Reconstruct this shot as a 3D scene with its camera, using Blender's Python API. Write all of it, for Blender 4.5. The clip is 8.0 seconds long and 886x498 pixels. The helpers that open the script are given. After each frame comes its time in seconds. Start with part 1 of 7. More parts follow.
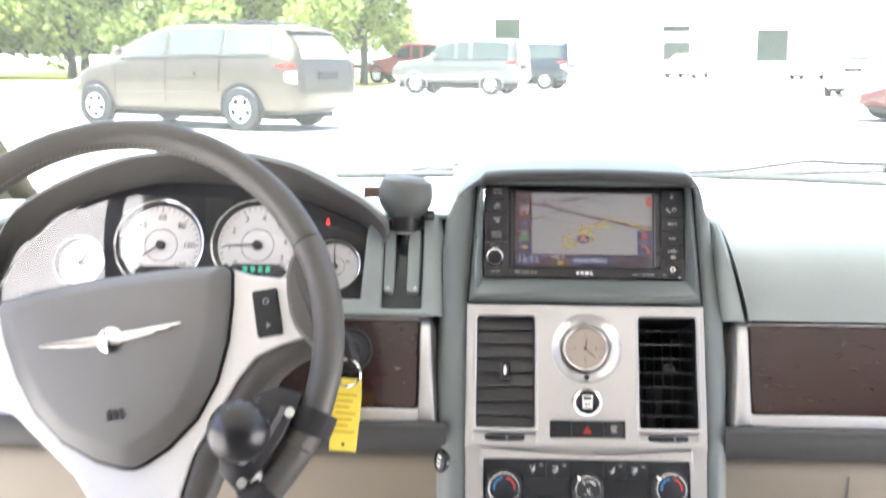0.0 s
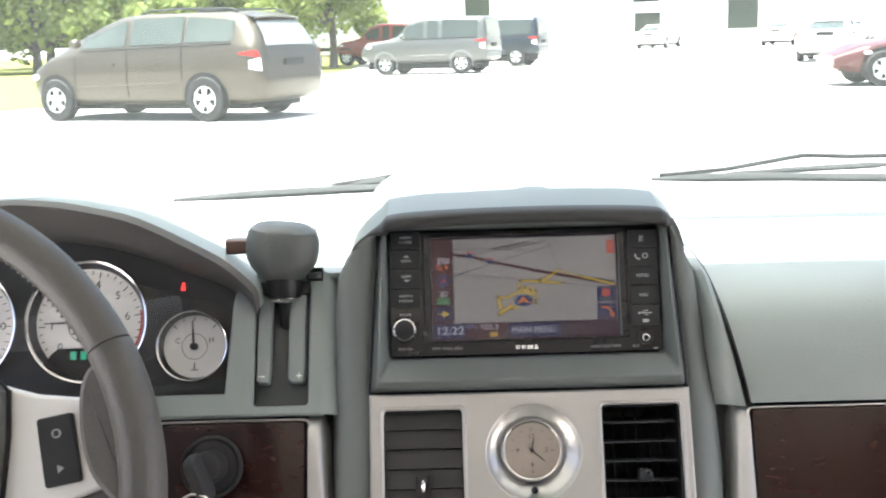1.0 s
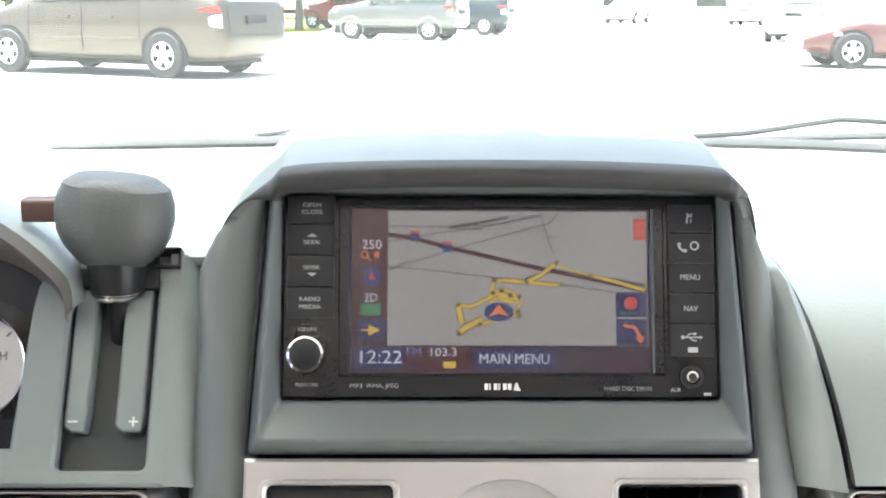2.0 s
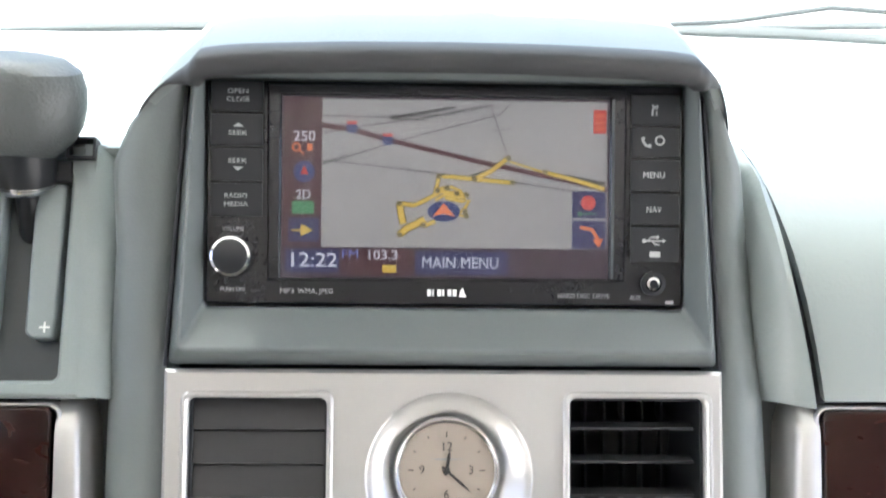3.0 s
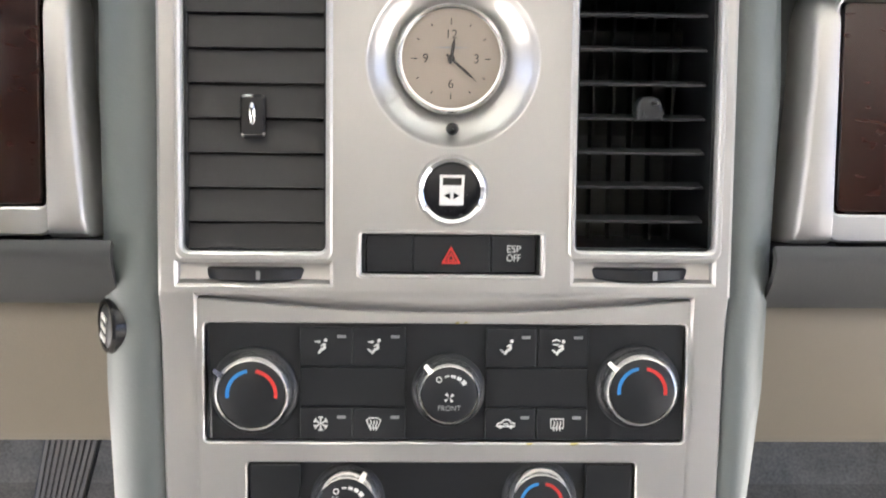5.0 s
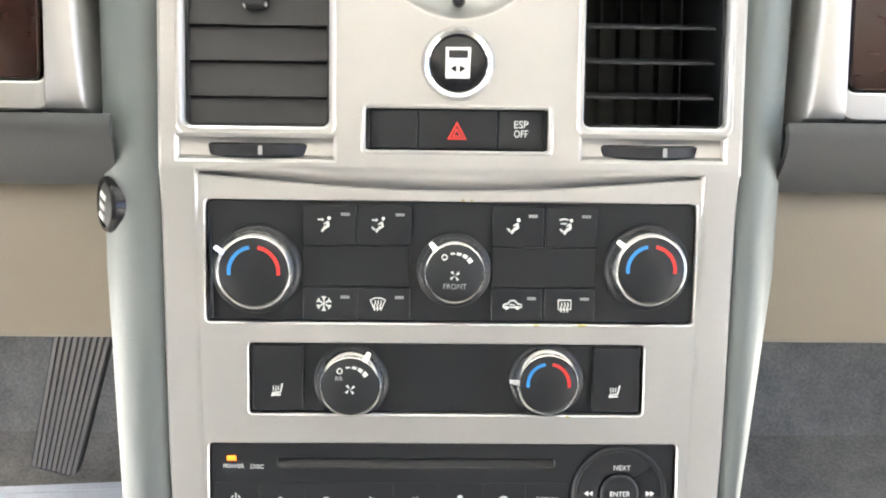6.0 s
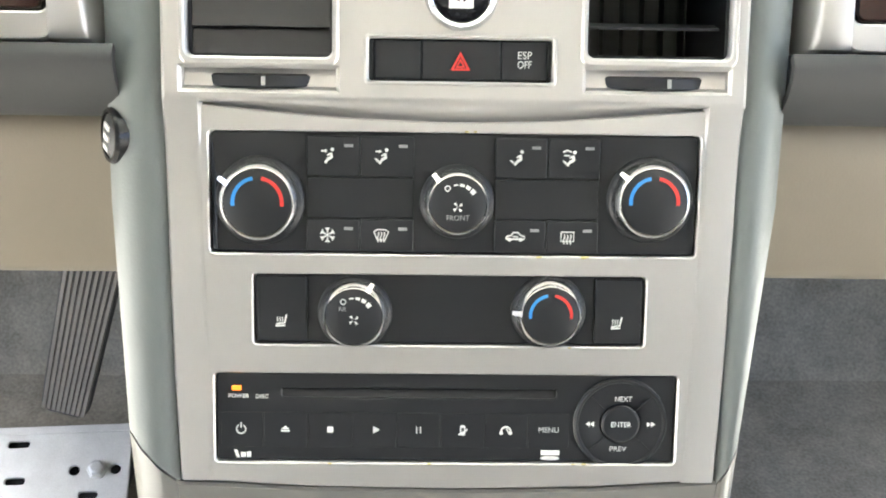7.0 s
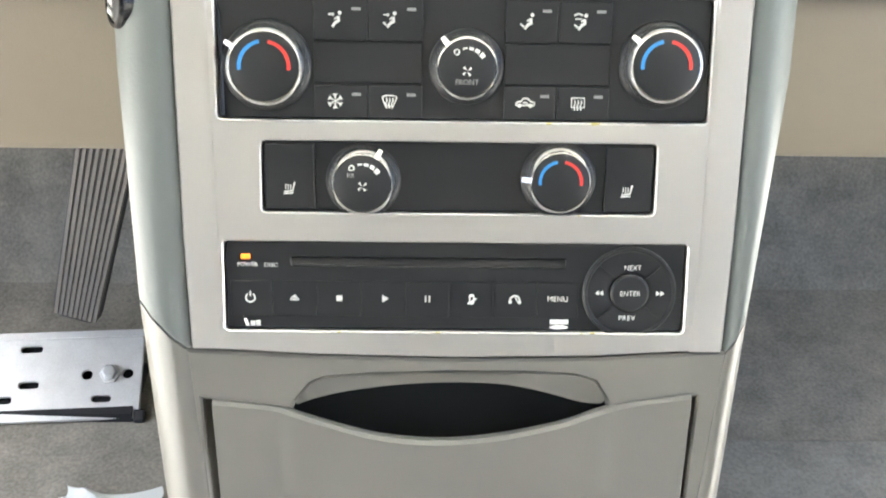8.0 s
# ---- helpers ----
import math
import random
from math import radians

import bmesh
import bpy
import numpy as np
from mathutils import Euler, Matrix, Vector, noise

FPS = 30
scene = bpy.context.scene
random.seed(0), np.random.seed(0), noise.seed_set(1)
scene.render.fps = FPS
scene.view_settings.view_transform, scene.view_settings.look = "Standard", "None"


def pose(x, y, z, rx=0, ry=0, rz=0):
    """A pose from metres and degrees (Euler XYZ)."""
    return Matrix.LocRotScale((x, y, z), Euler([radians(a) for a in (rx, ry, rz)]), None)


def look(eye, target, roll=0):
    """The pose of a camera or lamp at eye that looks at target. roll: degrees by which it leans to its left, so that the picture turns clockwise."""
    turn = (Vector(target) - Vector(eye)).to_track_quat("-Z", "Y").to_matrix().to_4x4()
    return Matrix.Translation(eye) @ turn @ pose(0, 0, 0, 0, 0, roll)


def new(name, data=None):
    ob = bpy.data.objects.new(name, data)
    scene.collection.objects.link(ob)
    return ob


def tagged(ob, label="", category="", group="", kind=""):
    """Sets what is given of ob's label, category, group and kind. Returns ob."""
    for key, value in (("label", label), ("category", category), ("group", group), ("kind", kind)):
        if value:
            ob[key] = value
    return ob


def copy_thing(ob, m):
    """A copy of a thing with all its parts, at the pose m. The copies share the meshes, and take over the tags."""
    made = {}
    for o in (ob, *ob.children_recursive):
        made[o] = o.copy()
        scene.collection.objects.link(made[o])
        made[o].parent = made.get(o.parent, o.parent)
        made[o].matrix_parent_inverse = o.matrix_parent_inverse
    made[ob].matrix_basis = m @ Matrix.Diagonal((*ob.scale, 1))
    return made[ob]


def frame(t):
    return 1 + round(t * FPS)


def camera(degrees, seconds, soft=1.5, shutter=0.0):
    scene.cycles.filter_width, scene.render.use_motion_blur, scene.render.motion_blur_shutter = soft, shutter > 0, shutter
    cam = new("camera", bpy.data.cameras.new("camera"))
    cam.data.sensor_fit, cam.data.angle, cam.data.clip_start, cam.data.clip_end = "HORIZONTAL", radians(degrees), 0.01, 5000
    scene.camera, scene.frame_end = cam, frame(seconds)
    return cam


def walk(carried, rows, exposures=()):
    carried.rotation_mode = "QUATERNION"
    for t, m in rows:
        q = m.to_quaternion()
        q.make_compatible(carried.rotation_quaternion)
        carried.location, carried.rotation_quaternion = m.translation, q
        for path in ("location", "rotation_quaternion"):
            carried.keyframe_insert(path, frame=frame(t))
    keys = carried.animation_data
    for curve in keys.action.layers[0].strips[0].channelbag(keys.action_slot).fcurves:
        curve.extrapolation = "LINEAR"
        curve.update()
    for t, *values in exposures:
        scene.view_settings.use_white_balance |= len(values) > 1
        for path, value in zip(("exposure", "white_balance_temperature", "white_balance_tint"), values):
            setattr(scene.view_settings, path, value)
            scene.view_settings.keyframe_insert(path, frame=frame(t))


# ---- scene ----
cam = camera(44.0, 8.0, 1.9, 0.20)
PATH = [
    (0.0, pose(-0.1036, -1.1059, 1.4858, 80.06, -0.38, 2.05)),
    (0.2, pose(-0.0670, -1.0097, 1.4981, 81.94, 1.42, 3.03)),
    (0.4, pose(-0.0446, -0.9265, 1.5058, 81.28, -0.21, 0.89)),
    (0.5, pose(-0.0402, -0.8922, 1.5137, 81.42, -0.13, -0.34)),
    (0.7, pose(-0.0399, -0.8264, 1.5132, 81.30, 2.23, -3.17)),
    (1.0, pose(-0.0463, -0.8068, 1.5010, 78.97, 1.82, 0.58)),
    (1.3, pose(-0.0412, -0.8249, 1.4987, 79.58, -1.61, 2.77)),
    (1.5, pose(-0.0323, -0.7440, 1.4937, 78.58, -0.98, 1.90)),
    (1.7, pose(-0.0417, -0.5649, 1.4646, 77.80, -0.17, -0.26)),
    (2.8, pose(-0.0130, -0.4641, 1.4334, 74.59, -0.77, -1.61)),
    (3.0, pose(-0.0163, -0.4605, 1.4365, 71.69, -1.12, -1.62)),
    (3.5, pose(-0.0147, -0.4666, 1.4058, 68.94, -0.91, -1.50)),
    (4.0, pose(-0.0137, -0.4728, 1.3810, 66.68, -1.00, -1.69)),
    (4.5, pose(-0.0126, -0.4752, 1.3636, 65.32, -1.10, -1.58)),
    (5.0, pose(-0.0150, -0.4825, 1.3405, 62.42, -1.24, -1.34)),
    (5.2, pose(-0.0167, -0.4857, 1.3310, 62.15, -1.01, -1.05)),
    (6.3, pose(-0.0151, -0.4983, 1.2946, 60.67, -1.39, -1.25)),
    (6.5, pose(-0.0134, -0.4999, 1.2998, 59.74, -1.19, -1.02)),
    (7.0, pose(-0.0145, -0.5000, 1.2919, 59.03, -1.23, -0.85)),
    (7.5, pose(-0.0155, -0.5043, 1.2835, 57.86, -1.42, -0.65)),
    (8.0, pose(-0.0140, -0.5110, 1.2693, 55.29, -0.96, -0.44)),
]
walk(cam, PATH, exposures=[(0.0, 3.2, 5900, 10), (0.5, 3.05, 5950, 9), (1.0, 2.5, 6050, 8), (1.7, 2.85, 6000, 8), (3.0, 3.2, 5780, 7), (3.5, 2.6, 5680, 6), (4.0, 2.05, 5880, 8), (4.5, 2.05, 6080, 9), (5.2, 3.3, 6050, 8), (6.5, 3.52, 6120, 3), (7.0, 3.45, 6120, 2), (8.0, 3.55, 6080, 2)])

# ---- world and sun ----
SUN_FROM = Vector((-0.14, -0.015, 0.95)).normalized()
world = bpy.data.worlds.new("world")
scene.world = world
world.use_nodes = True
wn = world.node_tree
sky = wn.nodes.new("ShaderNodeTexSky")
sky.sky_type = 'NISHITA'
sky.sun_disc = False
sky.sun_elevation = math.asin(SUN_FROM.z)
sky.sun_rotation = math.atan2(SUN_FROM.x, SUN_FROM.y)
sky.air_density = 0.5
sky.dust_density = 9.0
sky.altitude = 200
wn.links.new(sky.outputs[0], wn.nodes["Background"].inputs[0])
wn.nodes["Background"].inputs[1].default_value = 0.15
sun_data = bpy.data.lights.new("sun", 'SUN')
sun_data.energy = 4.4
sun_data.angle = radians(0.6)
sun_data.color = (1.0, 0.95, 0.87)
sun = new("sun", sun_data)
sun.matrix_world = look(SUN_FROM * 30, (0, 0, 0))


# ---- materials ----
def nodes_of(name):
    m = bpy.data.materials.new(name)
    m.use_nodes = True
    return m, m.node_tree, m.node_tree.nodes["Principled BSDF"]


def paint(name, color, rough=0.5, metal=0.0, grain=900.0, relief=0.1, vary=0.08, patch=9.0, coat=0.0, spec=0.5, by_object=0.0):
    """Colour with fine grain relief and two scales of variation in tone and gloss."""
    m, t, b = nodes_of(name)
    n, l = t.nodes, t.links
    co = n.new("ShaderNodeTexCoord")
    fine = n.new("ShaderNodeTexNoise")
    fine.inputs["Scale"].default_value = grain
    fine.inputs["Detail"].default_value = 3
    broad = n.new("ShaderNodeTexNoise")
    broad.inputs["Scale"].default_value = patch
    broad.inputs["Detail"].default_value = 5
    l.new(co.outputs["Object"], fine.inputs["Vector"])
    l.new(co.outputs["Object"], broad.inputs["Vector"])
    add = n.new("ShaderNodeMath")
    add.operation = 'ADD'
    l.new(fine.outputs["Fac"], add.inputs[0])
    l.new(broad.outputs["Fac"], add.inputs[1])
    ramp = n.new("ShaderNodeMapRange")
    ramp.inputs["From Min"].default_value = 0.6
    ramp.inputs["From Max"].default_value = 1.4
    ramp.inputs["To Min"].default_value = 1 - vary
    ramp.inputs["To Max"].default_value = 1 + vary
    l.new(add.outputs[0], ramp.inputs["Value"])
    mul = n.new("ShaderNodeMix")
    mul.data_type = 'RGBA'
    mul.blend_type = 'MULTIPLY'
    mul.inputs[0].default_value = 1.0
    mul.inputs[6].default_value = (*color, 1)
    l.new(ramp.outputs[0], mul.inputs[7])
    if by_object:
        info = n.new("ShaderNodeObjectInfo")
        r2 = n.new("ShaderNodeMapRange")
        r2.inputs["To Min"].default_value = 1 - by_object
        r2.inputs["To Max"].default_value = 1 + by_object
        l.new(info.outputs["Random"], r2.inputs["Value"])
        m2 = n.new("ShaderNodeMix")
        m2.data_type = 'RGBA'
        m2.blend_type = 'MULTIPLY'
        m2.inputs[0].default_value = 1.0
        l.new(mul.outputs[2], m2.inputs[6])
        l.new(r2.outputs[0], m2.inputs[7])
        l.new(m2.outputs[2], b.inputs["Base Color"])
    else:
        l.new(mul.outputs[2], b.inputs["Base Color"])
    rr = n.new("ShaderNodeMapRange")
    rr.inputs["To Min"].default_value = max(0.02, rough - 0.07)
    rr.inputs["To Max"].default_value = min(1, rough + 0.07)
    l.new(broad.outputs["Fac"], rr.inputs["Value"])
    l.new(rr.outputs[0], b.inputs["Roughness"])
    b.inputs["Metallic"].default_value = metal
    b.inputs["Specular IOR Level"].default_value = spec
    b.inputs["Coat Weight"].default_value = coat
    b.inputs["Coat Roughness"].default_value = 0.08
    if relief:
        bump = n.new("ShaderNodeBump")
        bump.inputs["Strength"].default_value = relief
        bump.inputs["Distance"].default_value = 0.0006
        l.new(fine.outputs["Fac"], bump.inputs["Height"])
        l.new(bump.outputs[0], b.inputs["Normal"])
    return m


def pebbled(name, color, rough, scale=420.0, relief=0.35, vary=0.06):
    """Moulded soft plastic or leather with a cell-like grain."""
    m, t, b = nodes_of(name)
    n, l = t.nodes, t.links
    co = n.new("ShaderNodeTexCoord")
    cell = n.new("ShaderNodeTexVoronoi")
    cell.inputs["Scale"].default_value = scale
    cell.feature = 'SMOOTH_F1'
    broad = n.new("ShaderNodeTexNoise")
    broad.inputs["Scale"].default_value = 7
    broad.inputs["Detail"].default_value = 6
    l.new(co.outputs["Object"], cell.inputs["Vector"])
    l.new(co.outputs["Object"], broad.inputs["Vector"])
    ramp = n.new("ShaderNodeMapRange")
    ramp.inputs["From Min"].default_value = 0.3
    ramp.inputs["From Max"].default_value = 0.7
    ramp.inputs["To Min"].default_value = 1 - vary
    ramp.inputs["To Max"].default_value = 1 + vary
    l.new(broad.outputs["Fac"], ramp.inputs["Value"])
    mul = n.new("ShaderNodeMix")
    mul.data_type = 'RGBA'
    mul.blend_type = 'MULTIPLY'
    mul.inputs[0].default_value = 1.0
    mul.inputs[6].default_value = (*color, 1)
    l.new(ramp.outputs[0], mul.inputs[7])
    l.new(mul.outputs[2], b.inputs["Base Color"])
    b.inputs["Roughness"].default_value = rough
    bump = n.new("ShaderNodeBump")
    bump.inputs["Strength"].default_value = relief
    bump.inputs["Distance"].default_value = 0.0005
    l.new(cell.outputs["Distance"], bump.inputs["Height"])
    l.new(bump.outputs[0], b.inputs["Normal"])
    return m


def burl(name):
    """Dark red-brown glossy burl veneer."""
    m, t, b = nodes_of(name)
    n, l = t.nodes, t.links
    co = n.new("ShaderNodeTexCoord")
    mp = n.new("ShaderNodeMapping")
    mp.inputs["Scale"].default_value = (9, 14, 26)
    l.new(co.outputs["Object"], mp.inputs["Vector"])
    a = n.new("ShaderNodeTexNoise")
    a.inputs["Scale"].default_value = 3.4
    a.inputs["Detail"].default_value = 8
    a.inputs["Distortion"].default_value = 2.5
    l.new(mp.outputs[0], a.inputs["Vector"])
    ramp = n.new("ShaderNodeValToRGB")
    ramp.color_ramp.elements[0].position = 0.36
    ramp.color_ramp.elements[0].color = (0.017, 0.0078, 0.0064, 1)
    ramp.color_ramp.elements[1].position = 0.66
    ramp.color_ramp.elements[1].color = (0.029, 0.0118, 0.0088, 1)
    mid = ramp.color_ramp.elements.new(0.5)
    mid.color = (0.023, 0.0092, 0.0070, 1)
    l.new(a.outputs["Fac"], ramp.inputs[0])
    l.new(ramp.outputs[0], b.inputs["Base Color"])
    b.inputs["Roughness"].default_value = 0.16
    b.inputs["Coat Weight"].default_value = 0.35
    b.inputs["Coat Roughness"].default_value = 0.09
    b.inputs["Specular IOR Level"].default_value = 0.4
    return m


def glass(name, tint=(1, 1, 1), rough=0.0, haze=0.0, gloss=0.03, edge=0.8):
    m, t, b = nodes_of(name)
    n, l = t.nodes, t.links
    tr = n.new("ShaderNodeBsdfTransparent")
    tr.inputs[0].default_value = (*tint, 1)
    gl = n.new("ShaderNodeBsdfGlossy")
    gl.inputs["Roughness"].default_value = rough
    lw = n.new("ShaderNodeLayerWeight")
    po = n.new("ShaderNodeMath")
    po.operation = 'POWER'
    po.inputs[1].default_value = 5.0
    l.new(lw.outputs["Facing"], po.inputs[0])
    fr = n.new("ShaderNodeMapRange")
    fr.inputs["To Min"].default_value = gloss
    fr.inputs["To Max"].default_value = edge
    l.new(po.outputs[0], fr.inputs["Value"])
    mx = n.new("ShaderNodeMixShader")
    l.new(fr.outputs[0], mx.inputs[0])
    l.new(tr.outputs[0], mx.inputs[1])
    l.new(gl.outputs[0], mx.inputs[2])
    last = mx
    # Translucent film stands in for veiling glare over the outside view.
    if haze:
        film = n.new("ShaderNodeBsdfTranslucent")
        film.inputs[0].default_value = (1.0, 0.98, 0.94, 1)
        tc = n.new("ShaderNodeTexCoord")
        noise = n.new("ShaderNodeTexNoise")
        noise.inputs["Scale"].default_value = 5.0
        noise.inputs["Detail"].default_value = 6.0
        l.new(tc.outputs["Object"], noise.inputs["Vector"])
        amount = n.new("ShaderNodeMapRange")
        amount.inputs["To Min"].default_value = haze * 0.6
        amount.inputs["To Max"].default_value = haze * 1.4
        l.new(noise.outputs["Fac"], amount.inputs["Value"])
        last = n.new("ShaderNodeMixShader")
        l.new(amount.outputs[0], last.inputs[0])
        l.new(mx.outputs[0], last.inputs[1])
        l.new(film.outputs[0], last.inputs[2])
    l.new(last.outputs[0], n["Material Output"].inputs[0])
    return m


def glowing(name, color, strength):
    m, t, b = nodes_of(name)
    b.inputs["Base Color"].default_value = (*[c * 0.2 for c in color], 1)
    b.inputs["Emission Color"].default_value = (*color, 1)
    b.inputs["Emission Strength"].default_value = strength
    b.inputs["Roughness"].default_value = 0.3
    return m


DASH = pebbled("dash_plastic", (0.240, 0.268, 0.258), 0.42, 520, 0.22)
# Same plastic as DASH, whose tone is raised for light missing on the pad.
HOOD = pebbled("dash_plastic_dim", (0.165, 0.185, 0.180), 0.42, 520, 0.22)
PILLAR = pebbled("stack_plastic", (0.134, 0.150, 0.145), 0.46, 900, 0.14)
DASH_SMOOTH = paint("dash_smooth_plastic", (0.122, 0.138, 0.137), 0.38, grain=1500, relief=0.06)
SHIFT_PLASTIC = paint("shifter_surround_plastic", (0.205, 0.232, 0.229), 0.40, grain=1500, relief=0.06)
BAND_DARK = pebbled("charcoal_band_plastic", (0.040, 0.041, 0.041), 0.6, 950, 0.12)
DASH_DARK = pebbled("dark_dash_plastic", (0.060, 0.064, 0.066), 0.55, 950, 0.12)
# Near-black puts the shade on the lip's cabin-facing side into its colour.
LIP_SHADE = pebbled("shaded_lip_plastic", (0.026, 0.027, 0.028), 0.6, 950, 0.12)
BROW = pebbled("shaded_brow_plastic", (0.070, 0.067, 0.062), 0.6)
GATE = paint("shifter_gate_plastic", (0.055, 0.062, 0.062), 0.5, grain=1500)
BEIGE = pebbled("beige_plastic", (0.235, 0.203, 0.158), 0.55, 900, 0.12)
TAUPE = pebbled("taupe_plastic", (0.160, 0.155, 0.140), 0.32, 1100, 0.10)
LEATHER = pebbled("grey_leather", (0.068, 0.065, 0.059), 0.46, 700, 0.45)
KNOB_LEATHER = pebbled("slate_leather", (0.078, 0.084, 0.082), 0.5, 800, 0.5)
STITCH = paint("stitching_thread", (0.22, 0.20, 0.17), 0.8)
SILVER = paint("satin_silver_paint", (0.54, 0.528, 0.512), 0.40, 0.72, grain=2600, relief=0.05, vary=0.05)
# Paler and less metallic than SILVER, for the wheel spokes.
SPOKE_SILVER = paint("paler_satin_silver", (0.72, 0.712, 0.695), 0.38, 0.35, grain=2600, relief=0.04, vary=0.04)
CUP_SILVER = paint("polished_satin_silver", (0.60, 0.59, 0.575), 0.31, 0.85, grain=2600, relief=0.03, vary=0.04)
CHROME = paint("chrome", (0.88, 0.88, 0.88), 0.12, 1.0, relief=0.0, vary=0.02)
RING_CHROME = paint("brushed_ring_chrome", (0.95, 0.95, 0.94), 0.14, 0.97, grain=1200, relief=0.02, vary=0.04)
BLACK = paint("satin_black_plastic", (0.017, 0.018, 0.020), 0.42, grain=1800, relief=0.08, vary=0.15, spec=0.38)
GLOSS_BLACK = paint("gloss_black_plastic", (0.012, 0.012, 0.014), 0.16, relief=0.0, vary=0.2, patch=30)
VENT = paint("vent_plastic", (0.020, 0.020, 0.021), 0.45, grain=1500, relief=0.1, vary=0.12)
CAVITY = paint("dark_cavity", (0.008, 0.008, 0.010), 0.6)
WOOD = burl("burl_veneer")
WHITE_INK = paint("white_print", (0.72, 0.72, 0.70), 0.5, relief=0)
GREY_INK = paint("grey_print", (0.30, 0.30, 0.30), 0.5, relief=0)
KEY_INK = paint("pale_key_print", (0.42, 0.42, 0.42), 0.5, relief=0)
DARK_INK = paint("dark_print", (0.03, 0.028, 0.026), 0.5, relief=0)
RED_INK = paint("red_print", (0.55, 0.035, 0.03), 0.45, relief=0)
BLUE_INK = paint("blue_print", (0.04, 0.22, 0.55), 0.45, relief=0)
CLOCK_FACE = paint("clock_face", (0.38, 0.325, 0.272), 0.5, grain=400, relief=0.0, vary=0.05)
GAUGE_FACE = paint("gauge_face", (0.83, 0.81, 0.78), 0.5, relief=0.0, vary=0.03)
CARPET = paint("grey_carpet", (0.232, 0.216, 0.180), 0.95, grain=260, relief=1.0, vary=0.38, patch=25, spec=0.1)
MAT_RUBBER = paint("floor_mat_carpet", (0.250, 0.236, 0.202), 0.95, grain=260, relief=0.9, vary=0.34, patch=22, spec=0.1)
PEDAL_PAD = paint("dusty_pedal_rubber", (0.045, 0.043, 0.040), 0.7, grain=500, relief=0.3, vary=0.25, patch=30)
PEDAL_RIB = paint("worn_pedal_rubber", (0.19, 0.172, 0.148), 0.6, grain=500, relief=0.3, vary=0.2, patch=30)
RUBBER = paint("black_rubber", (0.013, 0.013, 0.014), 0.75, grain=600, relief=0.3, vary=0.15)
STEEL = paint("galvanised_steel", (0.60, 0.60, 0.58), 0.40, 0.40, grain=700, relief=0.12, vary=0.14, patch=40)
YELLOW = paint("yellow_plastic", (0.80, 0.66, 0.09), 0.42, relief=0.02, vary=0.06, patch=40)
BROWN = paint("brown_button_plastic", (0.10, 0.055, 0.045), 0.45)
# Tone lifted so the unseen ceiling brightens reflections in the silver trim.
HEADLINER = paint("headliner_fabric", (0.70, 0.68, 0.64), 0.9, grain=500, relief=0.5)
GLASS = glass("windshield_glass", (0.88, 0.92, 0.90), 0.0, 0.0028, 0.02, 0.22)
LENS = glass("clear_lens", (0.97, 0.97, 0.97))
SCREEN_COVER = glass("matt_screen_cover", (1.0, 1.0, 1.0), 0.08, 0.0, 0.012, 0.3)
CLUSTER_LENS = glass("acrylic_cluster_lens", (1.0, 1.0, 1.0), 0.02, 0.0, 0.11, 0.25)
MIRROR = paint("mirror_silvering", (0.9, 0.9, 0.9), 0.02, 1.0, relief=0, vary=0.0)
SCREEN_MAP = glowing("screen_map_grey", (0.33, 0.305, 0.295), 0.0634)
SCREEN_BAR = glowing("screen_bar_purple", (0.055, 0.028, 0.045), 0.0576)
SCREEN_SIDE = glowing("screen_side_maroon", (0.075, 0.022, 0.030), 0.0576)
SCREEN_NAVY = glowing("screen_button_navy", (0.035, 0.035, 0.11), 0.0576)
SCREEN_WHITE = glowing("screen_white_text", (0.62, 0.60, 0.66), 0.0698)
SCREEN_LINE = glowing("screen_road_dark", (0.075, 0.062, 0.062), 0.0461)
SCREEN_HIGHWAY = glowing("screen_highway_maroon", (0.085, 0.022, 0.030), 0.0576)
SCREEN_YELLOW = glowing("screen_track_yellow", (0.62, 0.42, 0.06), 0.0634)
SCREEN_OLIVE = glowing("screen_track_olive", (0.16, 0.12, 0.04), 0.0576)
SCREEN_GREEN = glowing("screen_green", (0.07, 0.24, 0.10), 0.0634)
SCREEN_RED = glowing("screen_red", (0.50, 0.05, 0.04), 0.0634)
SCREEN_ORANGE = glowing("screen_orange", (0.70, 0.18, 0.06), 0.0634)
SCREEN_FM = glowing("screen_blue_text", (0.16, 0.20, 0.50), 0.0626)
SCREEN_BLUE = glowing("screen_blue", (0.035, 0.05, 0.16), 0.0634)
LED_AMBER = glowing("amber_indicator", (1.0, 0.22, 0.02), 0.32)
LED_RED = glowing("red_warning_lamp", (1.0, 0.02, 0.02), 0.5)
GREEN_DIGITS = glowing("green_digits", (0.05, 0.5, 0.28), 0.12)


# ---- builders ----
def world_at(ob):
    v = Vector((0, 0, 0))
    while ob:
        v += ob.location
        ob = ob.parent
    return v


def thing(name, base, label, category, group="", kind=""):
    ob = new(name)
    ob.empty_display_size = 0.02
    ob.location = base
    return tagged(ob, label, category, group, kind)


def mesh_from(bm, name, mat, sharp=34):
    me = bpy.data.meshes.new(name)
    bmesh.ops.recalc_face_normals(bm, faces=bm.faces)
    for f in bm.faces:
        f.smooth = not f.select
    bm.to_mesh(me)
    bm.free()
    me.set_sharp_from_angle(angle=radians(sharp))
    me.materials.append(mat)
    return me


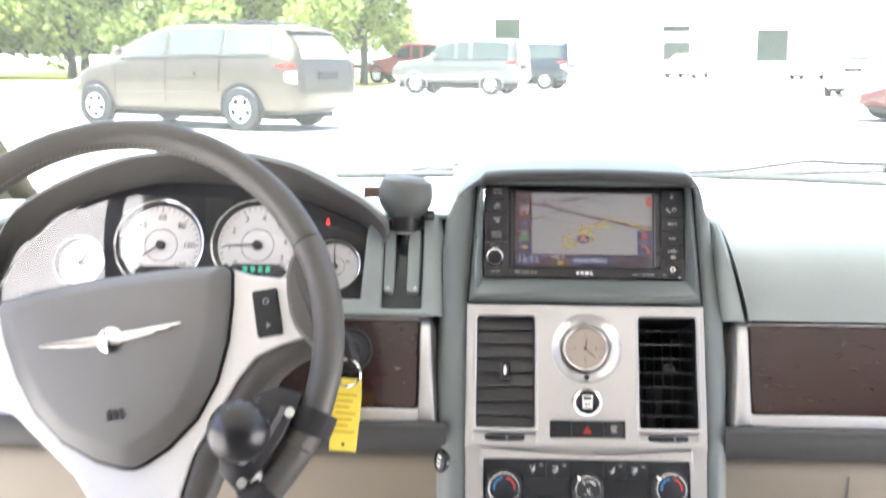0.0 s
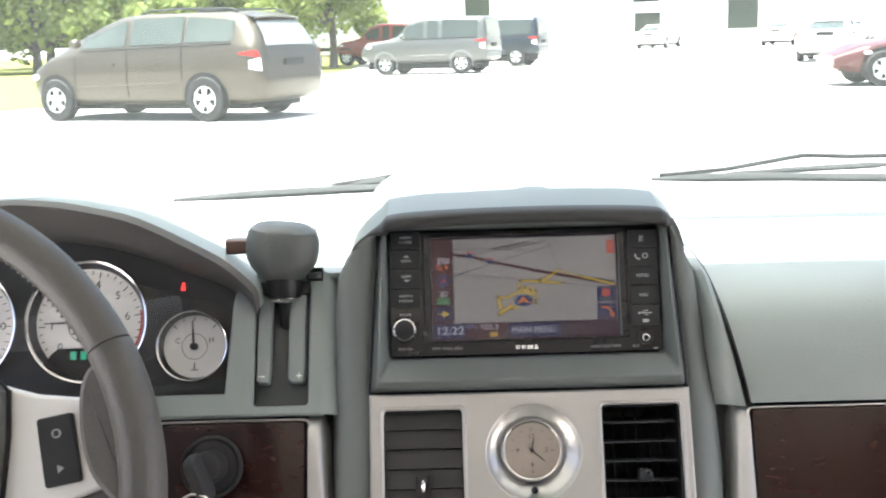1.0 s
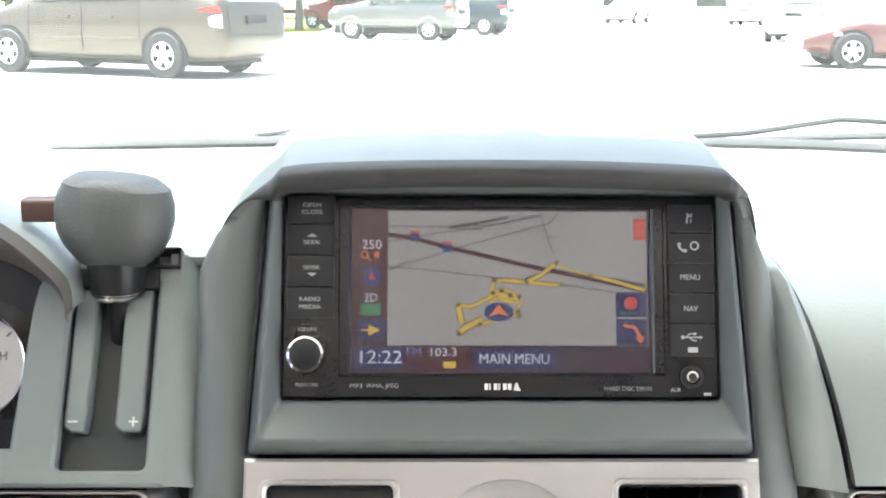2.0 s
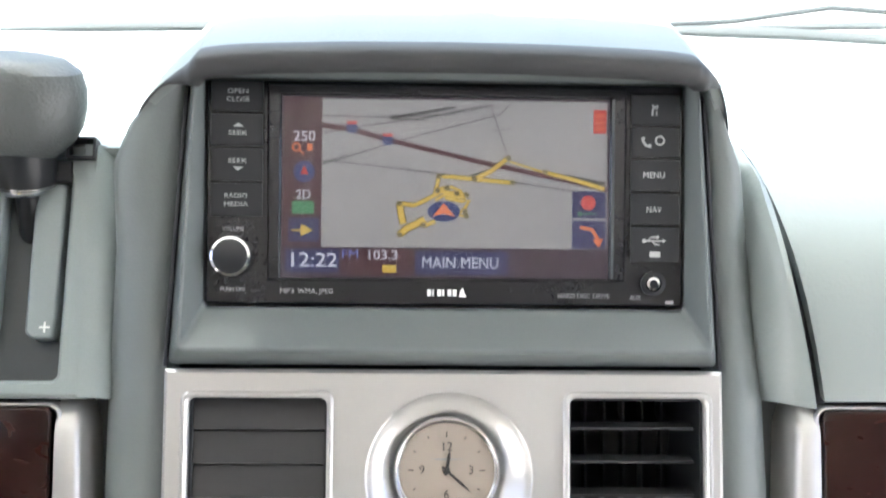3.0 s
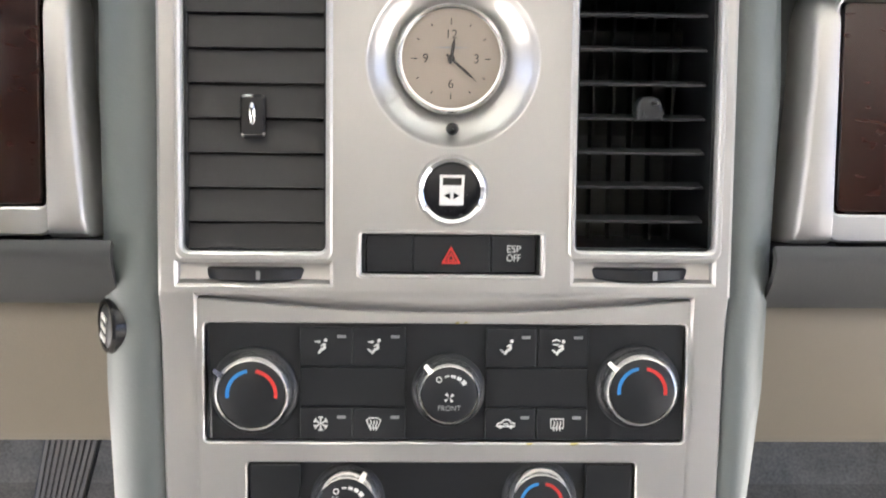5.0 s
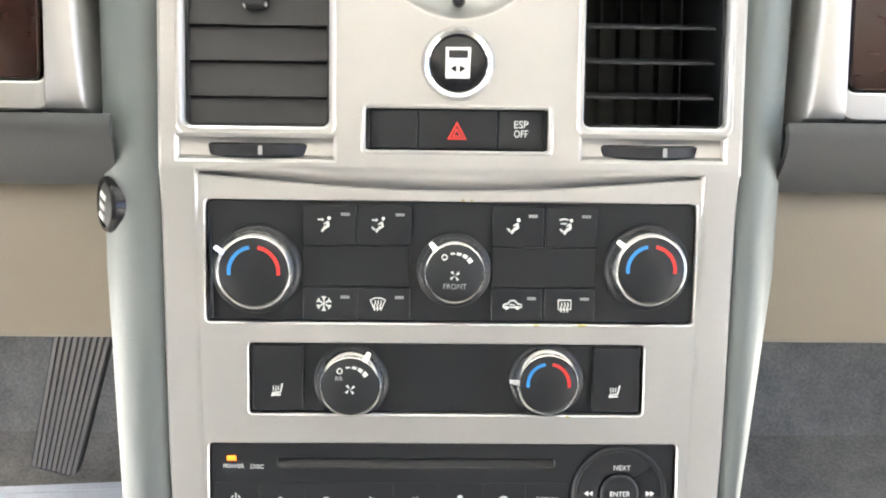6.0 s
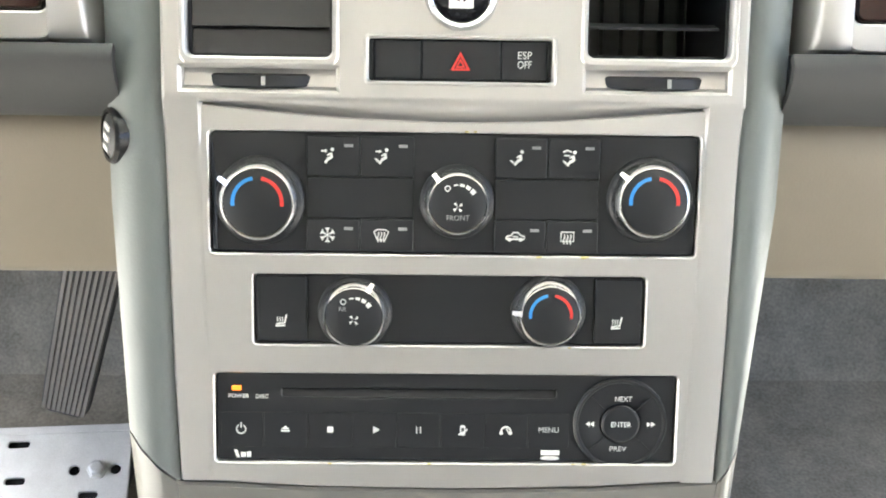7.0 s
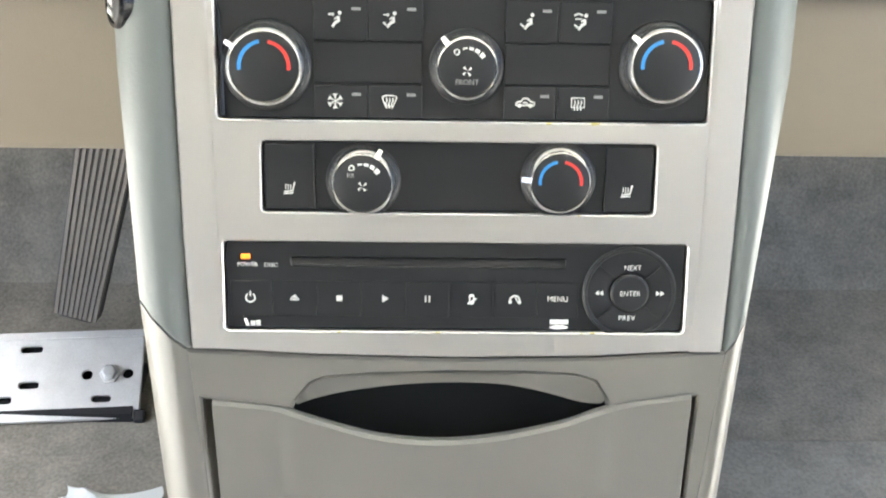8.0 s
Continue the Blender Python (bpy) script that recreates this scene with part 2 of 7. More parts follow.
def part(name, bm, mat, parent=None, label="", bevel=0.0, sharp=34):
    """Links a bmesh, given in world places, as one mesh under its thing."""
    if parent is not None:
        bm.transform(Matrix.Translation(-world_at(parent)))
    ob = new(name, mesh_from(bm, name, mat, sharp))
    if parent is not None:
        ob.parent = parent
    if label:
        ob["label"] = label
    if bevel:
        md = ob.modifiers.new("bevel", 'BEVEL')
        md.width = bevel
        md.segments = 2
        md.limit_method = 'ANGLE'
        md.angle_limit = radians(38)
        md.harden_normals = True
    return ob


def join(*bms):
    out = bmesh.new()
    for b in bms:
        me = bpy.data.meshes.new("tmp")
        b.to_mesh(me)
        b.free()
        out.from_mesh(me)
        bpy.data.meshes.remove(me)
    return out


def rrect(x0, x1, y0, y1, r=0.0, seg=4):
    if r <= 0:
        return [(x0, y0), (x1, y0), (x1, y1), (x0, y1)]
    pts = []
    for cx, cy, a0 in ((x1 - r, y0 + r, -90), (x1 - r, y1 - r, 0), (x0 + r, y1 - r, 90), (x0 + r, y0 + r, 180)):
        for i in range(seg + 1):
            a = radians(a0 + 90 * i / seg)
            pts.append((cx + r * math.cos(a), cy + r * math.sin(a)))
    return pts


def circle(cx, cy, r, n=40):
    return [(cx + r * math.cos(2 * math.pi * i / n), cy + r * math.sin(2 * math.pi * i / n)) for i in range(n)]


def inset(loop, d):
    """A closed outline moved inwards by d (outwards where d is negative)."""
    n = len(loop)
    area = sum(loop[i][0] * loop[(i + 1) % n][1] - loop[(i + 1) % n][0] * loop[i][1] for i in range(n))
    sgn = 1 if area > 0 else -1
    res = []
    for i in range(n):
        a, b, c = Vector(loop[i - 1][:2]), Vector(loop[i][:2]), Vector(loop[(i + 1) % n][:2])
        e0, e1 = (b - a), (c - b)
        if e0.length < 1e-9 or e1.length < 1e-9:
            res.append((b.x, b.y))
            continue
        e0, e1 = e0.normalized(), e1.normalized()
        n0, n1 = Vector((-e0.y, e0.x)) * sgn, Vector((-e1.y, e1.x)) * sgn
        k = (n0 + n1) / max(0.35, 1 + n0.dot(n1))
        res.append((b.x + k.x * d, b.y + k.y * d))
    return res


def plate(outer, holes, w0, w1, m=None, chamfer=0.0):
    """A flat plate between heights w0 and w1 over a local plane, with openings cut through it and its front edges broken."""
    bm = bmesh.new()
    edges = []
    for k, loop in enumerate([outer, *holes]):
        front = inset(loop, chamfer if k == 0 else -chamfer) if chamfer else loop
        vs = [bm.verts.new((q[0], q[1], w1)) for q in front]
        n = len(vs)
        edges += [bm.edges.new((vs[i], vs[(i + 1) % n])) for i in range(n)]
        rings = [vs]
        if chamfer:
            rings.append([bm.verts.new((q[0], q[1], w1 - chamfer)) for q in loop])
        rings.append([bm.verts.new((q[0], q[1], w0)) for q in loop])
        for a, b in zip(rings, rings[1:]):
            for i in range(n):
                bm.faces.new((a[i], a[(i + 1) % n], b[(i + 1) % n], b[i]))
        if not holes:
            bm.faces.new(rings[-1])
    if holes:
        res = bmesh.ops.triangle_fill(bm, use_beauty=True, use_dissolve=False, edges=edges, normal=(0, 0, 1))
        for g in res["geom"]:
            if isinstance(g, bmesh.types.BMFace):
                g.select = True
    else:
        f = bm.faces.new([e.verts[0] for e in edges])
        f.select = True
    if m is not None:
        bm.transform(m)
    return bm


def box(x0, x1, y0, y1, z0, z1, m=None):
    return plate(rrect(x0, x1, y0, y1), [], z0, z1, m)


def lathe(profile, seg=40, m=None):
    """A solid of revolution round the local z axis; profile of (radius, height)."""
    bm = bmesh.new()
    rings = []
    for r, h in profile:
        if r < 1e-6:
            rings.append([bm.verts.new((0, 0, h))])
        else:
            rings.append([bm.verts.new((r * math.cos(2 * math.pi * i / seg), r * math.sin(2 * math.pi * i / seg), h)) for i in range(seg)])
    for a, b in zip(rings, rings[1:]):
        for i in range(seg):
            j = (i + 1) % seg
            vs = [a[i % len(a)], a[j % len(a)], b[j % len(b)], b[i % len(b)]]
            vs = list(dict.fromkeys(vs))
            if len(vs) > 2:
                bm.faces.new(vs)
    if m is not None:
        bm.transform(m)
    return bm


def loft(sections, closed=False, caps=False, m=None):
    """A skin over rows of points; closed: each row is a ring."""
    bm = bmesh.new()
    rows = [[bm.verts.new(p) for p in s] for s in sections]
    k = len(rows[0])
    for a, b in zip(rows, rows[1:]):
        for i in range(k if closed else k - 1):
            j = (i + 1) % k
            bm.faces.new((a[i], a[j], b[j], b[i]))
    if caps and closed:
        bm.faces.new(rows[0])
        bm.faces.new(list(reversed(rows[-1])))
    if m is not None:
        bm.transform(m)
    return bm


def slab(fn, nu, nv, thick):
    """A curved sheet with thickness over fn(u, v), both from 0 to 1."""
    top = [[Vector(fn(i / nu, j / nv)) for j in range(nv + 1)] for i in range(nu + 1)]
    bm = loft(top)
    bmesh.ops.recalc_face_normals(bm, faces=bm.faces)
    bm.normal_update()
    res = bmesh.ops.solidify(bm, geom=bm.faces[:], thickness=thick)
    return bm


def tube(points, radius, seg=10, closed=False, flat=1.0):
    pts = [Vector(p) for p in points]
    n = len(pts)
    rows = []
    up = None
    for i, p in enumerate(pts):
        if closed:
            t = (pts[(i + 1) % n] - pts[i - 1]).normalized()
        else:
            t = (pts[min(i + 1, n - 1)] - pts[max(i - 1, 0)]).normalized()
        if up is None:
            up = t.orthogonal().normalized()
        up = (up - t * up.dot(t)).normalized()
        side = t.cross(up)
        r = radius[i] if isinstance(radius, (list, tuple)) else radius
        rows.append([p + up * (r * math.cos(2 * math.pi * k / seg)) + side * (r * flat * math.sin(2 * math.pi * k / seg)) for k in range(seg)])
    if closed:
        rows.append(rows[0])
        bm = loft(rows, True)
        bmesh.ops.remove_doubles(bm, verts=bm.verts, dist=1e-6)
        return bm
    return loft(rows, True, True)


def ball(c, r, seg=28, rings=16, scale=(1, 1, 1), shape=None):
    prof = [(math.sin(math.pi * i / rings), -math.cos(math.pi * i / rings)) for i in range(rings + 1)]
    bm = lathe([(abs(a) if abs(a) > 1e-6 else 0, b) for a, b in prof], seg)
    for v in bm.verts:
        if shape:
            v.co = shape(v.co)
        v.co = Vector((v.co.x * r * scale[0], v.co.y * r * scale[1], v.co.z * r * scale[2])) + Vector(c)
    return bm


def writing(text, size, m, width=None):
    """Letters as a thin mesh, centred, on the local xy plane of m."""
    cu = bpy.data.curves.new("letters", 'FONT')
    cu.body = text
    cu.size = size
    cu.align_x = 'CENTER'
    cu.align_y = 'CENTER'
    cu.extrude = 0.00012
    cu.resolution_u = 3
    ob = bpy.data.objects.new("letters", cu)
    scene.collection.objects.link(ob)
    bpy.context.view_layer.update()
    me = bpy.data.meshes.new_from_object(ob.evaluated_get(bpy.context.evaluated_depsgraph_get()))
    bpy.data.objects.remove(ob)
    bpy.data.curves.remove(cu)
    bm = bmesh.new()
    bm.from_mesh(me)
    bpy.data.meshes.remove(me)
    xs = [v.co.x for v in bm.verts]
    if width and xs and max(xs) > min(xs):
        k = width / (max(xs) - min(xs))
        for v in bm.verts:
            v.co.x *= k
    bm.transform(m)
    return bm


def frame_at(origin, tilt):
    """A local plane that leans back by tilt degrees: x right, y up along it, z out towards the cabin."""
    a = radians(tilt)
    m = Matrix(((1, 0, 0), (0, math.sin(a), -math.cos(a)), (0, math.cos(a), math.sin(a)))).to_4x4()
    m.translation = Vector(origin)
    return m


def at(x, y, z=0.0):
    return Matrix.Translation((x, y, z))


def stroke(points, width, w0, w1, m):
    """A flat band along a polyline."""
    bm = bmesh.new()
    pts = [Vector((p[0], p[1], 0)) for p in points]
    left, right = [], []
    for i, p in enumerate(pts):
        t = (pts[min(i + 1, len(pts) - 1)] - pts[max(i - 1, 0)]).normalized()
        nrm = Vector((-t.y, t.x, 0)) * width / 2
        left.append(p + nrm)
        right.append(p - nrm)
    ring = [(p.x, p.y) for p in left] + [(p.x, p.y) for p in reversed(right)]
    vs0 = [bm.verts.new((x, y, w0)) for x, y in ring]
    vs1 = [bm.verts.new((x, y, w1)) for x, y in ring]
    k = len(left)
    n = len(ring)
    for i in range(k - 1):
        bm.faces.new((vs1[i], vs1[i + 1], vs1[n - 2 - i], vs1[n - 1 - i]))
    for i in range(n):
        j = (i + 1) % n
        bm.faces.new((vs0[i], vs0[j], vs1[j], vs1[i]))
    bm.transform(m)
    return bm


def arc(cx, cy, r, a0, a1, n=12):
    return [(cx + r * math.cos(radians(a0 + (a1 - a0) * i / n)), cy + r * math.sin(radians(a0 + (a1 - a0) * i / n))) for i in range(n + 1)]


PANEL = frame_at((0, -0.0405, 1.2445), 22.7)
RADIO = frame_at((0, -0.0305, 1.2695), 18.8)
GATE_PLANE = frame_at((-0.17, -0.027, 1.261), 31)
CLUSTER = frame_at((-0.3885, 0.012, 1.288), 20)
WHEEL = frame_at((-0.4068, -0.2352, 1.2522), 22.7)


# ---- setting: car body round the camera, ground ----
def structure(name, bm, mat, label, category, bevel=0.0):
    ob = part(name, bm, mat, None, label, bevel)
    return tagged(ob, label, category, "", "structure")


FLOOR_Z = 0.42
GROUND_Z = 0.30
structure("floor", loft([[(-0.88, -2.6, FLOOR_Z), (0.88, -2.6, FLOOR_Z)], [(-0.88, -0.2, FLOOR_Z), (0.88, -0.2, FLOOR_Z)],
                         [(-0.88, 0.54, FLOOR_Z), (0.88, 0.54, FLOOR_Z)], [(-0.88, 0.61, FLOOR_Z + 0.015), (0.88, 0.61, FLOOR_Z + 0.015)],
                         [(-0.88, 0.79, 0.74), (0.88, 0.79, 0.74)], [(-0.88, 0.80, 1.20), (0.88, 0.80, 1.20)]]), CARPET,
          "grey carpet of the car floor and toe board", "car floor")
# Unseen roof; its front edge is set by where shade ends on the dash.
structure("ceiling", box(-0.86, 0.86, -2.7, 0.02, 1.735, 1.775), HEADLINER, "beige fabric headliner under the car roof", "car roof", 0.01)
for sx, nm in ((-1, "wall_left"), (1, "wall_right")):
    pts = [(-2.7, 0.38), (0.80, 0.38), (0.80, 1.14), (0.01, 1.735), (-2.7, 1.735)]
    # Unseen front doorways, opened on both sides to brighten the cabin.
    holes = [[(-1.08, 0.52), (0.42, 0.52), (0.44, 1.15), (0.04, 1.54), (-0.12, 1.66), (-1.08, 1.66)],
             [(-2.5, 1.12), (-1.20, 1.12), (-1.20, 1.66), (-2.5, 1.66)]]
    m = Matrix(((0, 0, sx, sx * 0.82), (1, 0, 0, 0), (0, 1, 0, 0), (0, 0, 0, 1)))
    structure(nm, plate(pts, holes, 0.0, 0.05, m), BEIGE, "beige pillar trim round an unseen doorway left open for light", "door trim")
structure("wall_back", plate([(-0.86, 0.38), (0.86, 0.38), (0.86, 1.775), (-0.86, 1.775)], [[(-0.6, 1.2), (0.6, 1.2), (0.6, 1.62), (-0.6, 1.62)]], 0, 0.05,
                             Matrix(((1, 0, 0, 0), (0, 0, 1, -2.72), (0, 1, 0, 0), (0, 0, 0, 1)))), BEIGE, "beige tailgate trim with a window opening", "tailgate")


def windshield_at(u, v):
    x = -0.81 + 1.62 * u
    y = 0.80 - 0.05 * (2 * u - 1) ** 2 * 2 - 0.79 * v
    return (x, y, 1.222 + 0.51 * v + 0.02 * math.sin(math.pi * v) - 0.012 * (2 * u - 1) ** 2)


pane = structure("window_1", slab(windshield_at, 14, 8, 0.005), GLASS, "clear raked windshield glass above the dashboard", "windshield")
pane.visible_shadow = False
# Unseen rear panes, added to cut the light from behind.
DARK_GLASS = glass("dimming_glass", (0.16, 0.18, 0.17))
for sx, nm in ((-1, "window_2"), (1, "window_3")):
    w = structure(nm, box(-2.52, -1.18, 1.10, 1.68, 0.02, 0.026, Matrix(((0, 0, sx, sx * 0.82), (1, 0, 0, 0), (0, 1, 0, 0), (0, 0, 0, 1)))), DARK_GLASS, "unseen dark pane that dims the rear side window", "window")
structure("window_4", box(-0.62, 0.62, 1.18, 1.64, 0.02, 0.026, Matrix(((1, 0, 0, 0), (0, 0, 1, -2.72), (0, 1, 0, 0), (0, 0, 0, 1)))), DARK_GLASS, "unseen dark pane that dims the tailgate window", "window")
structure("ground", loft([[(-900, -900, GROUND_Z), (900, -900, GROUND_Z)], [(-900, 1800, GROUND_Z), (900, 1800, GROUND_Z)]]),
          paint("sunlit_concrete", (0.42, 0.40, 0.375), 0.9, grain=30, relief=0.3, vary=0.12, patch=0.35), "sunlit pale concrete parking lot", "ground")

structure("firewall", box(-0.84, 0.84, 0.745, 0.80, 0.5, 1.226), DASH_DARK, "dark firewall and cowl behind the dashboard", "firewall")

# ---- dashboard ----
PAD = [(-0.0430, 1.2315), (-0.0415, 1.250), (-0.035, 1.275), (-0.021, 1.297), (0.010, 1.316), (0.06, 1.326), (0.15, 1.324), (0.30, 1.304), (0.50, 1.272), (0.735, 1.232)]


def along(profile, t):
    k = t * (len(profile) - 1)
    i = min(int(k), len(profile) - 2)
    f = k - i
    a, b = profile[max(i - 1, 0)], profile[i]
    c, d = profile[i + 1], profile[min(i + 2, len(profile) - 1)]
    return tuple(0.5 * (2 * q + (r - p) * f + (2 * p - 5 * q + 4 * r - s) * f * f + (3 * q - p - 3 * r + s) * f ** 3) for p, q, r, s in zip(a, b, c, d))


dash = thing("dashboard", (0, 0.2, 1.2), "grey-green moulded dashboard with wood-grain trim below the windshield", "dashboard")


def pad_right(u, v):
    y, z = along(PAD, v)
    x0 = 0.1630 - 0.0225 * min(1, max(0, (z - 1.228) / 0.091)) if y < 0.02 else 0.1405 - 0.01 * min(1, (y - 0.02) / 0.2)
    x = x0 + (0.83 - x0) * u
    return (x, y + 0.02 * (x - 0.15) ** 2, z - 0.03 * max(0, x - 0.2) ** 2)


part("passenger_pad", slab(pad_right, 16, 36, 0.006), DASH, dash)


def pad_height(y):
    for (y0, z0), (y1, z1) in zip(PAD, PAD[1:]):
        if y <= y1:
            return z0 + (z1 - z0) * max(0, (y - y0) / (y1 - y0))
    return PAD[-1][1]


def pad_left(u, v):
    x = -0.83 + 0.97 * u
    start = 0.14 if -0.63 < x < -0.17 else 0.04
    y = start + (0.755 - start) * v
    return (x, y, pad_height(y - 0.03) - 0.004 - 0.03 * max(0, abs(x) - 0.2) ** 2)


part("top_pad", slab(pad_left, 30, 24, 0.006), DASH, dash)


def side_fillet(u, v):
    y, z = along(PAD[:7], v)
    x1 = 0.1605 - 0.0225 * min(1, max(0, (z - 1.228) / 0.091)) if y < 0.02 else 0.1380 - 0.012 * min(1, (y - 0.02) / 0.13)
    x0 = 0.134 if y < 0.02 else 0.124
    x = x0 + (x1 - 0.0030 - x0) * u
    dip = 0.024 * (1 - u) ** 2.0
    return (x, y - 0.0035 + dip, z + 0.0015 * math.sin(math.pi * u) - 0.3 * dip)


part("stack_side_trim", slab(side_fillet, 8, 24, 0.004), DASH, dash)


def slit_shade(u, v):
    y, z = along(PAD[:7], v)
    xc = 0.1617 - 0.0225 * min(1, max(0, (z - 1.228) / 0.091)) if y < 0.02 else 0.1392 - 0.012 * min(1, (y - 0.02) / 0.13)
    return (xc - 0.006 + 0.012 * u, y + 0.0055, z - 0.003)


# Near-black strip laid under the open seam in place of its shade.
part("seam_shade", slab(slit_shade, 2, 24, 0.001), CAVITY, dash, "dark strip for the shade in the seam beside the stack")
part("side_pod", loft([[(-0.80 + 0.19 * math.sin(a) * k, y, 1.165 + 0.118 * math.cos(a) * k) for a in [radians(-80 + 170 * i / 14) for i in range(15)]] for y, k in ((0.012, 0.90), (0.016, 0.97), (0.030, 1.0), (0.16, 1.0))]), DASH_SMOOTH, dash, "smooth pod at the dashboard end")
part("core", box(-0.74, 0.74, 0.0, 0.74, 1.06, 1.20), CAVITY, dash, "black inner body")
for sx in (-1, 1):
    # knee panels and the dark band above them
    def knee(u, v, sx=sx):
        prof = [(-0.050, 1.100), (-0.064, 1.089), (-0.062, 1.058), (-0.052, 1.02), (-0.040, 1.001), (0.0, 0.992), (0.10, 0.985)]
        y, z = along(prof, v)
        return (sx * (0.136 + 0.69 * u), y, z)

    part("knee_panel", slab(knee, 6, 24, 0.004), BEIGE, dash, "beige lower knee panel")

    if sx > 0:
        part("glove_box_door", slab(lambda u, v: (0.2640 + 0.50 * u, -0.0655 + 0.004 * (2 * v - 1) ** 2, 1.078 - 0.070 * v), 4, 8, 0.004), BEIGE, dash, "beige glove box door edge")
        part("glove_box_grip", tube([(0.2630, -0.0645, 1.080), (0.2622, -0.0650, 1.06), (0.2610, -0.0620, 1.03)], 0.0007, 8), DASH_DARK, dash, "dark gap at the glove box door")

    def band(u, v, sx=sx):
        prof = [(-0.088, 1.1370), (-0.0930, 1.1320), (-0.0910, 1.1180), (-0.0770, 1.1010), (-0.050, 1.0935)]
        y, z = along(prof, v)
        return (sx * (0.1345 + 0.690 * u), y, z)

    part("lower_band", slab(band, 6, 14, 0.004), BAND_DARK, dash, "dark grey lower band")
    # burl veneer strip with its satin frame
    x1 = 0.82 if sx > 0 else 0.64
    a, b = (0.1632, x1) if sx > 0 else (-x1, -0.1648)
    wood = part("wood_trim", plate(rrect(a, b, -0.1040, -0.0172, 0.004), [], -0.014, -0.0075, PANEL), WOOD, dash, "dark glossy burl wood trim", 0.0012)
    fa, fb = (0.1582, x1 + 0.01) if sx > 0 else (-x1 - 0.01, -0.1598)
    part("trim_frame", plate(rrect(fa, fb, -0.1165, -0.0150, 0.006), [rrect(a - 0.0028, b + 0.0028, -0.1049, -0.0164, 0.004)], -0.016, -0.005, PANEL, 0.0009), SILVER, dash, "satin silver trim frame")
    ex = 0.1607 if sx > 0 else 0.1623
    sec = [(0.0, -0.016), (0.0, -0.0046), (-0.0006, -0.0036), (-0.0035, -0.0030), (-0.0080, -0.0030), (-0.0098, -0.0040), (-0.0110, -0.0064), (-0.0130, -0.0150), (-0.0155, -0.028), (-0.0180, -0.046)]
    rows = []
    for v, drop, k, in_ in ((-0.0135, 0.0120, 0.78, 0.0), (-0.0142, 0.0085, 0.86, 0.0), (-0.0185, 0.0040, 0.94, 0.0), (-0.0240, 0.0009, 1.0, 0.0), (-0.0270, 0.0, 1.0, 0.0), (-0.055, 0.0, 1.0, 0.0010), (-0.080, 0.0, 1.0, 0.0028), (-0.102, 0.0, 1.0, 0.0046), (-0.1120, 0.0004, 1.0, 0.0056), (-0.1155, 0.0018, 1.0, 0.0060), (-0.1172, 0.0060, 1.0, 0.0060)):
        rows.append([(sx * (ex + x * k - (in_ if x < -0.005 else in_ * 0.2 if x < -0.001 else 0.0)), v, w - drop) for x, w in sec])
    part("trim_end_cap", loft(rows, m=PANEL), SILVER, dash, "satin silver end cap with a ridge", 0, 35)
    part("trim_end_back", box(min(sx * 0.1415, sx * 0.17), max(sx * 0.1415, sx * 0.17), -0.130, -0.010, -0.060, -0.024, PANEL), DASH_DARK, dash)

# ---- centre stack ----
stack = thing("center_stack", (0, 0.03, 0.55), "grey-green plastic center stack tower between the footwells", "center console")
INNER = [(-0.45, 0.094), (-0.36, 0.106), (-0.29, 0.1135), (-0.18, 0.1162), (-0.05, 0.1172), (0.0, 0.1166), (0.05, 0.1120), (0.085, 0.1090), (0.1, 0.1076), (0.110, 0.1063), (0.1185, 0.1050), (0.1275, 0.1030)]
OUTER = {-1: [(-0.45, 0.121), (-0.36, 0.131), (-0.29, 0.1385), (-0.18, 0.1435), (-0.05, 0.1452), (0.0, 0.1448), (0.05, 0.1425), (0.085, 0.1385), (0.1, 0.1310), (0.110, 0.1235), (0.1185, 0.1125), (0.1275, 0.1042)],
         1: [(-0.45, 0.111), (-0.36, 0.119), (-0.29, 0.1265), (-0.18, 0.1375), (-0.05, 0.1415), (0.0, 0.1395), (0.05, 0.1330), (0.085, 0.1250), (0.1, 0.1180), (0.110, 0.1148), (0.1185, 0.1100), (0.1275, 0.1042)]}


def smooth_line(pts, n=36):
    return [along(pts, i / n) for i in range(n + 1)]


def flank(v, xo, xi, sx):
    w = xo - xi
    lift = 0.0605 * max(0.0, v)
    f = max(0.0, min(1.0, (v - 0.045) / 0.055))
    f = f * f * (3 - 2 * f)
    r, e = 1.0 - 0.75 * f, 0.010 * f
    return [(sx * (xi - 0.004), v, -0.012), (sx * xi, v, lift - 0.0015), (sx * (xi + 0.30 * w), v, lift + 0.0005 + 0.25 * e), (sx * (xi + 0.62 * w), v, lift + 0.65 * e - 0.003 * r), (sx * (xi + 0.88 * w), v, lift + 0.92 * e - 0.010 * r),
            (sx * xo, v, lift + e - 0.022 * r), (sx * (xo - 0.001), v, -0.06), (sx * (xo - 0.004), v, -0.16)]


def joint(row, gap):
    """Slides a row of points on to the slanted joint between flank and lower body."""
    lo, hi = abs(row[1][0]), abs(row[5][0])
    return [(x, -0.2975 + 0.022 * max(0, min(1.6, (abs(x) - lo) / (hi - lo))) - gap, w) for x, v, w in row]


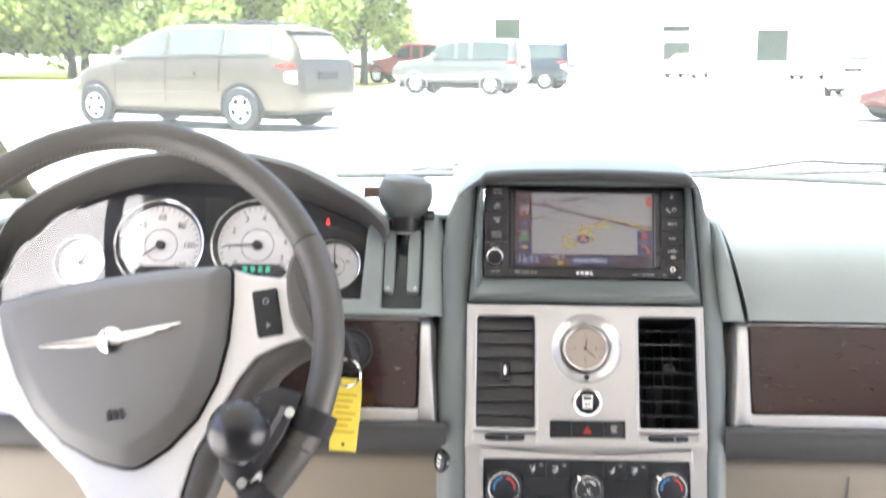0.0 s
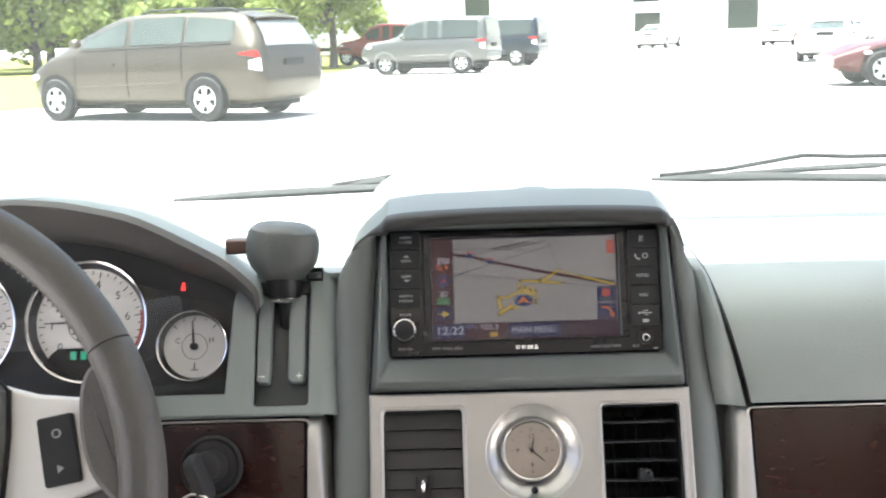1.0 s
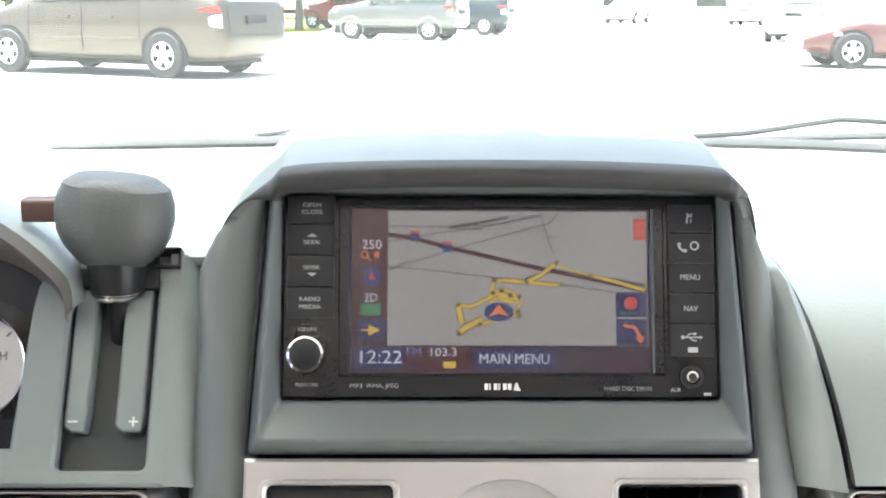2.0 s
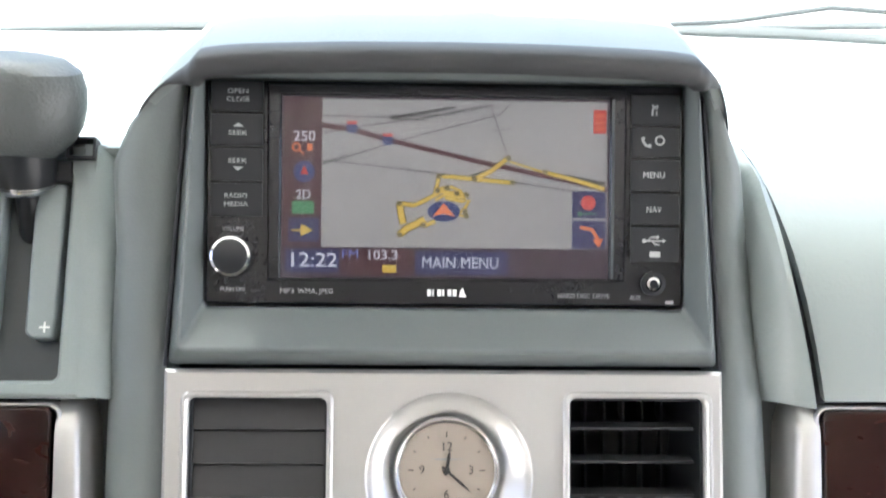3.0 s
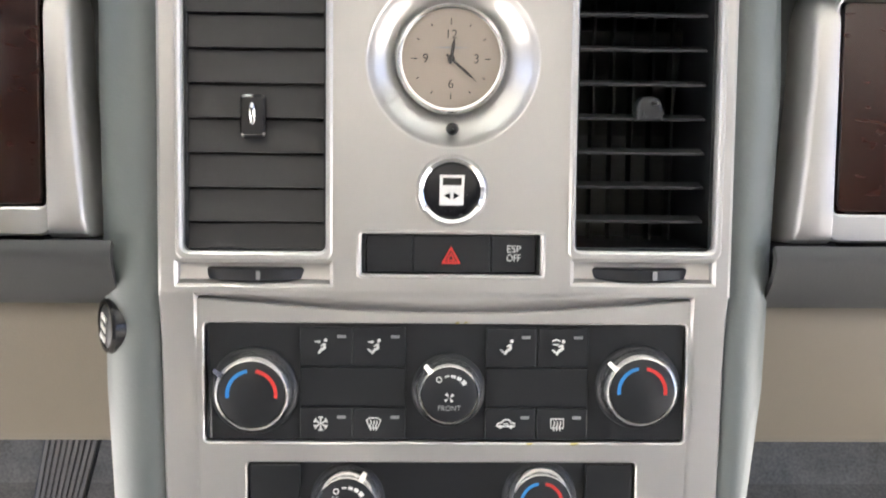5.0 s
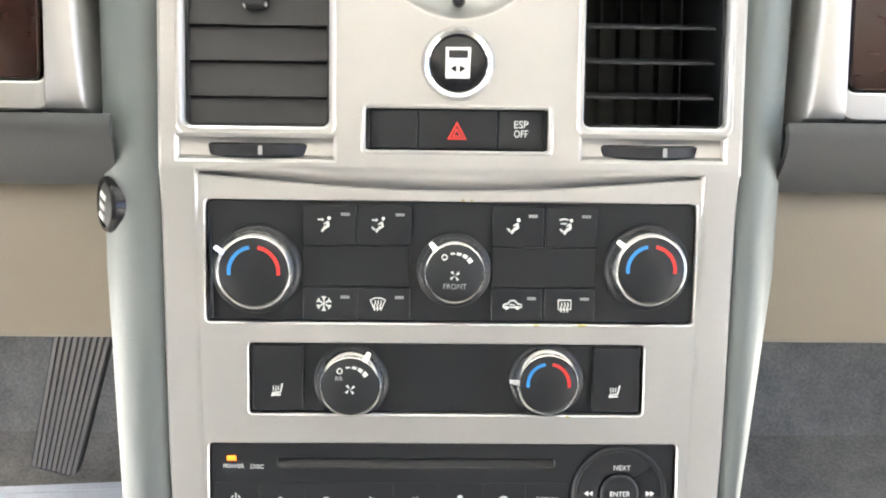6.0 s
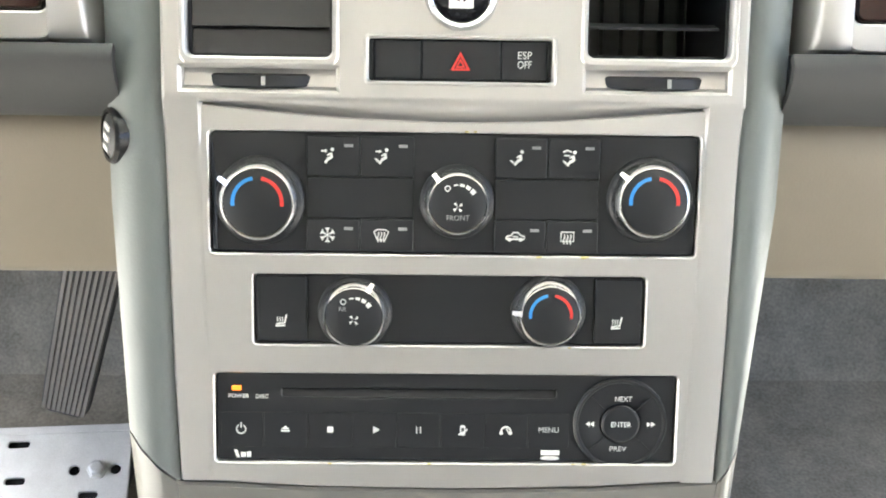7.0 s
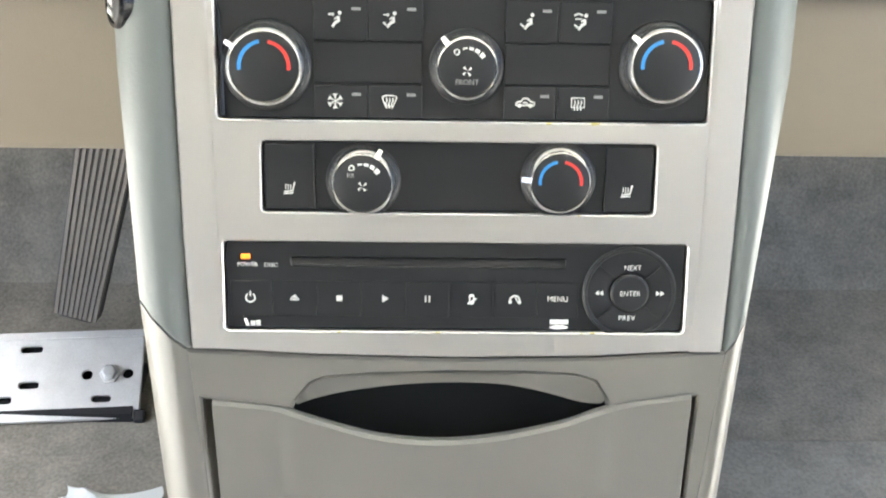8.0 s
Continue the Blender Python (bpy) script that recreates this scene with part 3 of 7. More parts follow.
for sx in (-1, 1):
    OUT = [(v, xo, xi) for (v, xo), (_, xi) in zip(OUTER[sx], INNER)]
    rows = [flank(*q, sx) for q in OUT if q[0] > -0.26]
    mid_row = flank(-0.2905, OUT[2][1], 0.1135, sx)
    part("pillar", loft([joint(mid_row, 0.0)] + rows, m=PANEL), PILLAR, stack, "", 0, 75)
    low = [flank(*OUT[0], sx), flank(*OUT[1], sx)]
    part("lower_flank", loft(low + [joint(mid_row, 0.0012)], m=PANEL), TAUPE, stack, "taupe lower flank", 0, 75)


def hood_at(u, v):
    """Brow over the screen: a low dome that runs back to the windshield."""
    y = -0.022 + 0.336 * v
    a = 2 * u - 1
    s = 1 if a > 0 else -1
    a = abs(a)
    right = [(0.0, 1.3764), (0.040, 1.3760), (0.080, 1.3746), (0.0970, 1.3730), (0.1005, 1.3714), (0.1045, 1.3685), (0.1108, 1.3620), (0.1155, 1.3530), (0.1195, 1.3400), (0.1215, 1.3250)]
    left = [(0.0, 1.3764), (0.040, 1.3760), (0.080, 1.3746), (0.0970, 1.3728), (0.1005, 1.3710), (0.1040, 1.3672), (0.1135, 1.3605), (0.1240, 1.3510), (0.1305, 1.3390), (0.1350, 1.3260)]
    prof = right if s > 0 else left
    x, z = along(prof, a)
    w = y - 0.09
    z += 0.0105 * (1 - (w / 0.112) ** 2 if w < 0 else 1 - (w / 0.20) ** 2) * max(0.0, 1 - (a / 0.9) ** 6)
    x *= 1 + 0.05 * v
    return (s * x, y + (0.012 if a > 0.62 else 0.0) * (a - 0.62) / 0.38 + 0.01 * a * a, z)


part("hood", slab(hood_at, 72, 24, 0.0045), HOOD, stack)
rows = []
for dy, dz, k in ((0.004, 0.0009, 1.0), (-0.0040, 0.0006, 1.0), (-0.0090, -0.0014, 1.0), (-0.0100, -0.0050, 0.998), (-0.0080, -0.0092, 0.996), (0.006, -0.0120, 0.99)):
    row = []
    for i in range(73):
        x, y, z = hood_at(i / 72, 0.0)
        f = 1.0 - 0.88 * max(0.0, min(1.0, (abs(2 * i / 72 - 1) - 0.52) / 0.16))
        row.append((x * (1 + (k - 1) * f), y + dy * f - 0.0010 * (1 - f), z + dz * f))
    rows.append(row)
part("hood_lip", loft(rows), LIP_SHADE, stack, "rolled lip of the hood, darkened for its shade", 0, 60)
# sloping surround that frames the radio
inner = [(-0.1012, -0.0012, 0.0004), (0.1012, -0.0012, 0.0004), (0.1012, 0.0942, 0.0004), (-0.1012, 0.0942, 0.0004)]
lip = [(-0.1090, -0.0190, 0.0140), (0.1100, -0.0188, 0.0140), (0.1040, 0.0975, 0.0095), (-0.1040, 0.0975, 0.0095)]
edge = [(-0.1152, -0.0256, 0.0005), (0.1152, -0.0256, 0.0005), (0.1068, 0.0992, 0.0005), (-0.1068, 0.0992, 0.0005)]
rows = [[(x, y, -0.02) for x, y, w_ in edge], edge, lip, inner, [(x, y, -0.02) for x, y, w_ in inner]]
part("radio_surround", loft(rows, True, m=RADIO), DASH_SMOOTH, stack, "sloping smooth plastic surround", 0.0024)
for sx in (-1, 1):
    part("surround_seam", tube([RADIO @ Vector((sx * 0.1158, -0.0262, 0.0026)), RADIO @ Vector((sx * 0.1116, 0.0360, 0.0030)), RADIO @ Vector((sx * 0.1074, 0.0985, 0.0030))], 0.0010, 8), CAVITY, stack, "dark seam beside the surround")
# body below the satin panel
body = [(-0.1148, -0.2978), (-0.060, -0.3002), (0.0, -0.3010), (0.060, -0.3002), (0.1148, -0.2965), (0.1060, -0.37), (0.096, -0.58), (-0.098, -0.58), (-0.1075, -0.37)]
SCOOP = [(-0.0690, -0.3225), (-0.0590, -0.3190), (-0.0480, -0.3165), (-0.0338, -0.3142), (-0.018, -0.3126), (0.0, -0.3120), (0.019, -0.3126), (0.033, -0.3150), (0.044, -0.3178), (0.0540, -0.3205), (0.0620, -0.3212)]
arch = [(-0.0690, -0.3205), (-0.0625, -0.3125), (-0.0560, -0.3098), (-0.0338, -0.3082), (-0.006, -0.3072), (0.031, -0.3070), (0.050, -0.3080), (0.0590, -0.3108), (0.0640, -0.3190)]
hole = [(-0.1085, -0.3195), (-0.1045, -0.40), (-0.100, -0.56), (0.094, -0.56), (0.0975, -0.40), (0.1025, -0.3172), (0.0760, -0.3210), (0.0645, -0.3222)] + arch[::-1] + [(-0.0700, -0.3240)]
part("lower_body", plate(body, [hole], -0.008, -0.001, PANEL, 0.0012), TAUPE, stack, "taupe lower stack body")
rows = [[(x, v + 0.0004, -0.0006) for x, v in smooth_line(arch)], [(x, v - 0.0006, -0.0030) for x, v in smooth_line(arch)], [(x, v - 0.0010, -0.0060) for x, v in smooth_line(SCOOP)], [(x, v, -0.012) for x, v in smooth_line(SCOOP)]]
part("scoop", loft(rows, m=PANEL), TAUPE, stack, "scooped recess above the drawer pull", 0, 40)
part("lower_back", plate(rrect(-0.11, 0.108, -0.58, -0.29), [], -0.075, -0.06, PANEL), CAVITY, stack)

# ---- storage drawer ----
bin_thing = thing("storage_drawer", (0, -0.19, 0.78), "closed taupe storage drawer with a curved pull in the center stack", "drawer")
LIP = [(-0.1040, -0.3208), (-0.095, -0.3215), (-0.0787, -0.3232), (-0.0725, -0.3246), (-0.0588, -0.3290), (-0.0450, -0.3330), (-0.0300, -0.3362), (-0.0060, -0.3378), (0.0195, -0.3352), (0.0446, -0.3296), (0.0600, -0.3240), (0.0744, -0.3204), (0.088, -0.3182), (0.1000, -0.3165)]
def bulge(x):
    """Soft rise of the drawer front between the ends of its pull."""
    f = max(0.0, min(1.0, (x + 0.0780) / 0.010)) * max(0.0, min(1.0, (0.0705 - x) / 0.010))
    return f * f * (3 - 2 * f)


LIP = [along(LIP, i / 60) for i in range(61)]
rows = []
for w_, dv, swell in ((-0.012, -0.0300, 0.0), (-0.0085, -0.0040, 0.0), (-0.0062, -0.0004, 0.0), (-0.0040, 0.0008, 0.0006), (-0.0016, 0.0012, 0.0010), (0.0, 0.0008, 0.0012), (0.0010, -0.0008, 0.0014), (0.0008, -0.0034, 0.0014)):
    rows.append([(x, v + dv, w_ + swell * bulge(x)) for x, v in LIP])
for vv, k, swell in ((-0.352, 0.985, 0.0014), (-0.3575, 0.982, 0.0012), (-0.3615, 0.980, 0.0004), (-0.3640, 0.979, 0.0), (-0.555, 0.91, -0.002)):
    rows.append([(x * k, vv - (0.006 * max(0.0, 1 - (x / 0.07) ** 2) if vv > -0.37 else 0.0), swell * bulge(x)) for x, v in LIP])
part("drawer_front", loft(rows, m=PANEL), TAUPE, bin_thing, "", 0, 32)
# Black sheet puts the hollow's shade into its colour.
part("pull_pocket", loft([[(x, v - 0.030, -0.012) for x, v in LIP], [(x, v - 0.030, -0.032) for x, v in LIP], [(x, -0.300, -0.034) for x, v in LIP]], m=PANEL), BLACK, bin_thing, "black backdrop for the shade in the hollow behind the pull")

# ---- satin silver panel ----
face = thing("dash_fascia", (0, -0.07, 1.10), "satin silver painted trim panel carrying vents and controls", "trim panel")
VENT_L, VENT_R = (-0.1060, -0.0488, -0.1216, -0.0122), (0.0522, 0.1092, -0.1204, -0.0118)
seam = [(-0.1015 + 0.2045 * i / 16, -0.1396 + 0.0018 * math.cos((i / 16 - 0.5) * math.pi)) for i in range(17)]
top_outline = [(0.1166, -0.0005), (-0.1160, -0.0005), (-0.1162, -0.1396)] + seam + [(0.1166, -0.1396)]
low_outline = [(-0.1015 + 0.2035 * i / 24, -0.1404 - 0.0062 * math.sin(math.pi * i / 24)) for i in range(25)] + [(0.1018, -0.17), (0.1000, -0.2960), (0.06, -0.2985), (0.0, -0.2998), (-0.06, -0.2988), (-0.1000, -0.2968), (-0.1018, -0.17)]
POCKET_L, POCKET_R = (-0.1082, -0.0472, -0.1344, -0.1262), (0.0520, 0.1090, -0.1332, -0.1250)
CUP, CLOCK_AT = (0.0021, -0.0443), (0.0014, -0.0428)
holes = [rrect(*VENT_L, 0.003), rrect(*VENT_R, 0.003), circle(*CUP, 0.0338, 56), circle(0.0020, -0.0962, 0.0133, 40), rrect(-0.0345, 0.0385, -0.1304, -0.1138, 0.0012),
         rrect(*POCKET_L), rrect(*POCKET_R)]
part("upper_panel", plate(top_outline, holes, -0.010, 0.0030, PANEL, 0.0014), SILVER, face)
holes = [rrect(-0.0984, 0.0998, -0.2004, -0.1508, 0.0022), rrect(-0.0812, 0.0800, -0.2382, -0.2088, 0.002), rrect(-0.0975, 0.0948, -0.2886, -0.2504, 0.002)]
part("lower_panel", plate(low_outline, holes, -0.010, 0.0004, PANEL, 0.0006), SILVER, face)
for sx in (-1, 1):
    rows = []
    for v, wf, wo, xo in ((-0.1376, 0.00315, 0.0026, 0.1163), (-0.1400, 0.0030, 0.0024, 0.1163), (-0.1440, 0.0022, 0.0016, 0.1162), (-0.1500, 0.0014, 0.0008, 0.1160), (-0.1600, 0.0007, 0.0001, 0.1158), (-0.20, 0.0006, -0.0002, 0.1152), (-0.25, 0.0006, -0.0002, 0.1142), (-0.2965, 0.0006, -0.0002, 0.1122)):
        f = 0.1030 - 0.0030 * max(0, (-0.16 - v) / 0.13)
        rows.append([(sx * x, v, w) for x, w in ((f - 0.0025, -0.002), (f - 0.0022, 0.0002), (f - 0.0010, wf - 0.0001), (f + 0.0006, wf), (f + 0.0020, wf), (f + 0.35 * (xo - f), wf), (f + 0.7 * (xo - f), wf), (xo - 0.0012, wf - 0.0001), (xo, wo - 0.0018), (xo + 0.0003, -0.010))])
    part("side_wing", loft(rows, m=PANEL), SILVER, face, "raised satin silver side border", 0, 22)
for x0, x1, y0, y1 in (VENT_L, VENT_R):
    part("vent_rim", plate(rrect(x0 - 0.0028, x1 + 0.0028, y0 - 0.0034, y1 + 0.0028, 0.004), [rrect(x0 - 0.0002, x1 + 0.0002, y0 - 0.0002, y1 + 0.0002, 0.003)], 0.001, 0.0044, PANEL, 0.0008), SILVER, face)
for x0, x1 in ((-0.0362, 0.0402),):
    part("switch_rim", plate(rrect(x0, x1, -0.1320, -0.1122, 0.002), [rrect(-0.0346, 0.0386, -0.1305, -0.1137, 0.0012)], 0.001, 0.0038, PANEL, 0.0006), SILVER, face)
for x0, x1, y0, y1 in (POCKET_L, POCKET_R):
    rows = [[(x0 - 0.001 * k, v, w), (x0 + 0.004, v, w - 0.0006), ((x0 + x1) / 2, v, w - 0.0008), (x1 - 0.004, v, w - 0.0006), (x1 + 0.001 * k, v, w)] for v, w, k in ((y1 + 0.0006, 0.0030, 1), (y1 + 0.0002, -0.0034, 0), (y0 + 0.0030, -0.0026, 0), (y0 + 0.0012, -0.0020, 0), (y0 - 0.0002, 0.0026, 0), (y0 - 0.0008, 0.0031, 1))]
    part("thumbwheel_pocket", loft(rows, m=PANEL), SILVER, face, "shallow recess round a thumbwheel", 0, 25)
# rolled lip where the upper panel overhangs the lower one
rows = []
for i in range(33):
    f = i / 32
    k = math.sin(math.pi * f) ** 0.8
    x, v = -0.1010 + 0.2035 * f, -0.1390 - 0.0062 * math.sin(math.pi * f)
    rows.append([(x, v + a, w) for a, w in ((0.0090 * k + 0.0012, 0.00285), (0.0078 * k + 0.0004, 0.00310), (0.0062 * k, 0.00270), (0.0045 * k, 0.0017), (0.0030 * k, 0.0002), (0.0014 * k - 0.0003, -0.0022), (-0.0008, -0.0048), (-0.0018, -0.0052), (-0.0022, -0.0010))])
part("rolled_lip", loft(rows, m=PANEL), SILVER, face, "rolled lower lip", 0, 60)
# dished surround of the clock
rows = []
for k, r_, w_ in ((0.0, 0.0352, 0.00304), (0.0, 0.0347, 0.00310), (0.02, 0.0341, 0.0024), (0.10, 0.0331, 0.0006), (0.26, 0.0312, -0.0014), (0.50, 0.0285, -0.0036), (0.76, 0.0255, -0.0060), (1.0, 0.0229, -0.0082), (1.0, 0.0226, -0.016)):
    cx, cy = CUP[0] + (CLOCK_AT[0] - CUP[0]) * k, CUP[1] + (CLOCK_AT[1] - CUP[1]) * k
    rows.append([(x, y, w_) for x, y in circle(cx, cy, r_, 72)])
part("clock_cup", loft(rows, True, m=PANEL), CUP_SILVER, face, "dished satin silver clock surround", 0, 60)
part("cup_knob", lathe([(0.0001, 0.001), (0.0018, 0.0008), (0.0026, -0.0005), (0.0027, -0.004)], 16, PANEL @ at(0.0021, -0.0713, -0.0008)), GLOSS_BLACK, face, "small black setting pin")


def air_vent(name, rect, opened, label):
    x0, x1, y0, y1 = rect
    t = thing(name, PANEL @ Vector(((x0 + x1) / 2, y0, 0)), label, "air vent", "dash air vents")
    part("housing", join(box(x0 - 0.001, x1 + 0.001, y0 - 0.001, y1 + 0.001, -0.078, -0.074, PANEL),
                         plate(rrect(x0 - 0.001, x1 + 0.001, y0 - 0.001, y1 + 0.001), [rrect(x0 + 0.0012, x1 - 0.0012, y0 + 0.0012, y1 - 0.0012)], -0.076, -0.002, PANEL)), BLACK, t)
    n = 8
    pitch = 0.01393 if opened else 0.01400
    for i in range(n):
        yc = -0.0240 - (i - 0.5) * pitch if opened else -0.0260 - (i - 0.5) * pitch
        if opened:
            m = PANEL @ at(0, yc - pitch * 0.5, -0.0075) @ Matrix.Rotation(radians(-80), 4, 'X')
            h = 0.0044
        else:
            m = PANEL @ at(0, yc, -0.005) @ Matrix.Rotation(radians(-15), 4, 'X')
            h = pitch * 0.50
        if opened and i == n - 1:
            continue
        sec = [(-h, -0.0005), (-h, 0.0005), (h * 0.9, 0.0010), (h, 0.0005), (h, -0.0005)]
        part("slat", loft([[(x0 + 0.0012, a, b) for a, b in sec], [(x1 - (0.0036 if opened else 0.0012), a, b) for a, b in sec]], True, True, m), VENT, t)
    if opened:
        for i in range(6):
            x = x0 + (i + 0.7) * (x1 - x0) / 6.4
            part("vane", box(x - 0.0004, x + 0.0004, y0 + 0.001, y1 - 0.001, -0.062, -0.050, PANEL), CAVITY, t)
        hump = [(-0.0050, -0.0050), (0.0056, -0.0050), (0.0057, -0.0012), (0.0050, 0.0020), (0.0034, 0.0042), (0.0010, 0.0050), (-0.0026, 0.0048), (-0.0044, 0.0032), (-0.0052, 0.0006)]
        rows = [[(0.0816 + a * k, -0.0622 + b * k, w) for a, b in hump] for k, w in ((0.8, -0.012), (1, -0.006), (1, 0.0004), (0.93, 0.0012), (0.78, 0.0017))]
        tab = part("tab", loft(rows, True, True, PANEL), BLACK, t, "black direction tab", 0.0004)
        part("tab_ridge", box(0.0790, 0.0868, -0.0655, -0.0632, 0.0010, 0.0027, PANEL), BLACK, tab)
        part("tab_strip", ball(PANEL @ Vector((0.0836, -0.0603, 0.0016)), 0.0012, 14, 8, (1.7, 0.8, 0.8)), GLOSS_BLACK, tab, "small glossy strip")
    else:
        rows = [[(-0.0780 + a * k, -0.0672 + b * k, w) for a, b in rrect(-0.0050, 0.0050, -0.0088, 0.0088, 0.002)] for k, w in ((1, -0.006), (1, 0.0012), (0.85, 0.0022))]
        tab = part("tab", loft(rows, True, True, PANEL), GLOSS_BLACK, t, "black tab with a chrome strip")
        part("tab_strip", ball(PANEL @ Vector((-0.0780, -0.0665, 0.0024)), 0.0022, 16, 10, (0.75, 0.9, 2.4)), CHROME, tab, "chrome strip")
    return t


air_vent("air_vent", VENT_L, False, "dark grey louvred air vent with closed slats")
air_vent("air_vent", VENT_R, True, "dark grey louvred air vent with open slats")

# ---- analogue clock ----
CLK = PANEL @ at(CLOCK_AT[0], CLOCK_AT[1], -0.0062)
clock = thing("analog_clock", CLK.translation, "round analog clock with beige dial and chrome bezel reading 12:22", "clock")
part("bezel", lathe([(0.0227, -0.004), (0.0227, 0.0012), (0.0223, 0.0024), (0.0217, 0.0029), (0.0212, 0.0024), (0.0209, 0.0013), (0.0206, 0.0016), (0.0201, 0.0015), (0.0197, 0.0006), (0.0194, -0.001)], 64, CLK), CHROME, clock, "chrome bezel ring")
part("dial", lathe([(0.0197, -0.0012), (0.0, -0.0012)], 48, CLK), CLOCK_FACE, clock, "beige dial")
ticks = []
for i in range(12):
    r0 = 0.0150 if i % 3 else 0.0138
    ticks.append(box(-0.00022, 0.00022, r0, 0.0163, -0.0011, -0.0009, CLK @ Matrix.Rotation(radians(-30 * i), 4, 'Z')))
part("hour_marks", join(*ticks), DARK_INK, clock)
part("numerals", join(*[writing(s, 0.0052, CLK @ at(x, y, -0.0009)) for s, x, y in (("12", 0, 0.0098), ("3", 0.0104, 0), ("6", 0, -0.0102), ("9", -0.0104, 0))]), DARK_INK, clock)
part("emblem_mark", plate([(-0.0085, 0.0046), (0, 0.0040), (0.0085, 0.0046), (0, 0.0052)], [], -0.0011, -0.0009, CLK), GREY_INK, clock)
part("hour_hand", plate([(-0.0006, -0.002), (0.0006, -0.002), (0.0007, 0.006), (0, 0.0088), (-0.0007, 0.006)], [], -0.0004, 0.0, CLK @ Matrix.Rotation(radians(-9), 4, 'Z')), DARK_INK, clock)
part("minute_hand", plate([(-0.0005, -0.0025), (0.0005, -0.0025), (0.0006, 0.009), (0, 0.0142), (-0.0006, 0.009)], [], 0.0001, 0.0004, CLK @ Matrix.Rotation(radians(-131), 4, 'Z')), DARK_INK, clock)
part("hub", lathe([(0.0015, -0.001), (0.0015, 0.0008), (0.0, 0.0010)], 20, CLK), DARK_INK, clock)
lens = part("lens", lathe([(0.0200, 0.0016), (0.012, 0.0022), (0.0, 0.0024)], 40, CLK), LENS, clock, "clear lens")
lens.visible_shadow = False

# ---- round push button ----
BTN = PANEL @ at(0.0020, -0.0962, 0.0)
button = thing("round_button", BTN.translation, "round black push button with a white device symbol and chrome ring", "push button")
part("ring", lathe([(0.0137, -0.004), (0.0137, 0.0048), (0.0130, 0.0056), (0.0116, 0.0046), (0.0113, 0.002)], 48, BTN), CHROME, button, "chrome ring")
part("cap", lathe([(0.0116, -0.002), (0.0115, 0.0030), (0.0095, 0.0038), (0.0, 0.0040)], 40, BTN), GLOSS_BLACK, button)
part("symbol", plate([(-0.0050, -0.0058), (0.0046, -0.0058), (0.0050, 0.0064), (-0.0050, 0.0064)], [[(-0.0038, 0.0022), (-0.0038, 0.0052), (0.0038, 0.0052), (0.0038, 0.0022)], [(-0.0032, -0.0020), (-0.0008, -0.0006), (-0.0008, -0.0034)], [(0.0030, -0.0020), (0.0006, -0.0034), (0.0006, -0.0006)]], 0.0040, 0.0043, BTN), WHITE_INK, button, "white symbol")

# ---- switch bar ----
bar = thing("hazard_switch_bar", PANEL @ Vector((0.002, -0.130, 0)), "black switch bar with red hazard triangle and stability switch", "switch")
part("housing", box(-0.0350, 0.0390, -0.1308, -0.1134, -0.008, -0.004, PANEL), CAVITY, bar)
for x0, x1 in ((-0.0322, -0.0138), (-0.0134, 0.0180), (0.0184, 0.0366)):
    part("switch", plate(rrect(x0, x1, -0.1298, -0.1144, 0.0006), [], -0.005, 0.0006, PANEL), BLACK, bar, "", 0.0005)
for x0, x1 in ((-0.0343, -0.0326), (0.0370, 0.0383)):
    part("end_block", box(x0, x1, -0.1300, -0.1142, -0.005, -0.0002, PANEL), BLACK, bar)
tri = [(-0.0038, -0.1260), (0.0042, -0.1260), (0.0002, -0.1186)]
tri_in = [(-0.0024, -0.1252), (0.0028, -0.1252), (0.0002, -0.1203)]
tri_a, tri_b = [(-0.0018, -0.1249), (0.0022, -0.1249), (0.0002, -0.1212)], [(-0.0008, -0.1243), (0.0012, -0.1243), (0.0002, -0.1225)]
OFFX = 0.0018
shift = lambda pts: [(x + OFFX, y) for x, y in pts]
part("hazard_triangle", join(plate(shift(tri), [shift(tri_in)], 0.0006, 0.0009, PANEL), plate(shift(tri_a), [shift(tri_b)], 0.0006, 0.0009, PANEL)), RED_INK, bar, "red hazard triangle")
part("letters", join(writing("ESP", 0.0042, PANEL @ at(0.0275, -0.1199, 0.0008), 0.0056), writing("OFF", 0.0042, PANEL @ at(0.0275, -0.1236, 0.0008), 0.0056)), WHITE_INK, bar, "white letters")

# ---- vent thumbwheels ----
for x0, x1, v, mark in ((-0.0960, -0.0594, -0.1311, 0.0018), (0.0624, 0.0978, -0.1302, 0.0052)):
    xm = (x0 + x1) / 2
    tw = thing("vent_thumbwheel", PANEL @ Vector((xm, v, 0)), "ribbed black thumbwheel below an air vent", "thumbwheel", "vent thumbwheels")
    m = PANEL @ at(xm, v, -0.0305) @ Matrix.Rotation(radians(-90), 4, 'X')
    bm = lathe([(0.0, -0.0029), (0.0325, -0.0029), (0.0335, -0.0020), (0.0335, 0.0020), (0.0325, 0.0029), (0.0, 0.0029)], 150)
    for vv in bm.verts:
        r = math.hypot(vv.co.x, vv.co.y)
        if r > 0.033 and int(round(math.atan2(vv.co.y, vv.co.x) / (2 * math.pi) * 150)) % 2:
            vv.co.x *= 0.994
            vv.co.y *= 0.994
    bm.transform(m)
    part("wheel", bm, BLACK, tw)
    part("mark", box(xm + mark - 0.0008, xm + mark + 0.0008, v - 0.0018, v + 0.0018, 0.0022, 0.0033, PANEL), GREY_INK, tw, "grey mark")


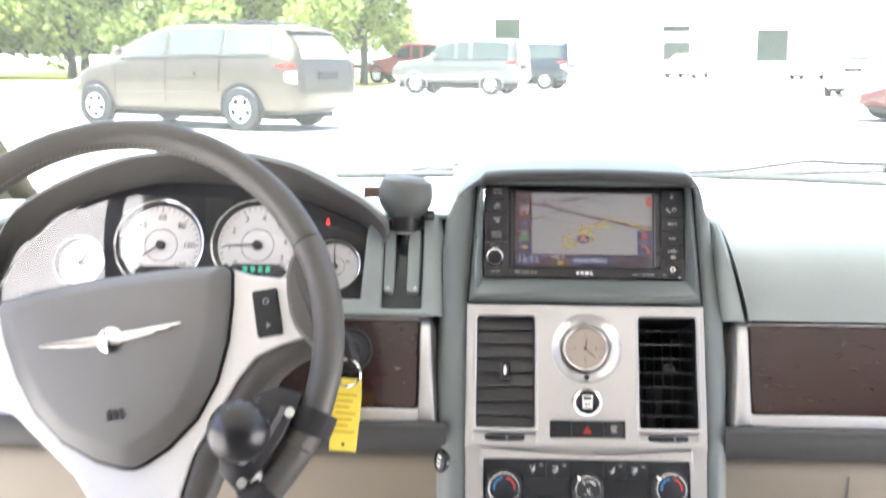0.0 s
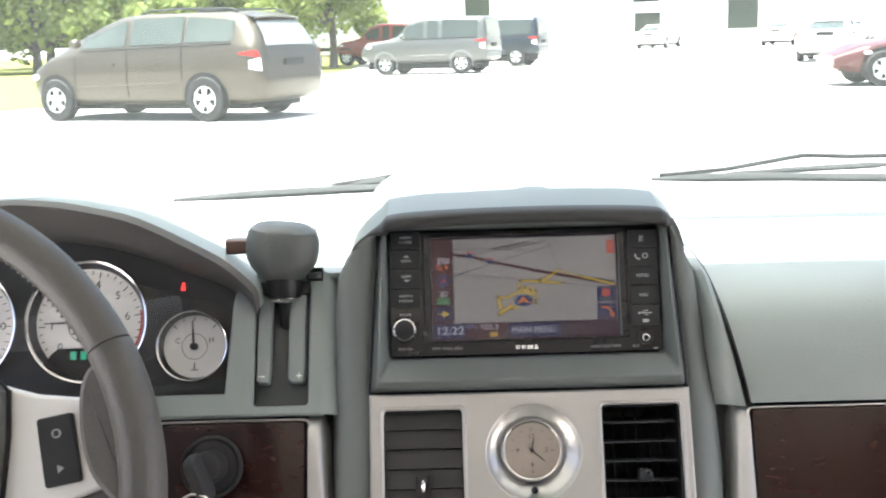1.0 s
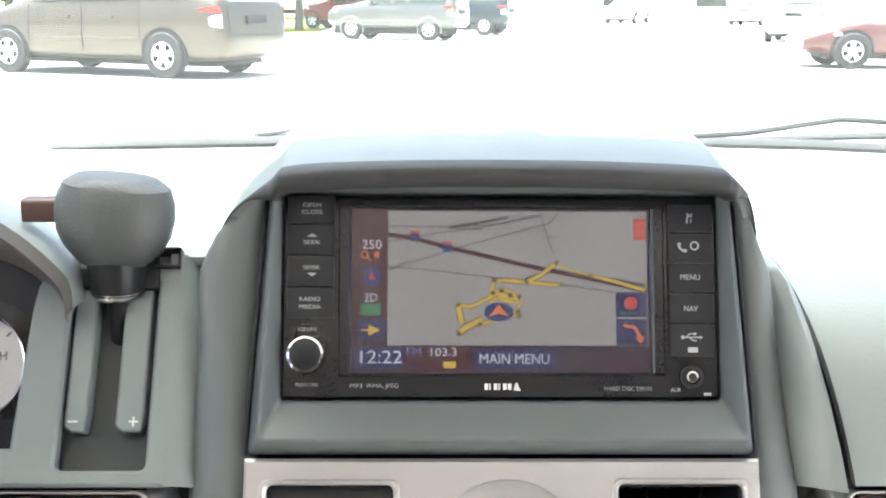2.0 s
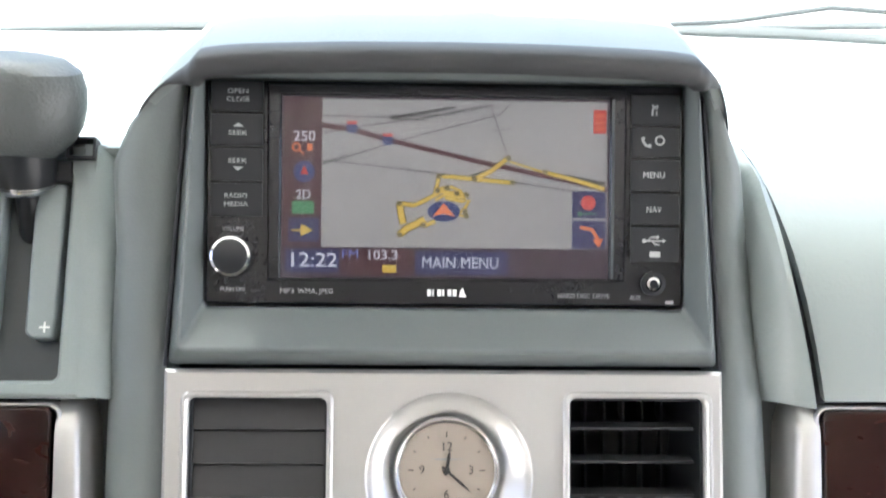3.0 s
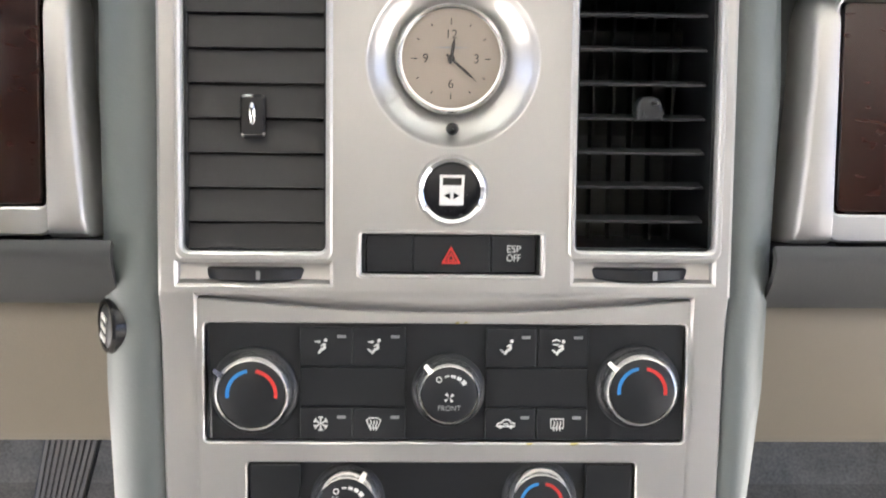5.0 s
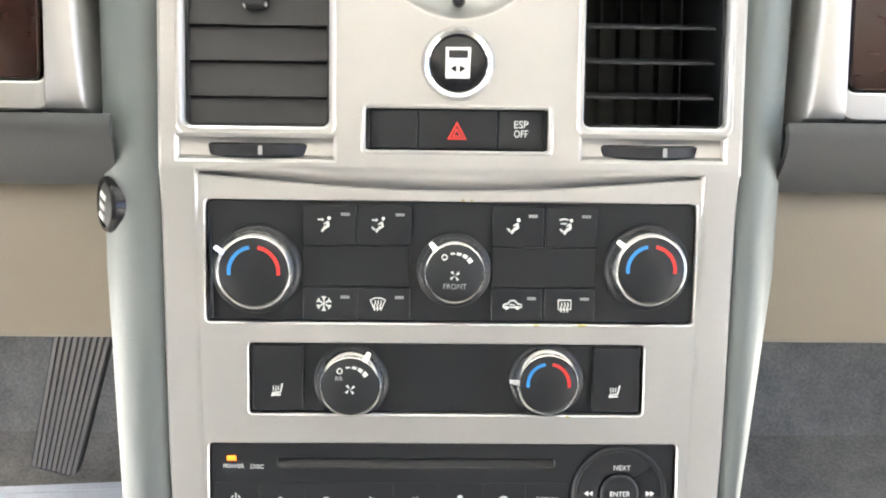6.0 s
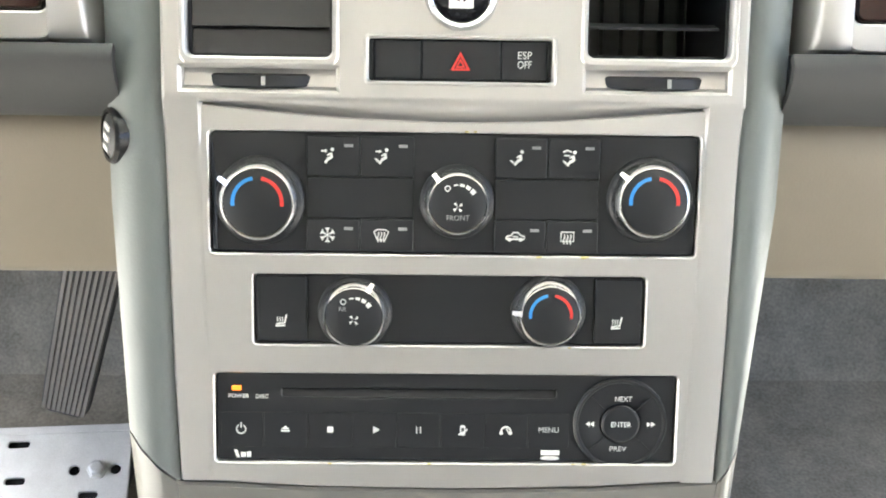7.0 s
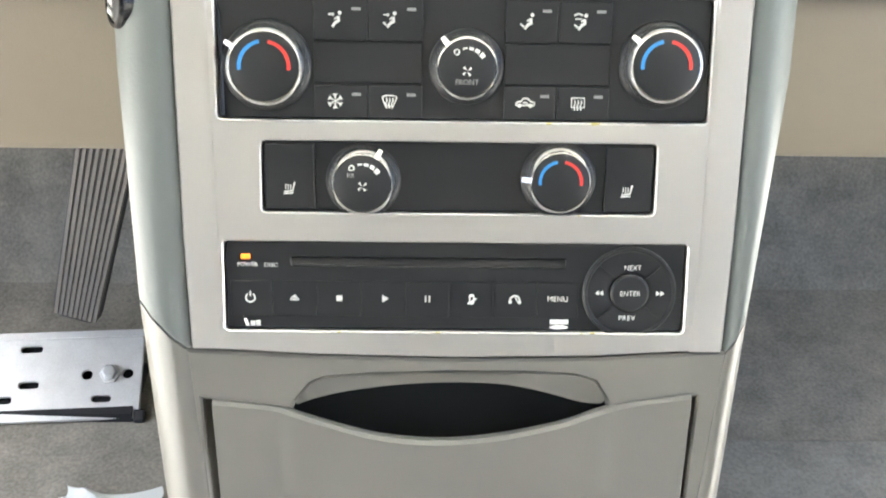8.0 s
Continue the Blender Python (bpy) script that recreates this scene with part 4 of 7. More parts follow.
# ---- climate controls ----
def knob(parent, x, v, r, pointer, colours, base=0.0):
    """A low dial: ribbed skirt, bright bevel ring, flat dark face, pointer tab."""
    m = PANEL @ at(x, v, base) @ Matrix.Diagonal((1, 1, 0.50, 1))
    k = part("knob", lathe([(r * 1.24, -0.004), (r * 1.23, 0.0005), (r * 1.16, 0.0032), (r * 1.08, 0.0042), (r * 1.06, 0.0070)], 60, m), BLACK, parent, "black dial with a chrome ring")
    ribs = []
    for i in range(36):
        ribs.append(box(r * 1.07, r * 1.105, -0.0005, 0.0005, 0.0030, 0.0055, m @ Matrix.Rotation(2 * math.pi * i / 36, 4, 'Z')))
    part("grip_ribs", join(*ribs), BLACK, k)
    part("chrome_ring", lathe([(r * 1.075, 0.0060), (r * 1.08, 0.0080), (r * 1.055, 0.0130), (r * 1.01, 0.0168), (r * 0.955, 0.0188), (r * 0.925, 0.0190), (r * 0.905, 0.0180), (r * 0.90, 0.015)], 60, m), RING_CHROME, k, "chrome ring")
    part("dial_face", lathe([(r * 0.91, 0.015), (r * 0.905, 0.0182), (r * 0.85, 0.0190), (0.0, 0.0192)], 48, m), BLACK, k)
    q = m @ Matrix.Rotation(radians(pointer), 4, 'Z')
    part("pointer", loft([[(r * 0.92, -0.0012, 0.0196), (r * 0.92, 0.0012, 0.0196), (r * 0.92, 0.0012, 0.0160), (r * 0.92, -0.0012, 0.0160)],
                          [(r * 1.24, -0.0009, 0.0160), (r * 1.24, 0.0009, 0.0160), (r * 1.24, 0.0009, 0.0090), (r * 1.24, -0.0009, 0.0090)]], True, True, q), CHROME, k, "chrome pointer")
    if colours:
        part("blue_arc", stroke(arc(0, 0, r * 0.66, 100, 188, 16), r * 0.10, 0.0188, 0.0195, m), BLUE_INK, k, "blue arc")
        part("red_arc", stroke(arc(0, 0, r * 0.66, 80, -8, 16), r * 0.10, 0.0188, 0.0195, m), RED_INK, k, "red arc")
    else:
        bits = [stroke(arc(0, 0, r * 0.62, 104 - i * 19, 90 - i * 19, 4), r * (0.05 + 0.035 * i), 0.0190, 0.0195, m) for i in range(4)]
        bits.append(plate(circle(-r * 0.34, r * 0.50, r * 0.10, 16), [circle(-r * 0.34, r * 0.50, r * 0.065, 16)], 0.0190, 0.0195, m))
        for i in range(4):
            bits.append(plate([(0.02 * r, 0), (r * 0.17, r * 0.01), (r * 0.15, r * 0.10)], [], 0.0188, 0.0192, m @ at(0, -r * 0.10) @ Matrix.Rotation(radians(90 * i + 20), 4, 'Z')))
        part("fan_marks", join(*bits), WHITE_INK, k, "white fan marks")
    return k


def icon(kind, m):
    """White pictograms, about 6 mm across, on the local plane of m."""
    b = []
    w0, w1 = 0.0, 0.0003
    st = lambda pts, wd=0.0009: b.append(stroke([(x * 0.001, y * 0.001) for x, y in pts], wd, w0, w1, m))
    disc = lambda x, y, r: b.append(plate(circle(x * 0.001, y * 0.001, r * 0.001, 14), [], w0, w1, m))
    if kind in ("face", "both", "feet", "defog_feet"):
        st([(0.6, 1.2), (0.9, -0.6), (-0.6, -1.4)], 0.0013)
        st([(-0.6, -1.4), (-1.6, -3.0)], 0.0010)
        disc(1.3, 2.5, 0.75)
        st([(0.4, 0.8), (-0.8, 0.1)], 0.0006)
        if kind in ("face", "both"):
            st([(-1.6, 1.9), (-3.2, 1.9)], 0.0006)
            b.append(plate([(-0.0016, 0.0027), (-0.0007, 0.0019), (-0.0016, 0.0011)], [], w0, w1, m))
        if kind in ("both", "feet", "defog_feet"):
            st([(-3.4, -1.0), (-2.3, -1.6)], 0.0006)
            b.append(plate([(-0.0026, -0.0010), (-0.0015, -0.0021), (-0.0028, -0.0023)], [], w0, w1, m))
        if kind == "defog_feet":
            st([(-3.4, 2.6), (-1.6, 3.3), (0.0, 2.6)], 0.0006)
            st([(-3.0, 1.2), (-0.5, 1.2)], 0.0005)
    elif kind == "snow":
        for i in range(6):
            q = m @ Matrix.Rotation(radians(60 * i), 4, 'Z')
            b.append(stroke([(0, 0.0008), (0, 0.0030)], 0.0006, w0, w1, q))
            b.append(stroke([(-0.0009, 0.0029), (0, 0.0020), (0.0009, 0.0029)], 0.0005, w0, w1, q))
        disc(0, 0, 0.6)
    elif kind == "front_defog":
        st([(-3.0, 1.6), (-1.5, 2.4), (1.5, 2.4), (3.0, 1.6), (1.6, -1.8), (-1.6, -1.8), (-3.0, 1.6)], 0.0005)
        for x in (-1.2, 0, 1.2):
            st([(x, 1.4), (x + 0.3, 0.4), (x - 0.3, -0.6), (x, -2.8)], 0.0005)
    elif kind == "rear_defog":
        st([(-2.6, 2.2), (2.6, 2.2), (2.6, -1.6), (-2.6, -1.6), (-2.6, 2.2)], 0.0005)
        for x in (-1.3, 0, 1.3):
            st([(x, 1.2), (x + 0.3, 0.2), (x - 0.3, -1.0), (x, -2.8)], 0.0005)
    elif kind == "recirculate":
        st([(-3.8, -0.9), (-3.2, 0.3), (-1.6, 0.6), (-0.8, 1.8), (1.2, 1.8), (2.2, 0.6), (3.8, 0.2), (3.8, -0.9), (-3.8, -0.9)], 0.0006)
        disc(-2.2, -1.1, 0.8)
        disc(2.2, -1.1, 0.8)
        st([(-0.9, 0.1), (0.9, 0.1), (0.9, -0.8)], 0.0005)
    elif kind == "seat_heat":
        st([(2.3, 2.6), (1.5, -0.9), (-1.9, -1.4)], 0.0007)
        st([(-2.2, -2.2), (1.7, -1.9)], 0.0006)
        for x in (-1.5, -0.5, 0.5):
            st([(x, -0.4), (x + 0.3, 0.3), (x, 1.0), (x + 0.3, 1.7)], 0.00035)
    elif kind == "power":
        b.append(stroke([(x, y) for x, y in arc(0, 0, 0.0019, 120, 420, 16)], 0.0005, w0, w1, m))
        st([(0, 0.6), (0, 2.8)], 0.0005)
    elif kind == "eject":
        b.append(plate([(-0.0018, 0.0), (0.0018, 0.0), (0, 0.0014)], [], w0, w1, m))
        st([(-1.8, -0.7), (1.8, -0.7)], 0.0006)
    elif kind == "stop":
        b.append(plate(rrect(-0.0012, 0.0012, -0.0012, 0.0012), [], w0, w1, m))
    elif kind == "play":
        b.append(plate([(-0.0012, -0.0016), (0.0016, 0.0), (-0.0012, 0.0016)], [], w0, w1, m))
    elif kind == "pause":
        st([(-0.8, -1.4), (-0.8, 1.4)], 0.0006)
        st([(0.8, -1.4), (0.8, 1.4)], 0.0006)
    elif kind == "mode":
        b.append(plate(rrect(-0.0011, 0.0011, -0.0022, 0.0022, 0.0009), [rrect(-0.0006, 0.0006, -0.0010, 0.0012, 0.0004)], w0, w1, m))
        st([(-1.7, -2.0), (1.9, 0.4)], 0.0006)
    elif kind == "headset":
        b.append(stroke([(x, y) for x, y in arc(0, -0.0004, 0.0020, 0, 180, 12)], 0.0007, w0, w1, m))
        disc(-1.9, -1.0, 0.8)
        disc(1.9, -1.0, 0.8)
        st([(0.2, 0.8), (1.6, -1.6)], 0.0005)
    elif kind in ("back", "next"):
        s = -1 if kind == "back" else 1
        for o in (-0.9, 0.9):
            pts = [((o - s * 0.8) * 0.001, -0.0011), ((o + s * 0.9) * 0.001, 0.0), ((o - s * 0.8) * 0.001, 0.0011)]
            b.append(plate(pts, [], w0, w1, m))
    elif kind == "phone":
        st([(-1.9, 1.9), (-1.7, 0.2), (-0.4, -1.4), (1.4, -1.9)], 0.0011)
        disc(-1.6, 1.4, 0.8)
        disc(1.1, -1.6, 0.8)
    elif kind == "voice":
        st([(-0.9, 2.2), (-0.2, 1.0), (-0.9, -0.2), (-0.9, -2.4)], 0.0008)
        st([(0.6, 1.8), (0.3, 0.6)], 0.0004)
        st([(1.4, 2.2), (1.0, 0.2)], 0.0004)
        st([(0.9, -0.4), (0.9, -2.2)], 0.0005)
    elif kind == "usb":
        st([(-4.2, 0), (3.8, 0)], 0.0006)
        disc(-4.2, 0, 0.9)
        st([(-2.6, 0), (-1.2, 1.6), (1.2, 1.6)], 0.0005)
        st([(-1.0, 0), (0.4, -1.5), (2.2, -1.5)], 0.0005)
        disc(1.4, 1.6, 0.7)
        b.append(plate([(0.0036, -0.0008), (0.0052, 0.0), (0.0036, 0.0008)], [], w0, w1, m))
    return join(*b)


hvac = thing("climate_control", PANEL @ Vector((0, -0.2, 0)), "black front climate control panel with three dials and push buttons", "climate control")
part("faceplate", plate(rrect(-0.0980, 0.0994, -0.2000, -0.1512, 0.002), [], -0.014, -0.0022, PANEL), BLACK, hvac, "", 0.0006)
part("edge_gleam", loft([[(-0.0976, -0.1990, -0.0020), (-0.0976, -0.1530, -0.0020)], [(-0.0952, -0.1990, -0.0008), (-0.0962, -0.1600, -0.0016)]], m=PANEL), GLOSS_BLACK, hvac, "", 0.0004)
COLS = ((-0.0594, -0.0380), (-0.0376, -0.0160), (0.0170, 0.0378), (0.0384, 0.0594))
TOP_ICONS, LOW_ICONS = ("face", "both", "feet", "defog_feet"), ("snow", "front_defog", "recirculate", "rear_defog")
for (x0, x1), up, low in zip(COLS, TOP_ICONS, LOW_ICONS):
    for v0, v1, kind in ((-0.1688, -0.1526, up), (-0.1996, -0.1862, low)):
        b = part("push_button", plate(rrect(x0, x1, v0, v1, 0.0008), [], -0.006, -0.0008, PANEL), BLACK, hvac, "", 0.0005)
        xm = x0 + 0.0092 if kind in TOP_ICONS else x0 + 0.0085
        part("pictogram", icon(kind, PANEL @ at(xm, (v0 + v1) / 2 + 0.0002, -0.0007)), WHITE_INK, b, "white pictogram")
        part("indicator", box(x1 - 0.0062, x1 - 0.0026, v1 - 0.0044, v1 - 0.0032, -0.0009, -0.0004, PANEL), GREY_INK, b, "unlit grey indicator")
for x0, x1 in ((-0.0594, -0.0160), (0.0170, 0.0594)):
    part("blank_plate", box(x0, x1, -0.1856, -0.1694, -0.006, -0.0012, PANEL), BLACK, hvac, "", 0.0004)
knob(hvac, -0.0781, -0.1790, 0.0148, 148, True, -0.002)
km = knob(hvac, 0.0017, -0.1787, 0.0124, 130, False, -0.002)
knob(hvac, 0.0803, -0.1770, 0.0144, 140, True, -0.002)
part("letters", writing("FRONT", 0.0030, PANEL @ at(0.0017, -0.1843, 0.0078), 0.0092), GREY_INK, km)

rear = thing("rear_climate_control", PANEL @ Vector((0, -0.238, 0)), "black rear climate control strip with two dials and seat heater buttons", "climate control")
part("faceplate", plate(rrect(-0.0808, 0.0796, -0.2378, -0.2092, 0.002), [], -0.014, -0.0022, PANEL), BLACK, rear, "", 0.0006)
for x0, x1, xi in ((-0.0796, -0.0594, -0.0700), (0.0592, 0.0786, 0.0682)):
    b = part("seat_heater_button", plate(rrect(x0, x1, -0.2370, -0.2100, 0.001), [], -0.006, -0.0008, PANEL), BLACK, rear, "", 0.0006)
    part("pictogram", icon("seat_heat", PANEL @ at(xi, -0.2284, -0.0007)), WHITE_INK, b, "white seat pictogram")
k2 = knob(rear, -0.0397, -0.2250, 0.0125, 61, False, -0.002)
knob(rear, 0.0401, -0.2237, 0.0126, 177, True, -0.002)
part("letters", writing("RR", 0.0026, PANEL @ at(-0.0443, -0.2218, 0.0078)), GREY_INK, k2)

# ---- disc player ----
dvd = thing("disc_player", PANEL @ Vector((0, -0.288, 0)), "black car video disc player with a slot and round pad", "disc player")
part("faceplate", plate(rrect(-0.0970, 0.0943, -0.2882, -0.2508, 0.0015), [rrect(-0.0700, 0.0446, -0.2612, -0.2572, 0.0012)], -0.014, -0.0018, PANEL, 0.0004), BLACK, dvd)
part("slot", box(-0.071, 0.0456, -0.2625, -0.2562, -0.0075, -0.0062, PANEL), CAVITY, dvd, "dark disc slot")
part("slot_flap", loft([[(-0.070, -0.2570, -0.0052), (0.0446, -0.2570, -0.0052)], [(-0.070, -0.2614, -0.0028), (0.0446, -0.2614, -0.0028)]], m=PANEL), BLACK, dvd)
edges_x = [-0.0955, -0.0778, -0.0592, -0.0408, -0.0222, -0.0038, 0.0148, 0.0330, 0.0505]
kinds = ["power", "eject", "stop", "play", "pause", "mode", "headset", None]
icx = [-0.0870, -0.0686, -0.0499, -0.0308, -0.0130, 0.0055, 0.0236, 0.0416]
for i in range(8):
    b = part("key", plate(rrect(edges_x[i] + 0.0003, edges_x[i + 1] - 0.0003, -0.2826, -0.2676, 0.0006), [], -0.006, -0.0015, PANEL), BLACK, dvd, "", 0.0002)
    if i:
        part("divider", box(edges_x[i] - 0.0003, edges_x[i] + 0.0003, -0.2780, -0.2715, -0.0016, -0.0011, PANEL), CAVITY, b)
    if kinds[i]:
        part("pictogram", icon(kinds[i], PANEL @ at(icx[i], -0.2748, -0.0014)), WHITE_INK, b, "white pictogram")
    else:
        part("letters", writing("MENU", 0.0032, PANEL @ at(icx[i], -0.2745, -0.0013), 0.0084), WHITE_INK, b)
part("power_light", box(-0.0905, -0.0868, -0.2581, -0.2563, -0.0020, -0.0010, PANEL), LED_AMBER, dvd, "lit amber power light")
part("letters", join(writing("POWER", 0.0024, PANEL @ at(-0.0879, -0.2607, -0.0016), 0.0084), writing("DISC", 0.0024, PANEL @ at(-0.0782, -0.2609, -0.0016), 0.0054)), WHITE_INK, dvd)
part("maker_mark", join(plate([(-0.0900, -0.2840), (-0.0888, -0.2840), (-0.0876, -0.2872), (-0.0890, -0.2872)], [], -0.0018, -0.0014, PANEL), box(-0.0872, -0.0852, -0.2870, -0.2850, -0.0018, -0.0014, PANEL), box(-0.0848, -0.0830, -0.2870, -0.2848, -0.0018, -0.0014, PANEL)), WHITE_INK, dvd, "plain white mark")
part("format_mark", join(box(0.0386, 0.0464, -0.2854, -0.2834, -0.0018, -0.0014, PANEL), plate([(x * 0.0040 + 0.0424, y * 0.0009 - 0.2868) for x, y in circle(0, 0, 1, 20)], [], -0.0018, -0.0014, PANEL)), WHITE_INK, dvd, "plain white mark")
RING = PANEL @ at(0.0716, -0.2714, -0.0018)
pad = part("round_pad", lathe([(0.0198, 0.0), (0.0197, 0.0010), (0.0190, 0.0016), (0.0180, 0.0014), (0.0176, 0.0009), (0.0095, 0.0009), (0.0085, 0.0004)], 56, RING), BLACK, dvd, "round direction pad")
part("enter_key", lathe([(0.0080, 0.0), (0.0080, 0.0016), (0.0072, 0.0022), (0.0, 0.0023)], 36, RING), BLACK, pad)
part("pad_lines", join(*[box(0.0090, 0.0168, -0.0002, 0.0002, 0.0010, 0.0016, RING @ Matrix.Rotation(radians(a), 4, 'Z')) for a in (42, 138, 222, 318)]), CAVITY, pad)
part("letters", join(writing("ENTER", 0.0030, RING @ at(0, 0, 0.0025), 0.0084), writing("NEXT", 0.0030, RING @ at(0.0008, 0.0108, 0.0015), 0.0070), writing("PREV", 0.0030, RING @ at(-0.0008, -0.0108, 0.0015), 0.0070),
                     icon("back", RING @ at(-0.0128, 0, 0.0013)), icon("next", RING @ at(0.0128, 0, 0.0013))), WHITE_INK, pad)

# ---- navigation radio ----
radio = thing("navigation_radio", RADIO.translation, "black in-dash navigation radio showing a lit road map", "car radio")


def rp(px, py):
    """Places on the radio's face, in a grid of 4200 steps a metre from its lower middle."""
    return ((px - 785) / 4200.0, (543 - py) / 4200.0)


def rbox(x0, y0, x1, y1, w0, w1, r=0.0):
    a, b = rp(x0, y1), rp(x1, y0)
    return plate(rrect(a[0], b[0], a[1], b[1], r), [], w0, w1, RADIO)


def rtext(s, x, y, size, w, width=None):
    p = rp(x, y)
    return writing(s, size / 4200.0 * 1.36, RADIO @ at(p[0], p[1], w), width / 4200.0 if width else None)


def ricon(kind, x, y, w):
    p = rp(x, y)
    return icon(kind, RADIO @ at(p[0], p[1], w))


part("body", plate(rrect(-0.1000, 0.1000, 0.0, 0.0933, 0.0015), [], -0.02, 0.0004, RADIO), GLOSS_BLACK, radio, "", 0.0006)
part("screen_bezel", plate([rp(x, y) for x, y in ((472, 503), (1102, 500), (1104, 160), (470, 158))], [[rp(x, y) for x, y in ((496, 497), (1073, 495), (1074, 178), (496, 178))]], 0.0004, 0.0026, RADIO, 0.0010), GLOSS_BLACK, radio)
# Grey strip stands in for the gleam along the bezel's right edge.
part("bezel_gleam", plate([rp(x, y) for x, y in ((1077, 494), (1081, 496), (1082, 176), (1077, 180))], [], 0.0026, 0.0029, RADIO), DASH_DARK, radio)
screen = part("screen", rbox(494, 176, 1076, 499, 0.0004, 0.0008), SCREEN_BAR, radio, "lit color map screen")
z = 0.0009
part("map_area", rbox(566, 182, 1070, 443, 0.0008, z), SCREEN_MAP, screen, "pale grey map")
part("side_strip", rbox(498, 180, 565, 443, 0.0008, z), SCREEN_SIDE, screen)
part("bottom_glow", rbox(600, 446, 730, 492, 0.0008, z), SCREEN_SIDE, screen)
part("menu_key", join(rbox(731, 449, 896, 490, 0.0008, 0.0010, 0.0006), rbox(504, 447, 598, 488, 0.0008, 0.0010)), SCREEN_NAVY, screen)


def road(pts, wd, z1=0.0011):
    return stroke([rp(x, y) for x, y in pts], wd / 4200.0, 0.0008, z1, RADIO)


part("highway", road([(566, 229), (617, 236), (680, 253), (745, 268), (846, 291), (910, 304), (1000, 322), (1070, 338)], 9, 0.0012), SCREEN_HIGHWAY, screen)
part("roads", join(road([(566, 212), (690, 214), (790, 207), (868, 190)], 2), road([(566, 243), (660, 226), (760, 212), (862, 188)], 2), road([(686, 216), (750, 218)], 3), road([(568, 298), (700, 255), (820, 222), (880, 206), (898, 186)], 2.4),
                   road([(862, 188), (875, 228), (890, 272)], 2), road([(566, 291), (640, 297), (770, 312), (900, 325), (1006, 340)], 2), road([(566, 296), (610, 280)], 2), road([(866, 235), (898, 232)], 1.6)), SCREEN_LINE, screen)
part("place_names", join(road([(686, 214), (744, 205), (800, 194)], 6), road([(826, 318), (858, 306)], 7), road([(998, 314), (1066, 327)], 7)), SCREEN_LINE, screen, "dark map lettering as bars")
def on_map(u, v):
    return (566 + (u - 178) * 0.5685, 443 + (v - 410) * 0.569)


TRACKS = [([(418, 272), (424, 305), (431, 336)], 1.5), ([(418, 372), (440, 352), (468, 338), (498, 322)], 1.6), ([(494, 342), (530, 328)], 1.0), ([(418, 273), (465, 279), (500, 262), (528, 246), (540, 190), (580, 189), (650, 196), (768, 206)], 1.0), ([(650, 196), (702, 170), (755, 128)], 1.1),
          ([(526, 250), (548, 235), (600, 241), (634, 246)], 0.8), ([(540, 227), (580, 221), (612, 236)], 0.7), ([(560, 254), (612, 265), (635, 262), (619, 290), (600, 308), (626, 312)], 0.8), ([(530, 262), (560, 244), (590, 250), (624, 254)], 0.7), ([(872, 172), (960, 194), (1056, 222)], 0.9), ([(760, 140), (866, 172)], 0.5)]
for pts, wd in TRACKS:
    pts = [on_map(*q) for q in pts]
    part("track_edge", road(pts, 9.5 * wd, 0.00125), SCREEN_OLIVE, screen, "olive edge of the driven track")
    part("track", road(pts, 6.5 * wd, 0.0014), SCREEN_YELLOW, screen, "yellow driven track")
for u, v in ((420, 371), (418, 273), (540, 188), (650, 196), (769, 205), (755, 128), (870, 171), (626, 245), (622, 296), (626, 311), (492, 340), (536, 232), (566, 224), (596, 240)):
    part("track_crumb", plate(circle(*rp(*on_map(u, v)), 5 / 4200.0, 12), [], 0.0008, 0.00145, RADIO), SCREEN_OLIVE, screen)
part("position_disc", plate([(rp(781, 379)[0] + x * 29 / 4200.0, rp(781, 379)[1] + y * 18 / 4200.0) for x, y in circle(0, 0, 1, 24)], [], 0.0008, 0.0016, RADIO), SCREEN_BLUE, screen)
part("position_arrow", plate([rp(*p) for p in ((761, 388), (781, 364), (801, 388), (781, 382))], [], 0.0008, 0.0018, RADIO), SCREEN_ORANGE, screen)
part("shields", join(*[plate(rrect(rp(x, y)[0] - 0.0022, rp(x, y)[0] + 0.0022, rp(x, y)[1] - 0.0024, rp(x, y)[1] + 0.0020, 0.0012), [], 0.0008, 0.0014, RADIO) for x, y in ((618, 232), (681, 253))]), SCREEN_BLUE, screen)
part("shield_tops", join(*[rbox(x - 9, y - 11, x + 9, y - 5, 0.0008, 0.0015) for x, y in ((618, 232), (681, 253))]), SCREEN_RED, screen)
part("white_text", join(rtext("12:22", 551, 467, 26, 0.0012, 80), rtext("MAIN MENU", 811, 470, 21, 0.0012, 134), rtext("103.3", 673, 457, 17, 0.0012, 50), rtext("250", 535, 249, 19, 0.0012, 38), rtext("2D", 534, 352, 17, 0.0012, 25)), SCREEN_WHITE, screen)
part("blue_text", rtext("FM", 617, 456, 16, 0.0012, 28), SCREEN_FM, screen)
part("zoom_icon", join(plate(circle(*rp(521, 268), 8 / 4200.0, 16), [circle(*rp(521, 268), 5 / 4200.0, 16)], 0.0008, 0.0012, RADIO), road([(526, 273), (534, 280)], 3, 0.0012), rbox(540, 262, 549, 274, 0.0008, 0.0012)), SCREEN_ORANGE, screen)
part("compass_disc", plate(circle(*rp(535, 311), 19 / 4200.0, 24), [], 0.0008, 0.0011, RADIO), SCREEN_BLUE, screen)
part("compass_needle", plate([rp(*p) for p in ((528, 316), (535, 299), (543, 316))], [], 0.0008, 0.0013, RADIO), SCREEN_RED, screen)
part("green_field", rbox(514, 363, 553, 385, 0.0008, 0.0012), SCREEN_GREEN, screen)
